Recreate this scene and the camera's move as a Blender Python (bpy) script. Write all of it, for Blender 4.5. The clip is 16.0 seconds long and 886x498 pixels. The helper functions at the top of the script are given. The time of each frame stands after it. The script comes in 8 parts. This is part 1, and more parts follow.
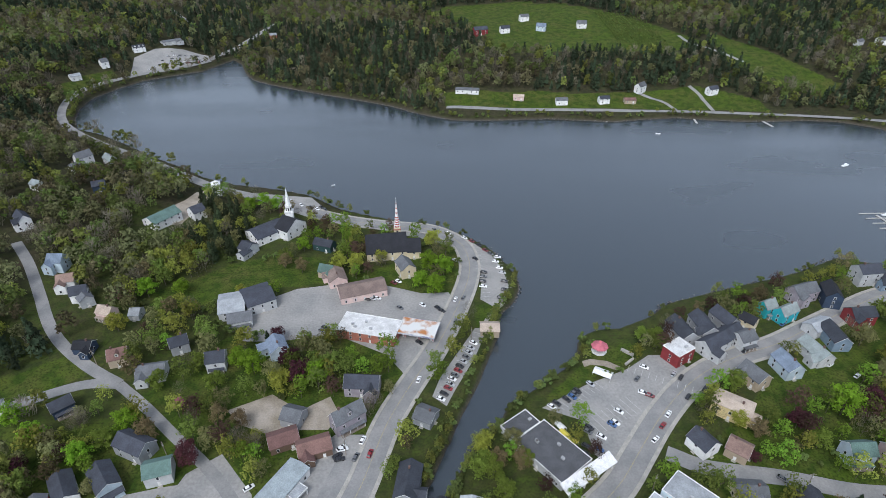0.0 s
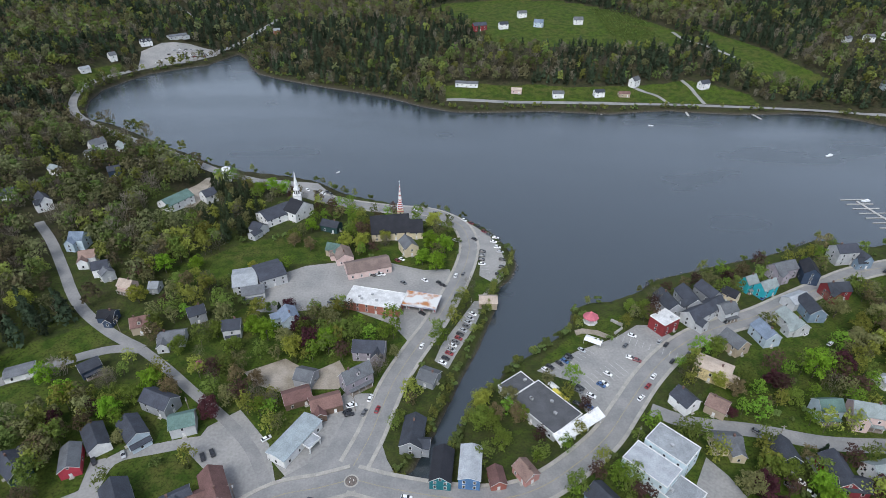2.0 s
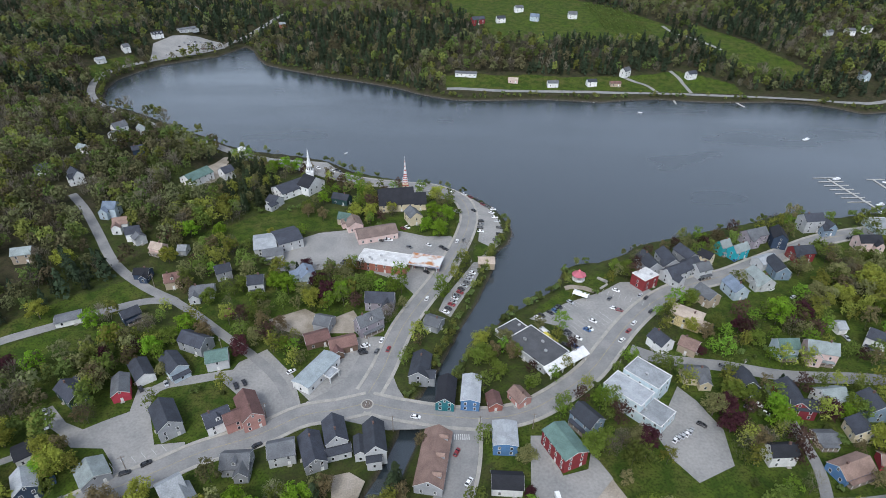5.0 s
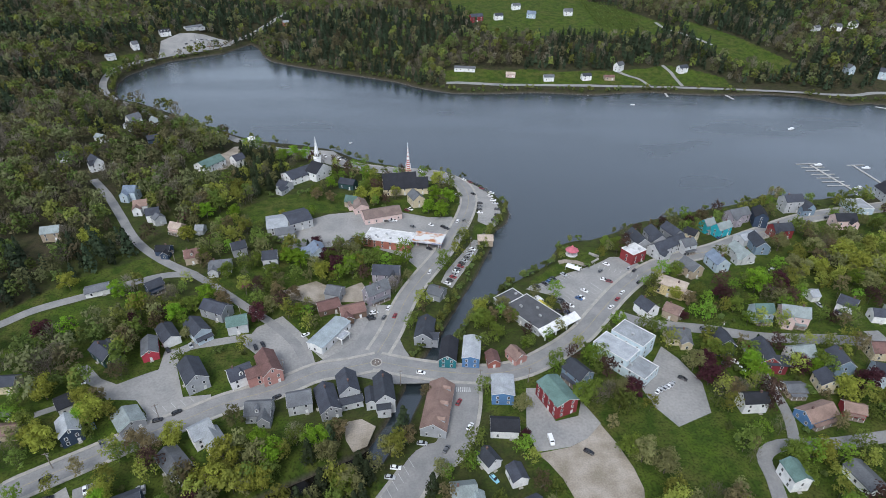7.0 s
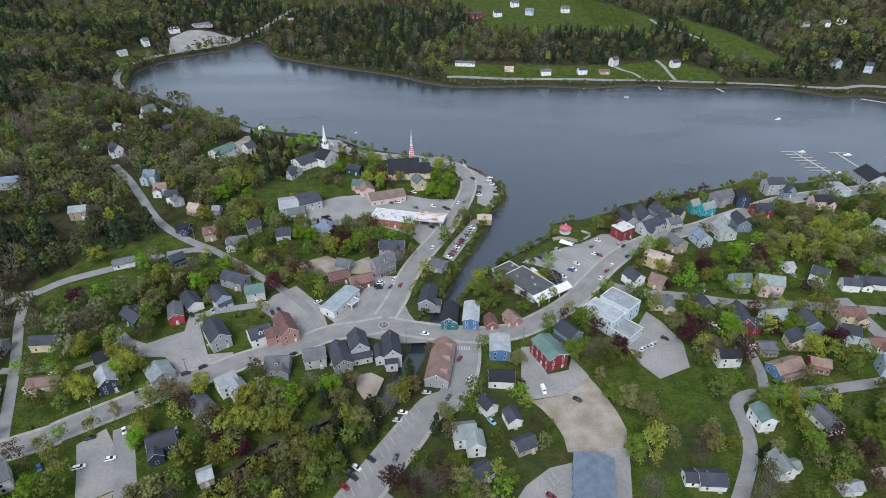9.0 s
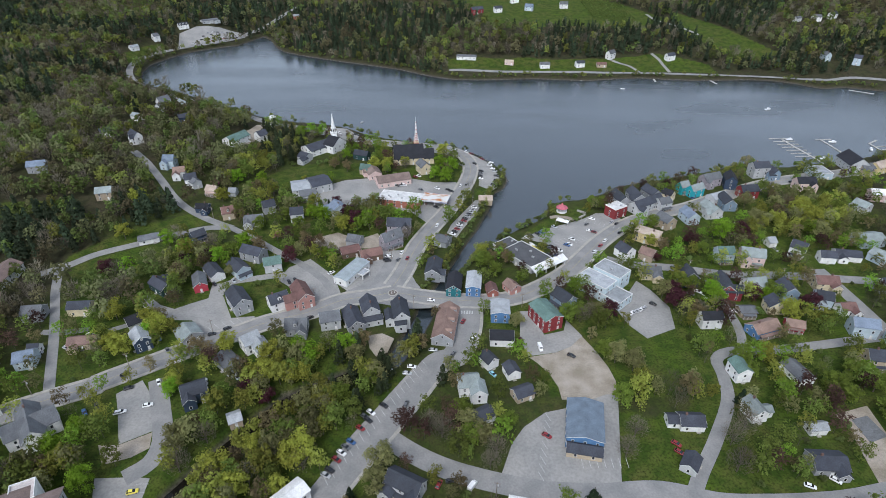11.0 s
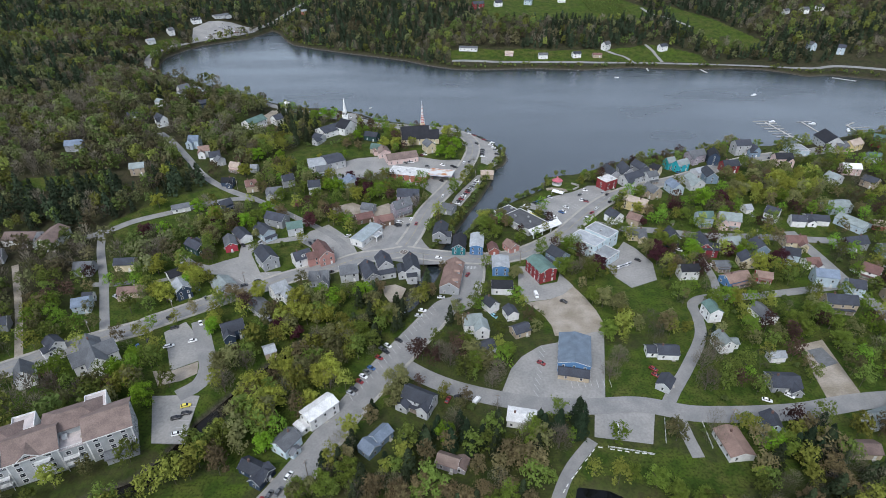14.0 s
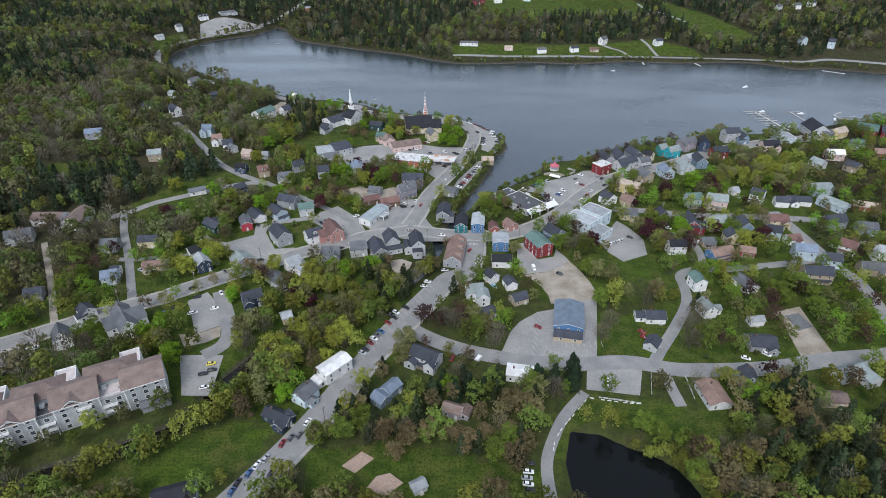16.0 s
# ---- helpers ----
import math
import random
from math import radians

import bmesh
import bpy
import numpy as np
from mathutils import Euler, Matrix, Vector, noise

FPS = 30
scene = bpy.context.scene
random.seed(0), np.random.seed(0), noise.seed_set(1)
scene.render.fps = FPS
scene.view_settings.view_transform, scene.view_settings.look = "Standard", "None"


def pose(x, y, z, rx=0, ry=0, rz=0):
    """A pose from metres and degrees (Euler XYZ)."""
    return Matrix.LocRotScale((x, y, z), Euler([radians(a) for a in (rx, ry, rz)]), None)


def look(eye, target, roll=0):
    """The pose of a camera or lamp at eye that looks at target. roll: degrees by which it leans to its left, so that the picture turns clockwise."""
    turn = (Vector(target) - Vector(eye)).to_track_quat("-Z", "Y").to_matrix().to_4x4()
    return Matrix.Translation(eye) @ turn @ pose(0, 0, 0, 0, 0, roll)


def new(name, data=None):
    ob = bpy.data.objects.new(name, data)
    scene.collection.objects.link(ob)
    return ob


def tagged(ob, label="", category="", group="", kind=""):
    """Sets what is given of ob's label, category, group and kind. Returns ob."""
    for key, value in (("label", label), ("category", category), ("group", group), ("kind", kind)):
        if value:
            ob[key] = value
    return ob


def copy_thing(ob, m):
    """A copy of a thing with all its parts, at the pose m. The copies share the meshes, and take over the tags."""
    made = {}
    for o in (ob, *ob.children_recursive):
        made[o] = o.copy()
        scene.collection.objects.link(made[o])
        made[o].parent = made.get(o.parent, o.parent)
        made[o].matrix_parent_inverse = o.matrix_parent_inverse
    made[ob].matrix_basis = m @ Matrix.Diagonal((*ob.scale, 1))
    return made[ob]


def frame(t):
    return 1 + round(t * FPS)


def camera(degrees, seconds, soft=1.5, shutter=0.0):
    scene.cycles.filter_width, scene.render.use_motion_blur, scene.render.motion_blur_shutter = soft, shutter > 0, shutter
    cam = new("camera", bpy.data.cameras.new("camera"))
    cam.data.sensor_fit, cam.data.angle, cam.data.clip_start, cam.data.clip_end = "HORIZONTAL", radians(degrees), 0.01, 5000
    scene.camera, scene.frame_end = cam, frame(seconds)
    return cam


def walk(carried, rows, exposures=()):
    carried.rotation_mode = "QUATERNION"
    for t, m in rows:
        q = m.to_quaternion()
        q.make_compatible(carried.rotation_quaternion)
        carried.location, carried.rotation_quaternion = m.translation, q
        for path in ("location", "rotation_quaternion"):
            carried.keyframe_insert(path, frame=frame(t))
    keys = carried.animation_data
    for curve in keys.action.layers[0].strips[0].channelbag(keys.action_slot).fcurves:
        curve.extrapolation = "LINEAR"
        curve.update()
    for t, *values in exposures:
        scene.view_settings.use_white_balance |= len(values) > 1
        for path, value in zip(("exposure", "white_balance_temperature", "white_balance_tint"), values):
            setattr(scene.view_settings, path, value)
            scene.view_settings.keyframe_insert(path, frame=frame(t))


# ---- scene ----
# ---- camera ----
cam = camera(75.8, 16.0, soft=0.85)
PATH = [
    (0, (1.414, -0.17, 200.962), (1.421, 1.524, 199.899), 0.1),
    (0.5, (0.879, -5.852, 200.942), (0.889, -4.157, 199.879), 0.2),
    (1, (0.37, -11.619, 200.916), (0.382, -9.925, 199.853), 0.3),
    (1.5, (-0.112, -17.528, 200.881), (-0.099, -15.835, 199.817), 0.4),
    (2, (-0.604, -23.637, 200.839), (-0.59, -21.944, 199.774), 0.4),
    (2.5, (-1.101, -29.949, 200.783), (-1.085, -28.257, 199.717), 0.5),
    (3, (-1.617, -36.423, 200.734), (-1.6, -34.731, 199.668), 0.5),
    (3.5, (-2.155, -43.027, 200.696), (-2.136, -41.335, 199.63), 0.6),
    (4, (-2.691, -49.791, 200.654), (-2.671, -48.099, 199.588), 0.6),
    (6.5, (-5.283, -84.496, 200.327), (-5.257, -82.803, 199.263), 0.5),
    (7, (-5.652, -91.673, 200.321), (-5.627, -89.979, 199.258), 0.4),
    (7.5, (-5.92, -99.056, 200.335), (-5.895, -97.361, 199.273), 0.4),
    (8, (-6.123, -106.554, 200.354), (-6.099, -104.859, 199.293), 0.3),
    (8.5, (-6.355, -114.053, 200.372), (-6.331, -112.358, 199.311), 0.3),
    (9, (-6.767, -121.396, 200.402), (-6.744, -119.701, 199.341), 0.3),
    (11.5, (-10.03, -157.59, 200.611), (-10.01, -155.897, 199.547), 0.1),
    (12, (-10.616, -164.931, 200.617), (-10.596, -163.237, 199.553), 0),
    (12.5, (-11.131, -172.337, 200.604), (-11.112, -170.644, 199.54), -0),
    (13, (-11.663, -179.727, 200.576), (-11.646, -178.034, 199.511), -0.1),
    (13.5, (-12.299, -187.13, 200.525), (-12.282, -185.437, 199.46), -0.1),
    (14, (-12.977, -194.483, 200.472), (-12.961, -192.79, 199.406), -0.1),
    (14.5, (-13.627, -201.675, 200.419), (-13.61, -199.983, 199.353), -0.1),
    (15, (-14.242, -208.559, 200.383), (-14.225, -206.867, 199.317), -0.1),
    (15.5, (-14.8, -215.182, 200.359), (-14.784, -213.49, 199.292), -0.1),
    (16, (-15.344, -221.605, 200.343), (-15.329, -219.914, 199.276), -0.2),
]
walk(cam, [(t, look(eye, target, roll)) for t, eye, target, roll in PATH], [(0, 0.82, 6130, 10), (16, 0.82, 6130, 10)])

# ---- light: an overcast spring noon ----
world = bpy.data.worlds.new("overcast_sky")
scene.world = world
world.use_nodes = True
wn = world.node_tree
sky = wn.nodes.new("ShaderNodeTexSky")
sky.sky_type = "NISHITA"
sky.sun_disc = False
sky.sun_elevation, sky.sun_rotation = radians(52), radians(200)
sky.air_density, sky.dust_density = 1.0, 1.5
grey = wn.nodes.new("ShaderNodeHueSaturation")
grey.inputs["Saturation"].default_value = 0.52
wn.links.new(sky.outputs["Color"], grey.inputs["Color"])
wn.links.new(grey.outputs["Color"], wn.nodes["Background"].inputs["Color"])
wn.nodes["Background"].inputs["Strength"].default_value = 0.14
sun_data = bpy.data.lights.new("sun", "SUN")
sun_data.energy, sun_data.angle, sun_data.color = 1.15, radians(22), (1.0, 0.985, 0.96)
sun = new("sun", sun_data)
sun.rotation_euler = (radians(38), 0, radians(-20))


# ---- materials ----
MATS = {}


def shade(name, colour, second=None, scale=0.5, fine=6.0, rough=0.8, metal=0.0, bump=0.2, vary=0.25, per_object=0.0, per_island=0.0, tint=False, spec=0.3):
    """A surface of two colours mixed by broad and fine noise, in real-world size."""
    if name in MATS:
        return MATS[name]
    m = MATS[name] = bpy.data.materials.new(name)
    m.use_nodes = True
    t, n = m.node_tree, m.node_tree.nodes
    b = n["Principled BSDF"]
    b.inputs["Roughness"].default_value, b.inputs["Metallic"].default_value = rough, metal
    b.inputs["Specular IOR Level"].default_value = spec
    second = second or tuple(c * 0.7 for c in colour)
    geo = n.new("ShaderNodeNewGeometry")
    big, small = n.new("ShaderNodeTexNoise"), n.new("ShaderNodeTexNoise")
    big.inputs["Scale"].default_value, big.inputs["Detail"].default_value = scale, 4
    small.inputs["Scale"].default_value, small.inputs["Detail"].default_value = fine, 3
    for x in (big, small):
        t.links.new(geo.outputs["Position"], x.inputs["Vector"])
    ramp_node = n.new("ShaderNodeMapRange")
    ramp_node.inputs["From Min"].default_value, ramp_node.inputs["From Max"].default_value = 0.35, 0.65
    t.links.new(big.outputs["Fac"], ramp_node.inputs["Value"])
    mix = n.new("ShaderNodeMixRGB")
    mix.inputs["Color1"].default_value, mix.inputs["Color2"].default_value = (*colour, 1), (*second, 1)
    t.links.new(ramp_node.outputs["Result"], mix.inputs["Fac"])
    hsv = n.new("ShaderNodeHueSaturation")
    t.links.new(mix.outputs["Color"], hsv.inputs["Color"])
    value = n.new("ShaderNodeMapRange")
    value.inputs["From Min"].default_value, value.inputs["From Max"].default_value = 0.25, 0.75
    value.inputs["To Min"].default_value, value.inputs["To Max"].default_value = 1 - vary, 1 + vary
    t.links.new(small.outputs["Fac"], value.inputs["Value"])
    last = value.outputs["Result"]
    for amount, source in ((per_object, "object"), (per_island, "island"), (0.44 if tint else 0, "tint")):
        if not amount:
            continue
        if source == "object":
            info = n.new("ShaderNodeObjectInfo").outputs["Random"]
        elif source == "island":
            info = geo.outputs["Random Per Island"]
        else:
            att = n.new("ShaderNodeAttribute")
            att.attribute_name = "tint"
            info = att.outputs["Fac"]
        r = n.new("ShaderNodeMapRange")
        r.inputs["To Min"].default_value, r.inputs["To Max"].default_value = 1 - amount, 1 + amount
        t.links.new(info, r.inputs["Value"])
        mul = n.new("ShaderNodeMath")
        mul.operation = "MULTIPLY"
        t.links.new(last, mul.inputs[0])
        t.links.new(r.outputs["Result"], mul.inputs[1])
        last = mul.outputs["Value"]
        if source != "island":
            hue = n.new("ShaderNodeMapRange")
            hue.inputs["To Min"].default_value, hue.inputs["To Max"].default_value = 0.5 - amount * 0.035, 0.5 + amount * 0.035
            t.links.new(info, hue.inputs["Value"])
            t.links.new(hue.outputs["Result"], hsv.inputs["Hue"])
    t.links.new(last, hsv.inputs["Value"])
    t.links.new(hsv.outputs["Color"], b.inputs["Base Color"])
    if bump:
        bn = n.new("ShaderNodeBump")
        bn.inputs["Strength"].default_value, bn.inputs["Distance"].default_value = bump, 0.05
        t.links.new(small.outputs["Fac"], bn.inputs["Height"])
        t.links.new(bn.outputs["Normal"], b.inputs["Normal"])
    return m


def glass_like(name, colour, rough=0.08):
    """Dark window glass."""
    if name not in MATS:
        m = MATS[name] = bpy.data.materials.new(name)
        m.use_nodes = True
        b = m.node_tree.nodes["Principled BSDF"]
        b.inputs["Base Color"].default_value = (*colour, 1)
        b.inputs["Roughness"].default_value = rough
        b.inputs["Specular IOR Level"].default_value = 0.6
    return MATS[name]


def water_material(name="lake_water", colour=(0.024, 0.034, 0.040), ior=1.95, rough=(0.12, 0.32)):
    m = bpy.data.materials.new(name)
    m.use_nodes = True
    t, n = m.node_tree, m.node_tree.nodes
    b = n["Principled BSDF"]
    b.inputs["Base Color"].default_value = (*colour, 1)
    b.inputs["IOR"].default_value = ior
    geo = n.new("ShaderNodeNewGeometry")
    stretch = n.new("ShaderNodeMapping")
    stretch.inputs["Scale"].default_value = (0.006, 0.016, 1)
    t.links.new(geo.outputs["Position"], stretch.inputs["Vector"])
    patches = n.new("ShaderNodeTexNoise")
    patches.inputs["Scale"].default_value, patches.inputs["Detail"].default_value = 1.0, 2
    t.links.new(stretch.outputs["Vector"], patches.inputs["Vector"])
    r = n.new("ShaderNodeMapRange")
    r.interpolation_type = "SMOOTHSTEP"
    r.inputs["From Min"].default_value, r.inputs["From Max"].default_value = 0.15, 0.85
    r.inputs["To Min"].default_value, r.inputs["To Max"].default_value = rough
    t.links.new(patches.outputs["Fac"], r.inputs["Value"])
    t.links.new(r.outputs["Result"], b.inputs["Roughness"])
    ripple = n.new("ShaderNodeTexNoise")
    ripple.inputs["Scale"].default_value, ripple.inputs["Detail"].default_value = 0.7, 6
    t.links.new(geo.outputs["Position"], ripple.inputs["Vector"])
    bn = n.new("ShaderNodeBump")
    bn.inputs["Strength"].default_value, bn.inputs["Distance"].default_value = 0.35, 0.25
    t.links.new(ripple.outputs["Fac"], bn.inputs["Height"])
    t.links.new(bn.outputs["Normal"], b.inputs["Normal"])
    return m


def ground_material():
    """Leaf litter and rough grass, turning to mown grass where the lawn layer says so."""
    m = bpy.data.materials.new("ground_cover")
    m.use_nodes = True
    t, n = m.node_tree, m.node_tree.nodes
    b = n["Principled BSDF"]
    b.inputs["Roughness"].default_value, b.inputs["Specular IOR Level"].default_value = 0.95, 0.1
    geo = n.new("ShaderNodeNewGeometry")

    def noise_at(scale, detail=5):
        x = n.new("ShaderNodeTexNoise")
        x.inputs["Scale"].default_value, x.inputs["Detail"].default_value = scale, detail
        t.links.new(geo.outputs["Position"], x.inputs["Vector"])
        return x.outputs["Fac"]

    def blend(fac, one, two, lo=0.35, hi=0.65):
        r = n.new("ShaderNodeMapRange")
        r.inputs["From Min"].default_value, r.inputs["From Max"].default_value = lo, hi
        t.links.new(fac, r.inputs["Value"])
        x = n.new("ShaderNodeMixRGB")
        t.links.new(r.outputs["Result"], x.inputs["Fac"])
        for slot, c in (("Color1", one), ("Color2", two)):
            if isinstance(c, tuple):
                x.inputs[slot].default_value = (*c, 1)
            else:
                t.links.new(c, x.inputs[slot])
        return x.outputs["Color"]

    litter = blend(noise_at(0.09), (0.052, 0.044, 0.026), (0.038, 0.045, 0.016))
    litter = blend(noise_at(0.25), litter, (0.026, 0.026, 0.014), 0.45, 0.65)
    litter = blend(noise_at(1.4), litter, (0.028, 0.028, 0.016), 0.45, 0.75)
    grass = blend(noise_at(0.05), (0.060, 0.094, 0.011), (0.080, 0.085, 0.022))
    grass = blend(noise_at(0.16), grass, (0.034, 0.060, 0.009), 0.4, 0.62)
    grass = blend(noise_at(0.9), grass, (0.018, 0.026, 0.007), 0.45, 0.75)
    att = n.new("ShaderNodeAttribute")
    att.attribute_name = "lawn"
    wob = n.new("ShaderNodeMath")
    wob.operation = "MULTIPLY_ADD"
    wob.inputs[1].default_value, wob.inputs[2].default_value = 0.5, -0.25
    t.links.new(noise_at(0.3), wob.inputs[0])
    add = n.new("ShaderNodeMath")
    t.links.new(att.outputs["Fac"], add.inputs[0])
    t.links.new(wob.outputs["Value"], add.inputs[1])
    cover = blend(add.outputs["Value"], litter, grass, 0.3, 0.7)
    sep = n.new("ShaderNodeSeparateXYZ")
    t.links.new(geo.outputs["Position"], sep.inputs["Vector"])
    rocks = blend(noise_at(0.8), (0.085, 0.075, 0.06), (0.035, 0.032, 0.025))
    cover = blend(sep.outputs["Z"], rocks, cover, -3.6, -1.6)
    t.links.new(cover, b.inputs["Base Color"])
    bn = n.new("ShaderNodeBump")
    bn.inputs["Strength"].default_value, bn.inputs["Distance"].default_value = 0.5, 0.3
    t.links.new(noise_at(2.5), bn.inputs["Height"])
    t.links.new(bn.outputs["Normal"], b.inputs["Normal"])
    return m


ASPHALT = shade("asphalt", (0.19, 0.19, 0.186), (0.245, 0.24, 0.23), 0.12, 1.2, 0.9, bump=0.1, vary=0.12)
OLD_ASPHALT = shade("old_asphalt", (0.22, 0.218, 0.21), (0.28, 0.272, 0.255), 0.07, 0.8, 0.92, bump=0.1, vary=0.16)
GRAVEL = shade("gravel", (0.34, 0.30, 0.25), (0.22, 0.19, 0.145), 0.12, 1.5, 0.95, bump=0.3, vary=0.2)
CONCRETE = shade("concrete", (0.36, 0.34, 0.30), (0.28, 0.27, 0.24), 0.3, 2.0, 0.9, vary=0.12)
PAINT_WHITE = shade("road_paint", (0.50, 0.50, 0.48), (0.34, 0.34, 0.33), 0.8, 4.0, 0.8, bump=0, vary=0.2)
PAINT_YELLOW = shade("yellow_paint", (0.34, 0.28, 0.15), (0.25, 0.23, 0.18), 0.8, 4.0, 0.8, bump=0, vary=0.2)

# ---- the plan: shores, creek, pond and lawns ----
LAKE = [(-318.9, 775), (-348.9, 754.4), (-379.1, 728.2), (-395.1, 691.9), (-405.1, 655.7), (-399.5, 617.5), (-385.7, 582.5), (-365.4, 550.5), (-331.1, 534.6), (-291.7, 506.3), (-258.1, 480), (-228.4, 460.3), (-195.7, 435.6), (-164.8, 421.2), (-128.3, 412.8), (-100.2, 402), (-74.3, 380), (-55.9, 371.4), (-29.3, 361.4), (-13.1, 356.4), (5.3, 350.7), (20.9, 339), (32.7, 327.2), (41.3, 311.8), (47.6, 294.9), (48.9, 281.6), (43.9, 267.5), (35.3, 256.3), (31.2, 234.9), (24.5, 216.6), (19.3, 201.5), (14.1, 189.8), (8.5, 176.9), (4.2, 164.5), (4, 165.4), (-0.3, 154), (-4.3, 143.2), (-10.1, 132.6), (-13.9, 120.2), (-2.8, 117.9), (2.2, 130), (4.9, 141.5), (11.2, 154), (16, 162.3), (22.1, 169.5)]
LAKE += [(29.1, 177), (33.1, 186.3), (40.4, 191.9), (48, 197.7), (56, 204.5), (64.1, 210.8), (71.8, 217.3), (75.4, 232.1), (81.6, 238.5), (88.3, 240.4), (99, 241.8), (120.6, 252.5), (132.6, 263.7), (165.4, 275.4), (192, 284.2), (224.8, 295.1), (259.8, 312.4), (290.6, 302.7), (319, 309), (342, 314), (367, 321), (388, 329), (420, 338), (532, 362), (692, 379), (851, 399), (851, 505), (692, 495), (585, 512), (496, 548.7), (465.7, 542.3), (445.1, 563), (419.7, 578.1), (387.7, 582.3), (352.3, 579.8), (318.2, 579.5), (285.7, 583.7), (253.7, 590.3), (218, 585.4), (182.2, 578.4), (149.2, 582.6), (115.9, 586.8), (81.6, 584.3), (47.5, 581.7), (13.8, 583.7), (-20.3, 601.8), (-56.5, 630.7), (-94.2, 651), (-133.4, 669.5), (-174.7, 691.6), (-209.6, 711.9), (-238.1, 733.2), (-258.4, 769), (-276.2, 811.5), (-295.4, 837.8)]
CREEK = [(-15.3, 121.2), (-15.7, 105.7), (-22.7, 85), (-32.4, 65.4), (-79.9, 39.5), (-89.1, 27.9), (-99.9, 12.8), (-110.5, -4.4), (-120.1, -20.1), (-126.9, -36.1), (-135.8, -50), (-148, -56.5), (-165.3, -65.5), (-184.3, -73.4)]
POND = [(42.5, -54), (54.1, -55.4), (64.5, -62.4), (75, -67.4), (82.2, -73.8), (86.9, -85.4), (81.4, -99.3), (67.3, -103.5), (40.4, -103.2), (38, -84.8), (37.8, -69.1)]
LAWNS = []
LAWNS.append([(-168.9, 269.3), (-132.1, 300.4), (-106.1, 312.1), (-76.7, 307.2), (-60.9, 283.9), (-93.3, 276.8), (-116.7, 270.9), (-137.7, 258.5), (-159.2, 251.7)])  # park
LAWNS.append([(-246.1, 158), (-216.4, 191.1), (-186.4, 215.3), (-171.6, 204.1), (-185.9, 189.4), (-220.8, 168.1), (-241.6, 150.6)])  # west meadow
LAWNS.append([(-238.2, 145), (-227.2, 157.1), (-205.4, 168.7), (-185.2, 180.1), (-172, 157.4), (-205, 138.7), (-223.8, 122.1)])  # west meadow2
LAWNS.append([(72.4, 82.6), (115.6, 82.3), (121, 71.4), (124.1, 57.2), (122.3, 43.8), (75.7, 44.1), (70.5, 65.9)])  # mid meadow
LAWNS.append([(-24.4, 915.7), (17.7, 883.2), (54.1, 794.9), (66.7, 730.6), (129, 736.4), (201.2, 742), (288.1, 733.5), (344.6, 767.5), (298.7, 831.6), (233.5, 893.3), (188.7, 922.5), (106.4, 951.1), (18.8, 953.9)])  # far field
LAWNS.append([(362.8, 812.9), (386.4, 775.8), (416.9, 729.1), (458.4, 647.3), (429.3, 624.5), (384.9, 654.1), (347.5, 713.4)])  # far strip
LAWNS.append([(0.7, 643), (51, 641.9), (86.6, 638.4), (108.9, 644.5), (157.8, 634.7), (201.6, 638.2), (231.8, 643.3), (292.1, 652.2), (355.2, 623.5), (358.7, 596.9), (257.2, 604.1), (152.8, 604.4), (69.9, 607.4), (7.5, 612.5)])  # far lawn
LAWNS.append([(-447, 666.9), (-439.7, 706.3), (-421, 740.7), (-411.1, 733.4), (-423.9, 683.6), (-421.8, 640.4)])  # left far lawn
LAWNS.append([(-332.3, 207.6), (-311.8, 214), (-274.5, 221.9), (-273.2, 210.4), (-302.9, 197.1), (-320.7, 186.9)])  # left lawn2
LAWNS.append([(-72.4, -63.6), (-34.5, -59.7), (19.2, -74.4), (35.6, -73.3), (19.8, -86.4), (-32.7, -90), (-68.2, -85.3)])  # playground
LAWNS.append([(53.7, -34.3), (79.7, -35.7), (102.6, -44.4), (119, -47.9), (97.7, -62.9), (83, -56.8), (65.1, -50.4), (50.8, -47), (40.1, -56.2), (33.3, -73.3), (31.2, -64.9), (40.7, -46.9)])  # pond lawn
LAWNS.append([(69.7, 29.7), (85.8, 24.5), (120.7, 34.1), (119.2, 5.2), (100, -11.5), (62.7, -6.9)])  # hall lawn
LAWNS.append([(-174.2, -83.9), (-150.9, -68.2), (-128.3, -54), (-105.5, -48.1), (-89.3, -53), (-96.3, -71.6), (-121.2, -84.6)])  # creek meadow
LAWNS.append([(21, 258.4), (38.2, 261.6), (41.7, 256.8), (31.5, 239.1), (20.7, 239.1)])  # tip park
LAWNS.append([(52.1, 189.4), (78.2, 217.8), (102.8, 228.1), (105.8, 217.7), (75.1, 201.5), (55.1, 186.5)])  # rock lawn
LAWNS.append([(-214.6, 156.5), (-172.1, 164.9), (-142, 178.5), (-130.9, 208.3), (-102.7, 243), (-60.9, 283.9), (7.4, 322.4), (19.1, 283.9), (-28.2, 157.1), (-104, 98.8), (-135, 53.6), (-188, 46), (-224.9, 99.4)])  # town west
LAWNS.append([(15.2, 98.1), (92.8, 137.7), (163.8, 201.3), (252.2, 266.5), (347.3, 283.9), (259, 137), (174.8, 39.1), (43.9, 40)])  # town east
LAWNS.append([(-273, 29.6), (-183.2, 72.8), (-96.3, 97.9), (-21, 46.9), (-37.5, -9.6), (-69.8, -51.7), (-142.3, -30.9), (-226.9, -22.5)])  # town south
LAWNS.append([(111.7, 56.3), (290.8, 91.9), (196.7, -42.4), (115.1, -51), (101.4, -19.5)])  # south east
THICKETS = []
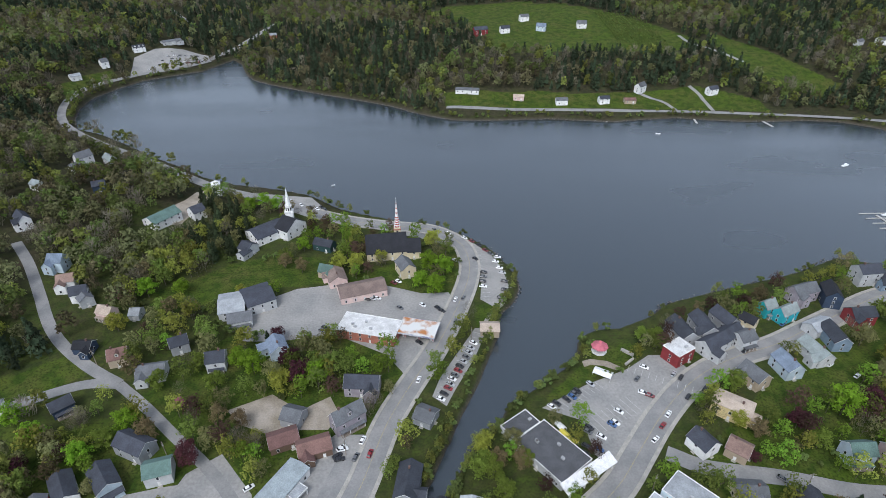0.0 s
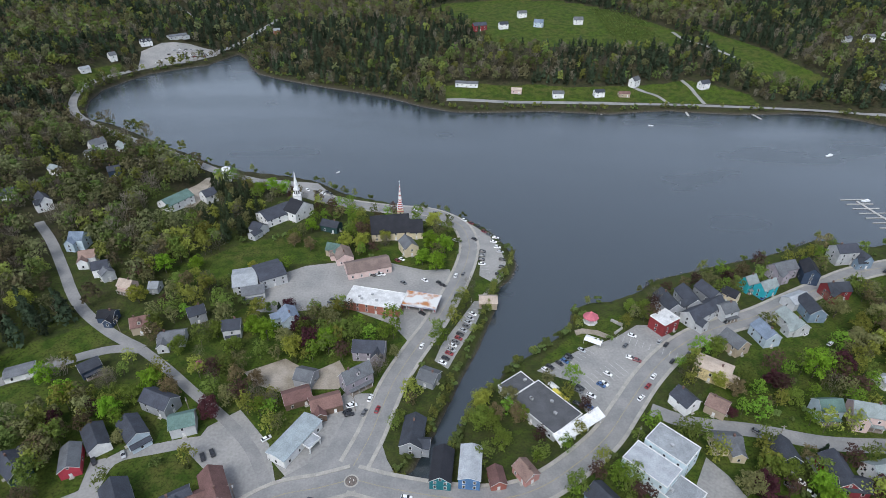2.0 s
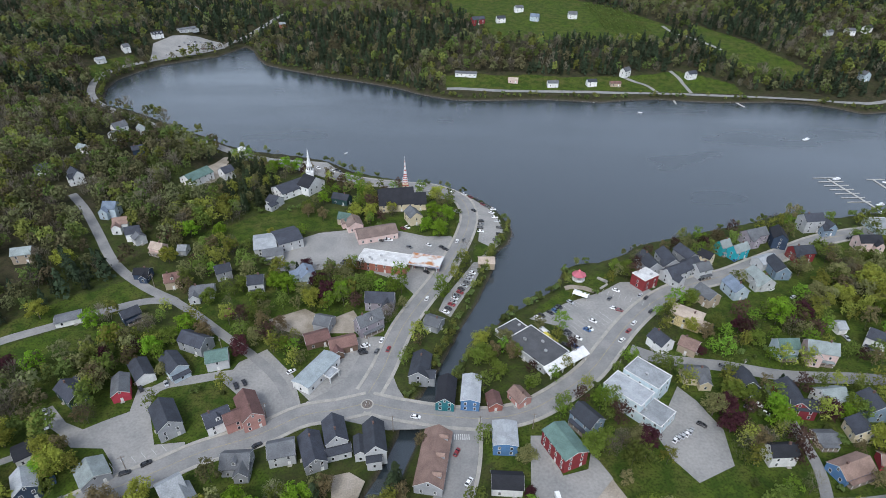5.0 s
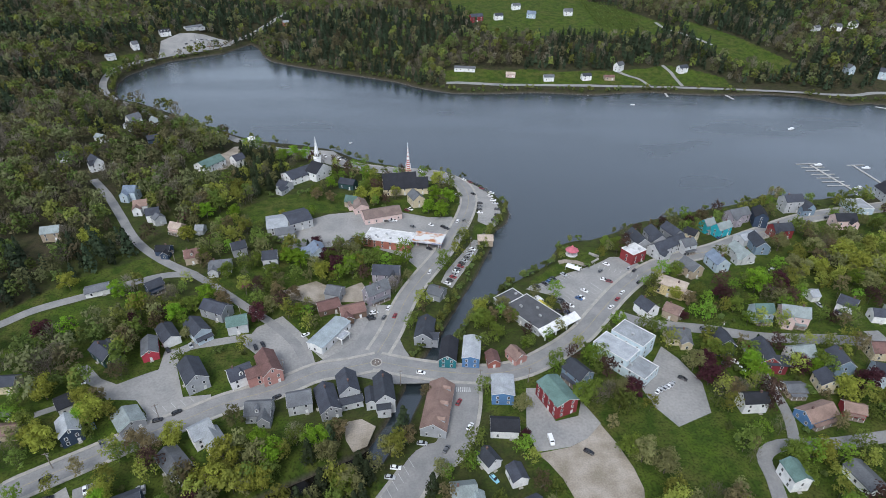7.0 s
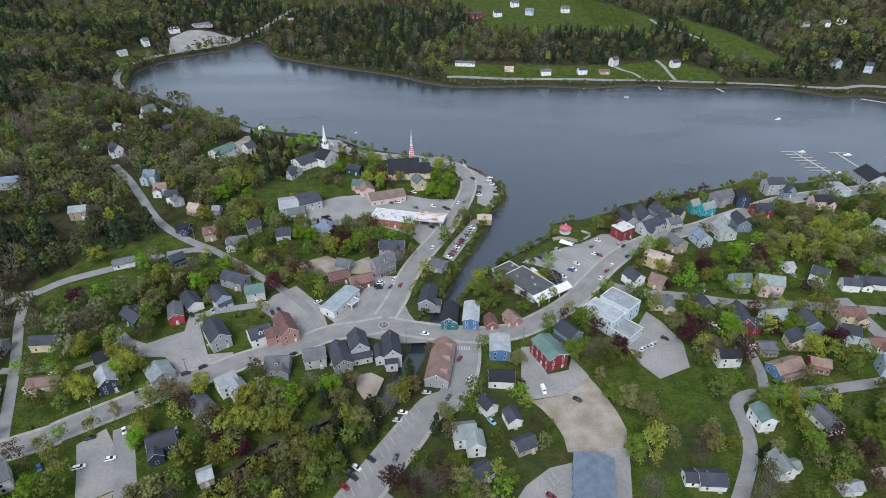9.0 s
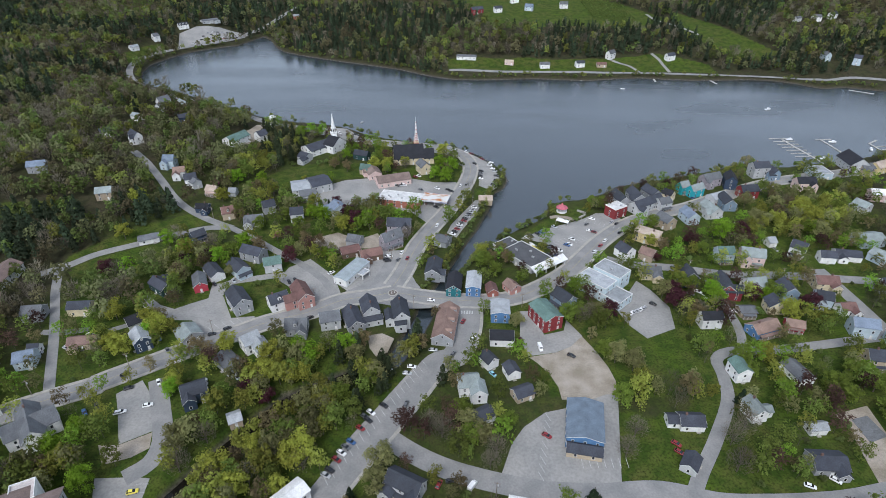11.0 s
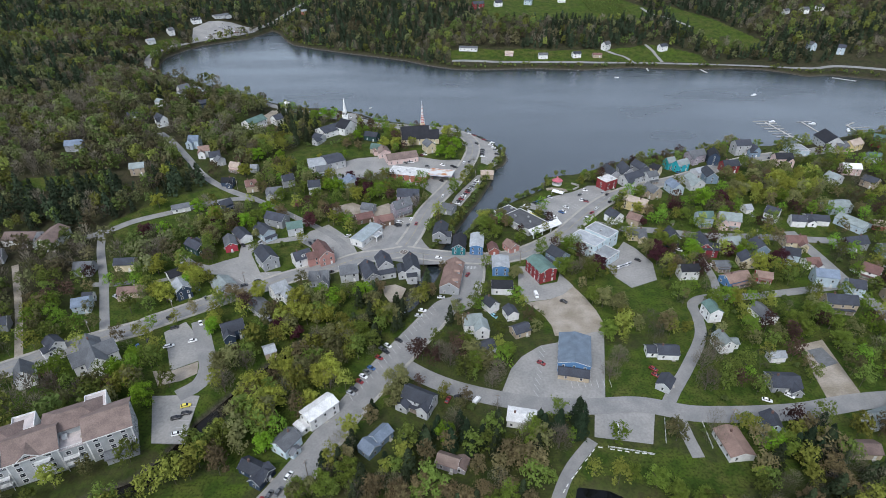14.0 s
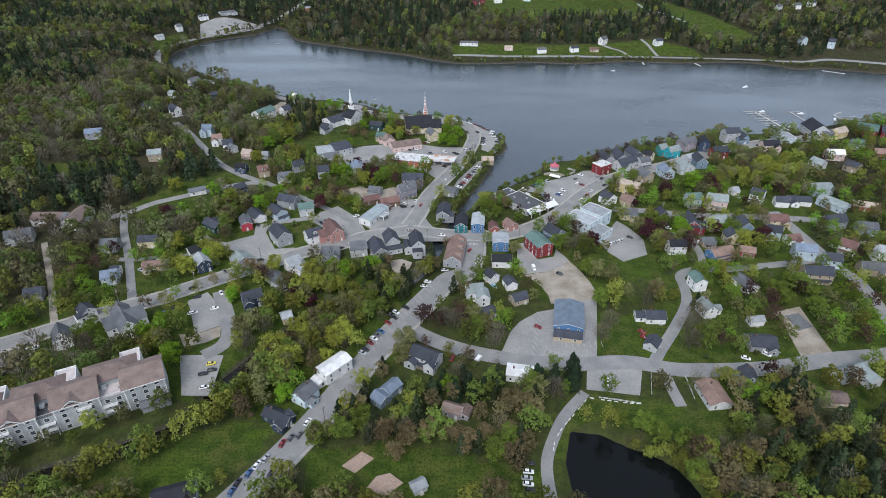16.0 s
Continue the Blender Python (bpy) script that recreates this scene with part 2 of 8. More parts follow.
THICKETS.append([(-270.5, 326.9), (-227.5, 388.7), (-150.6, 376.6), (-119.7, 334.9), (-136.4, 309.1), (-169.5, 270.9), (-198.6, 274.8), (-241.5, 310.2)])
THICKETS.append([(233.5, 246.4), (275.3, 256.6), (329.2, 258.2), (272.2, 177.3), (228.2, 188.9), (207.1, 182), (218.7, 214.1)])
THICKETS.append([(-119.3, 218.1), (-92.2, 228.4), (-54.2, 222.8), (-48.4, 201.8), (-77.9, 189.8), (-106.6, 195.8)])
THICKETS.append([(-161.2, 257.8), (-137.7, 258.5), (-118.2, 228.5), (-146.5, 235.6)])
THICKETS.append([(124.4, 137.6), (137.4, 128.7), (129.8, 97.5), (120.5, 101.1), (121, 120.4)])
THICKETS.append([(107, 75.1), (127.9, 55.9), (126.8, 38.8), (113.5, 19.8), (97, 35.1), (77.3, 35.4), (83, 56.4)])


def seg_dist(px, py, line, closed=True):
    """Distance from points to a line of straight pieces."""
    best = np.full(np.shape(px), 1e9)
    ends = line[1:] + line[:1] if closed else line[1:]
    for (ax, ay), (bx, by) in zip(line, ends):
        dx, dy = bx - ax, by - ay
        k = np.clip(((px - ax) * dx + (py - ay) * dy) / (dx * dx + dy * dy + 1e-9), 0, 1)
        best = np.minimum(best, np.hypot(px - ax - k * dx, py - ay - k * dy))
    return best


def inside(px, py, line):
    """Whether points lie in a closed outline."""
    res = np.zeros(np.shape(px), bool)
    for (ax, ay), (bx, by) in zip(line, line[1:] + line[:1]):
        res ^= ((ay > py) != (by > py)) & (px < (bx - ax) * (py - ay) / (by - ay + 1e-12) + ax)
    return res


def ramp(v, a, b):
    k = np.clip((v - a) / (b - a), 0, 1)
    return k * k * (3 - 2 * k)


def shore_distance(px, py):
    """Metres from the lake's shore, negative on the water."""
    d = seg_dist(px, py, LAKE)
    return np.where(inside(px, py, LAKE), -d, d)


def land(px, py):
    """Height of the dry land, before the banks are cut."""
    px, py = np.asarray(px, float), np.asarray(py, float)
    d = np.maximum(shore_distance(px, py), 0)
    far_side = ramp(py + 0.35 * px, 440, 560) * ramp(px, -346, -253)
    far = 5.3 * ramp(d, 8, 53) + 54.5 * (1 - np.exp(-np.maximum(d - 43, 0) / 173)) + 0.035 * np.maximum(d - 200, 0)
    west = 13.3 * ramp(-px, 146, 293) * ramp(py, 120, 253) + 0.075 * np.maximum(-px - 286, 0) * ramp(py, 0, 266)
    north = 0.05 * np.maximum(py - 851, 0) * ramp(-px, 253, 346)
    causeway = ramp(d, 16, 93)
    roll = 3.3 * np.sin(px / 62 + 1.3) * np.sin(py / 81) * ramp(d, 53, 213) * np.maximum(ramp(py, 625, 798), ramp(-px, 240, 400))
    return far * far_side + (west + north) * np.where(py > 400, causeway, 1) * (1 - far_side) + roll


def ground_z(px, py):
    """Height of the ground, with the banks of the lake, the creek and the pond."""
    px, py = np.asarray(px, float), np.asarray(py, float)
    z = land(px, py)
    lake = shore_distance(px, py)
    creek = seg_dist(px, py, CREEK, False) - np.where(py > 46, 5.2, 4.4)
    pond = seg_dist(px, py, POND)
    pond = np.where(inside(px, py, POND), -pond, pond)
    wet = np.minimum(lake, creek)
    z = -7 + (z + 7) * ramp(wet, -3.8, 3.2)
    return np.where(pond < 5, np.minimum(z, -4.5 + (z + 4.5) * ramp(pond, -4, 5)), z)

# ---- mesh helpers ----
def mesh_of(name, verts, faces, material):
    me = bpy.data.meshes.new(name)
    me.from_pydata(verts, [], faces)
    me.materials.append(material)
    me.update()
    return me


def part(name, me, parent, label="", m=None):
    """One mesh object under a thing or a part."""
    ob = new(name, me)
    ob.parent = parent
    if m is not None:
        ob.matrix_basis = m
    if label:
        ob["label"] = label
    return ob


def soup(name, tris, material, tint=None):
    """One mesh of many loose triangles, from an array (n, 3, 3)."""
    n = len(tris)
    me = bpy.data.meshes.new(name)
    me.vertices.add(n * 3)
    me.vertices.foreach_set("co", np.ascontiguousarray(tris, dtype=np.float32).ravel())
    me.loops.add(n * 3)
    me.loops.foreach_set("vertex_index", np.arange(n * 3, dtype=np.int32))
    me.polygons.add(n)
    me.polygons.foreach_set("loop_start", np.arange(0, n * 3, 3, dtype=np.int32))
    me.polygons.foreach_set("loop_total", np.full(n, 3, dtype=np.int32))
    if tint is not None:
        a = me.attributes.new("tint", "FLOAT", "POINT")
        a.data.foreach_set("value", np.repeat(tint, 3).astype(np.float32))
    me.materials.append(material)
    me.update(calc_edges=True)
    return me


# ---- ground and water ----
def axis(lo, hi, step, reach_lo, reach_hi):
    vals = list(np.arange(lo, hi + step, step))
    s, v = step, vals[-1]
    while v < reach_hi:
        s = min(s * 1.12, 90)
        v += s
        vals.append(v)
    s, v = step, vals[0]
    while v > reach_lo:
        s = min(s * 1.12, 90)
        v -= s
        vals.insert(0, v)
    return np.array(vals)


def build_ground():
    xs, ys = axis(-440, 440, 3.8, -3200, 3200), axis(-130, 800, 3.8, -1800, 3800)
    gx, gy = np.meshgrid(xs, ys)
    gz = ground_z(gx, gy)
    town = ramp(gx, -266, -226) * (1 - ramp(gx, 312, 346)) * (1 - ramp(gy, 360, 400))
    lawn = 0.5 * town
    for outline in LAWNS:
        d = seg_dist(gx, gy, outline)
        lawn = np.maximum(lawn, ramp(np.where(inside(gx, gy, outline), d, -d), -1.5, 1.5))
    nx, ny = len(xs), len(ys)
    verts = np.stack([gx, gy, gz], -1).reshape(-1, 3)
    i = (np.arange(ny - 1)[:, None] * nx + np.arange(nx - 1)[None]).ravel()
    faces = np.stack([i, i + 1, i + nx + 1, i + nx], -1)
    me = bpy.data.meshes.new("ground")
    me.from_pydata(verts.tolist(), [], faces.tolist())
    a = me.attributes.new("lawn", "FLOAT", "POINT")
    a.data.foreach_set("value", lawn.ravel().astype(np.float32))
    me.materials.append(ground_material())
    me.polygons.foreach_set("use_smooth", np.ones(len(me.polygons), bool))
    tagged(new("ground", me), "grassy and leaf-strewn ground of town and wooded hills", "ground", kind="structure")


def build_water():
    me = mesh_of("lake_water", [(-1500, -500, -4), (1700, -500, -4), (1700, 1200, -4), (-1500, 1200, -4)], [(0, 1, 2, 3)], MATS_WATER)
    tagged(new("lake_water", me), "dark grey rippled water of lake and creek", "water", kind="structure")
    pts = [(x, y, -2.0) for x, y in POND]
    cx, cy = np.mean([p[0] for p in pts]), np.mean([p[1] for p in pts])
    pts = [(cx + (x - cx) * 1.12, cy + (y - cy) * 1.12, z) for x, y, z in pts]
    tagged(new("pond_water", mesh_of("pond_water", pts, [tuple(range(len(pts)))], water_material("pond_water", (0.004, 0.005, 0.005), 1.33, (0.02, 0.06)))), "dark still water of a small pond", "water", kind="structure")


def build_creek():
    """Still brown water in the creek above the mill."""
    line = smooth_line([Vector(p) for p in CREEK[3:]], 4.0)
    verts, faces = [], []
    for i, q in enumerate(line):
        d = (line[min(i + 1, len(line) - 1)] - line[max(i - 1, 0)]).normalized()
        for k in (7, -7):
            verts.append((q.x - d.y * k, q.y + d.x * k, -3.9))
        if i:
            faces.append((2 * i - 2, 2 * i - 1, 2 * i + 1, 2 * i))
    tagged(new("creek_water", mesh_of("creek_water", verts, faces, water_material("creek_water", (0.008, 0.007, 0.005), 1.33, (0.04, 0.12)))), "dark brown still water of a small creek", "water", kind="structure")


def smooth_line(points, step=3.0):
    """Even points along a rounded line (Catmull-Rom)."""
    p = [Vector(points[0]) * 2 - Vector(points[1])] + [Vector(q) for q in points] + [Vector(points[-1]) * 2 - Vector(points[-2])]
    out = []
    for a, b, c, d in zip(p, p[1:], p[2:], p[3:]):
        n = max(1, int((c - b).length / step))
        for k in range(n):
            s = k / n
            out.append(0.5 * (2 * b + (c - a) * s + (2 * a - 5 * b + 4 * c - d) * s * s + (3 * b - a - 3 * c + d) * s ** 3))
    return out + [p[-2]]


ROAD_LINES = []


def ribbon(line, width, lift, side=0.0, on=None):
    """Vertices and faces of a band that follows a line over the land, with a thin edge."""
    verts, faces = [], []
    for i, q in enumerate(line):
        a, b = line[max(i - 1, 0)], line[min(i + 1, len(line) - 1)]
        d = (b - a).normalized()
        nrm = Vector((-d.y, d.x))
        for k in (0.5, -0.5):
            w = q + nrm * (side + width * k)
            z = float(land(w.x, w.y)) + lift
            verts += [(w.x, w.y, z)]
        for k in (0.5, -0.5):
            w = q + nrm * (side + width * k)
            verts += [(w.x, w.y, verts[-2][2] - 0.5)]
        if i:
            j = 4 * i
            faces += [(j - 4, j - 3, j + 1, j), (j - 4, j, j + 2, j - 2), (j - 3, j - 1, j + 3, j + 1)]
    return verts, faces


def road(name, label, points, width, lines="", walk_side=0, material=None, lift=0.14):
    line = smooth_line(points)
    ROAD_LINES.append((points, width))
    ob = tagged(new(name, mesh_of(name, *ribbon(line, width, lift), material or ASPHALT)), label, "road", kind="structure")
    if lines:
        for off in ((-0.12, 0.12) if lines == "yellow" else (0,)):
            part("centre_line", mesh_of("centre_line", *ribbon(line, 0.14, lift + 0.012, off), PAINT_YELLOW if lines == "yellow" else PAINT_WHITE), ob)
    for s in ((-1, 1) if walk_side == 2 else (walk_side,) if walk_side else ()):
        part("pavement", mesh_of("pavement", *ribbon(line, 1.7, lift + 0.13, s * (width / 2 + 0.9)), CONCRETE), ob, "pale concrete pavement with kerb")
    return ob


LOTS = []


def lot(name, label, points, material=None, lift=0.1):
    """A paved or gravelled yard with a thin edge."""
    LOTS.append(points)
    bm = bmesh.new()
    f = bm.faces.new([bm.verts.new((x, y, 0)) for x, y in points])
    f.normal_update()
    if f.normal.z < 0:
        f.normal_flip()
    bmesh.ops.triangulate(bm, faces=[f])
    for _ in range(3):
        long = [e for e in bm.edges if e.calc_length() > 8]
        if long:
            bmesh.ops.subdivide_edges(bm, edges=long, cuts=1)
            bmesh.ops.triangulate(bm, faces=bm.faces)
    rim = [e for e in bm.edges if e.is_boundary]
    out = bmesh.ops.extrude_edge_only(bm, edges=rim)
    low = {v for v in out["geom"] if isinstance(v, bmesh.types.BMVert)}
    for v in bm.verts:
        v.co.z = float(land(v.co.x, v.co.y)) + (lift - 0.5 if v in low else lift)
    me = bpy.data.meshes.new(name)
    bm.to_mesh(me)
    bm.free()
    me.materials.append(material or OLD_ASPHALT)
    return tagged(new(name, me), label, "car park", kind="structure")


MATS_WATER = water_material()
build_ground()
build_water()
build_creek()

# ---- roads and yards ----
road("main_north", "grey asphalt town street with worn surface", [(-35.6, 127.4), (-30.3, 142.8), (-26.9, 157.1), (-22, 175.4), (-13.8, 195.6), (-4.3, 215.9), (3.3, 235.4), (11, 258.4), (17.3, 282.1), (19.6, 302.4), (15.6, 324.5), (3.1, 339.5), (-11, 347.3), (-39.7, 351.8), (-69.3, 359.9), (-91, 369.5)], 10.3, "yellow", walk_side=2, lift=0.190)
road("shore_road", "grey asphalt country road with worn surface", [(-91, 369.5), (-112.5, 385.7), (-145.4, 397.5), (-180.8, 413.9), (-210.8, 434.1), (-250.8, 462.2), (-292.8, 489.2), (-335.2, 518.4), (-376.9, 554.3), (-407, 598.7), (-424.5, 653.4), (-416.5, 700.3), (-385.4, 746.8), (-350, 776), (-326, 810), (-318, 849), (-299, 882), (-280, 914), (-262, 950)], 8.4, lift=0.186)
road("main_street", "grey asphalt town street with worn surface", [(-35.1, 121.2), (-48.2, 117.2), (-64.3, 113.4), (-81.2, 102.9), (-102.5, 93.9), (-117.2, 84.7), (-133.3, 75.4), (-146, 66.7), (-159.6, 57.5), (-172.4, 48.8), (-173, 47), (-199.6, 33.6), (-222.7, 18.3), (-244.6, 5), (-262.2, -3.2)], 10.8, "yellow", walk_side=2, lift=0.182)
road("water_street", "grey asphalt town street with worn surface", [(-35.1, 121.2), (-20.2, 117.1), (2.2, 113), (21.6, 112.2), (38.9, 116.8), (56.5, 128.2), (72.8, 142.4), (85.9, 158.7), (100.3, 176.7), (117.2, 194), (135.7, 207.7), (155.7, 217.6), (177.6, 225.9), (202.4, 238.9), (228.7, 252.7), (256.3, 266.5), (282, 275), (311.7, 282.1), (352.4, 291.2)], 10.6, "yellow", walk_side=2, lift=0.178)
road("mill_street", "grey asphalt town street with worn surface", [(8.3, 112.2), (7.6, 94.7), (4.4, 78.3), (-1.3, 66.4), (-9.7, 62), (-19.9, 44.6), (-31.7, 25.1), (-43.4, 6), (-51.7, -8), (-59.1, -22.1), (-67.9, -40.5), (-76.3, -56.2), (-85, -70.4), (-94.8, -84.4), (-102.3, -94.9)], 13.2, walk_side=1, lift=0.174)
road("cross_street", "grey asphalt town street with worn surface", [(-34, 17.8), (-20.4, 7.4), (-5.2, -0.8), (14.2, -7.2), (33.2, -11.3), (54.7, -12.7), (79.2, -11.8), (101.3, -17.2), (120, -18), (136.9, -17.6), (154.5, -16.1), (181.4, -11.2), (211.4, -8.2), (235.1, -4.3)], 9.6, lift=0.170)
road("hill_lane", "narrow grey asphalt lane between gardens", [(90, -15.4), (98, -3.6), (110.7, 12.7), (125.7, 34.8), (130.6, 51.5), (132.1, 62.7), (142.3, 68.8), (164.5, 69.5), (191.5, 73.2), (219.7, 77.9), (243.8, 81.2)], 6.0, lift=0.166)
road("short_lane", "narrow grey asphalt lane between gardens", [(148.5, 68.7), (153.9, 84.8), (155.5, 104.1), (156.2, 132)], 4.8, lift=0.162)
road("school_street", "grey asphalt town street with worn surface", [(96.8, 157.7), (111.9, 150.2), (141.2, 145.3), (168.8, 138.7), (204.2, 136.8), (231.7, 133.5), (267.9, 129)], 7.8, lift=0.158)
road("diag_street", "grey asphalt town street with worn surface", [(230.1, 143.5), (232.2, 112.2), (233.3, 83.9), (234.7, 67.8), (237.2, 54.5), (232, 22.4), (228.7, -5)], 8.4, lift=0.154)
road("upper_street", "grey asphalt town street with worn surface", [(-253.2, 140.6), (-240.8, 149.3), (-229.2, 160.7), (-207.9, 173.6), (-185.5, 188.4), (-168.8, 197), (-153.7, 197.7)], 6.0, lift=0.150)
road("upper_lane", "narrow grey asphalt lane between gardens", [(-153.7, 197.7), (-173.2, 208.4), (-191.6, 221), (-204.1, 232.3), (-214.3, 244.4), (-224.2, 257.6), (-247.2, 286.6), (-267.9, 308.5)], 6.0, lift=0.146)
road("mid_lane", "narrow grey asphalt lane between gardens", [(-153.7, 197.7), (-135.5, 184.1), (-115.8, 167.7), (-95.8, 151.5), (-80.1, 135.8), (-68.4, 117.3)], 5.0, lift=0.142)
road("left_street", "narrow grey asphalt street with worn surface", [(-247, 150.5), (-243.5, 143), (-234.9, 123.5), (-216, 89), (-201.2, 59.6), (-190.6, 38.4)], 5.0, lift=0.138)
road("left_lane", "narrow pale gravel lane between gardens", [(-281.2, 107.8), (-250.5, 61.7), (-230.3, 29), (-221.7, 15.5)], 3.8, material=GRAVEL, lift=0.134)
road("far_road", "grey asphalt country road with worn surface", [(592.5, 541.2), (520.4, 569.4), (477.8, 564.9), (432.1, 578.5), (382, 587.2), (322.6, 593), (256, 600), (186.6, 600.5), (118.1, 603.9), (69.6, 604.3), (7.5, 610.8)], 6.2, lift=0.130)
road("orchard_road", "grey asphalt country road with worn surface", [(318.1, 792.3), (325.5, 763.1), (346.3, 740.5), (369.8, 706.7)], 4.8, lift=0.126)
road("field_track", "narrow grey asphalt lane between gardens", [(-390.7, 949.7), (-423.8, 987.8), (-454.3, 1025.6)], 6.0, lift=0.122)
road("pond_drive", "short grey asphalt drive beside grass", [(52.9, -31.8), (41, -45.2), (33.7, -57.7), (28.6, -70.5), (27.6, -86), (28.8, -97.7)], 5.0, lift=0.118)
road("inn_drive", "short grey asphalt drive beside grass", [(-145, 51.1), (-136.5, 33.8), (-128.3, 15.4), (-128.5, 3.7), (-135.9, -4)], 8.4, lift=0.114)
road("far_drive_a", "short grey asphalt drive beside grass", [(257.2, 604.1), (248.6, 623.3), (226.9, 637.9)], 4.2, lift=0.110)
road("far_drive_b", "short grey asphalt drive beside grass", [(296.3, 600.5), (293.4, 631.4), (286.5, 652.7)], 4.2, lift=0.106)
road("house_drive", "short grey asphalt drive beside grass", [(94.8, -20.9), (94.7, -30.5), (95.2, -41)], 5.4, lift=0.102)
road("north_drive", "short grey asphalt drive beside grass", [(-221.7, 86.4), (-208.9, 86.3), (-197.3, 88.8)], 4.2, lift=0.098)
road("west_drive", "short grey asphalt drive beside grass", [(-186.4, 87.3), (-174.9, 93.9), (-168.9, 97.4)], 3.6, lift=0.094)
lot("junction", "wide grey asphalt junction round the traffic island", [(-42.7, 152.5), (-26.8, 161.7), (-26.7, 143.9), (-22.1, 130.5), (-15.1, 117.7), (1.6, 115.4), (1.5, 106.8), (-25.9, 105.7), (-62.7, 115.8), (-63.9, 121.7), (-48.3, 133.1)], ASPHALT, lift=0.125)
road("back_lane", "narrow worn asphalt lane between wooden houses", [(-137.3, 115.7), (-137.5, 126.5), (-133.2, 132.4), (-119.7, 136.1), (-104.8, 139.6), (-86.9, 141.0)], 5.6, material=OLD_ASPHALT, lift=0.090)
lot("station_lot", "worn grey asphalt car park beside buildings", [(-111.7, 249.1), (-99.2, 265), (-84.7, 275.1), (-60.5, 280.3), (-35.5, 280.3), (-10.3, 270.8), (6.1, 271.7), (8.3, 261.7), (1.4, 234), (-6.9, 213.3), (-15, 201.7), (-26.3, 218), (-55.5, 234.1), (-84.7, 228.4), (-103.3, 228.4)], lift=0.045)
lot("shore_lot", "worn grey asphalt car park beside buildings", [(-26, 349.5), (-6.7, 344.7), (9.1, 339.2), (24.1, 326.5), (33.8, 313.8), (39.7, 297.3), (42.2, 279), (38.4, 264.9), (31, 258.5), (24.3, 265), (26, 281.9), (26.4, 300.5), (21.6, 313.8), (8.8, 322.9), (-12.3, 333.9), (-28.1, 339.3)], lift=0.048)
lot("verge_lot", "worn grey asphalt car park beside buildings", [(19.9, 239.1), (26.9, 239.1), (18.6, 215.9), (8.4, 194.3), (4, 183.7), (-2.7, 189.6), (0.9, 201.7)], lift=0.050)
lot("wharf_lot", "worn grey asphalt car park beside buildings", [(47.8, 182.5), (70.6, 196.6), (94.3, 207.8), (107.7, 217.7), (118.7, 217.7), (128.3, 201.4), (114.7, 191.6), (98.2, 175), (85.3, 158.7), (74, 148), (66.4, 156.8), (65, 175.1)], lift=0.052)
lot("mill_lot", "worn grey asphalt car park beside buildings", [(111.9, 131.7), (117.6, 122.5), (123.1, 105.5), (119.8, 87.0), (102.1, 79.0), (95.3, 90.2), (92.1, 104.5), (98.8, 112.7)], lift=0.055)
lot("red_lot", "pale gravel yard beside buildings", [(37.0, 65.2), (40.9, 60.8), (45.6, 53.0), (48.4, 44.5), (48.6, 36.5), (61.2, 36.2), (74.1, 36.9), (77.0, 48.2), (75.8, 57.6), (72.1, 70.2), (67.3, 81.2), (60.0, 72.9), (51.6, 68.4)], GRAVEL, lift=0.057)
lot("barn_yard", "worn grey asphalt yard beside the red barn", [(37.3, 102.5), (42.5, 102.5), (47.8, 82.4), (58.7, 85.5), (61.9, 94.5), (67.9, 81.2), (60.0, 72.9), (51.7, 68.6), (37.1, 65.9), (34.3, 78.6)], lift=0.064)
lot("hall_lot", "worn grey asphalt car park beside buildings", [(15.6, -5.7), (22.6, 12), (28.9, 20.7), (39.6, 28.8), (51.2, 31.7), (69.9, 39.5), (75.6, 39.4), (63.3, -12.2), (33.4, -10.4)], lift=0.060)
lot("cross_lot", "worn grey asphalt car park beside buildings", [(58.1, -13.6), (85.5, -14.5), (78.3, -34), (54.1, -29.9)], lift=0.062)
lot("plaza_lot", "pale worn asphalt square between wooden houses", [(-167.4, 103.6), (-158.3, 96.4), (-144.5, 95.9), (-136.7, 88.1), (-131.2, 77.5), (-120.3, 75.4), (-108.8, 92.1), (-111.2, 99.3), (-123.7, 97.8), (-135.6, 120.3), (-139.1, 131.4), (-144.7, 129.5), (-142.4, 116.0), (-151.0, 110.9), (-158.1, 106.0), (-167.6, 109.8), (-179.0, 119.7), (-182.6, 116.2), (-175.7, 108.5)], lift=0.065)
lot("clay_yard", "pale gravel yard beside buildings", [(-96.3, 181.2), (-78.1, 191), (-63, 181.1), (-50.6, 189.7), (-44.3, 178.2), (-48.4, 170.1), (-61.4, 170.1), (-73.9, 167.5), (-87.9, 172.9)], GRAVEL, lift=0.070)
lot("market_yard", "pale gravel yard beside buildings", [(-46.8, 82.3), (-39, 84.2), (-32.3, 80), (-35, 69.5), (-40.6, 66.6), (-44.5, 72.5)], GRAVEL, lift=0.072)
lot("brick_lot", "worn grey asphalt car park beside buildings", [(-102.5, 147.7), (-90.9, 157.4), (-73.2, 138.4), (-65, 117.3), (-84.6, 105.9), (-91.3, 121.4), (-106.2, 134.1)], lift=0.075)
lot("clinic_lot", "worn grey asphalt car park beside buildings", [(-73.9, 134), (-58.9, 152.3), (-44.9, 167.4), (-32, 167.4), (-31.1, 154.7), (-44, 129.5), (-61.5, 121.3)], lift=0.077)
lot("inn_lot", "worn grey asphalt car park beside buildings", [(-136.7, -31.1), (-147.7, -3.9), (-131.2, -3.5), (-125.5, -4.1), (-124, -21.4), (-122.2, -31.3)], lift=0.080)
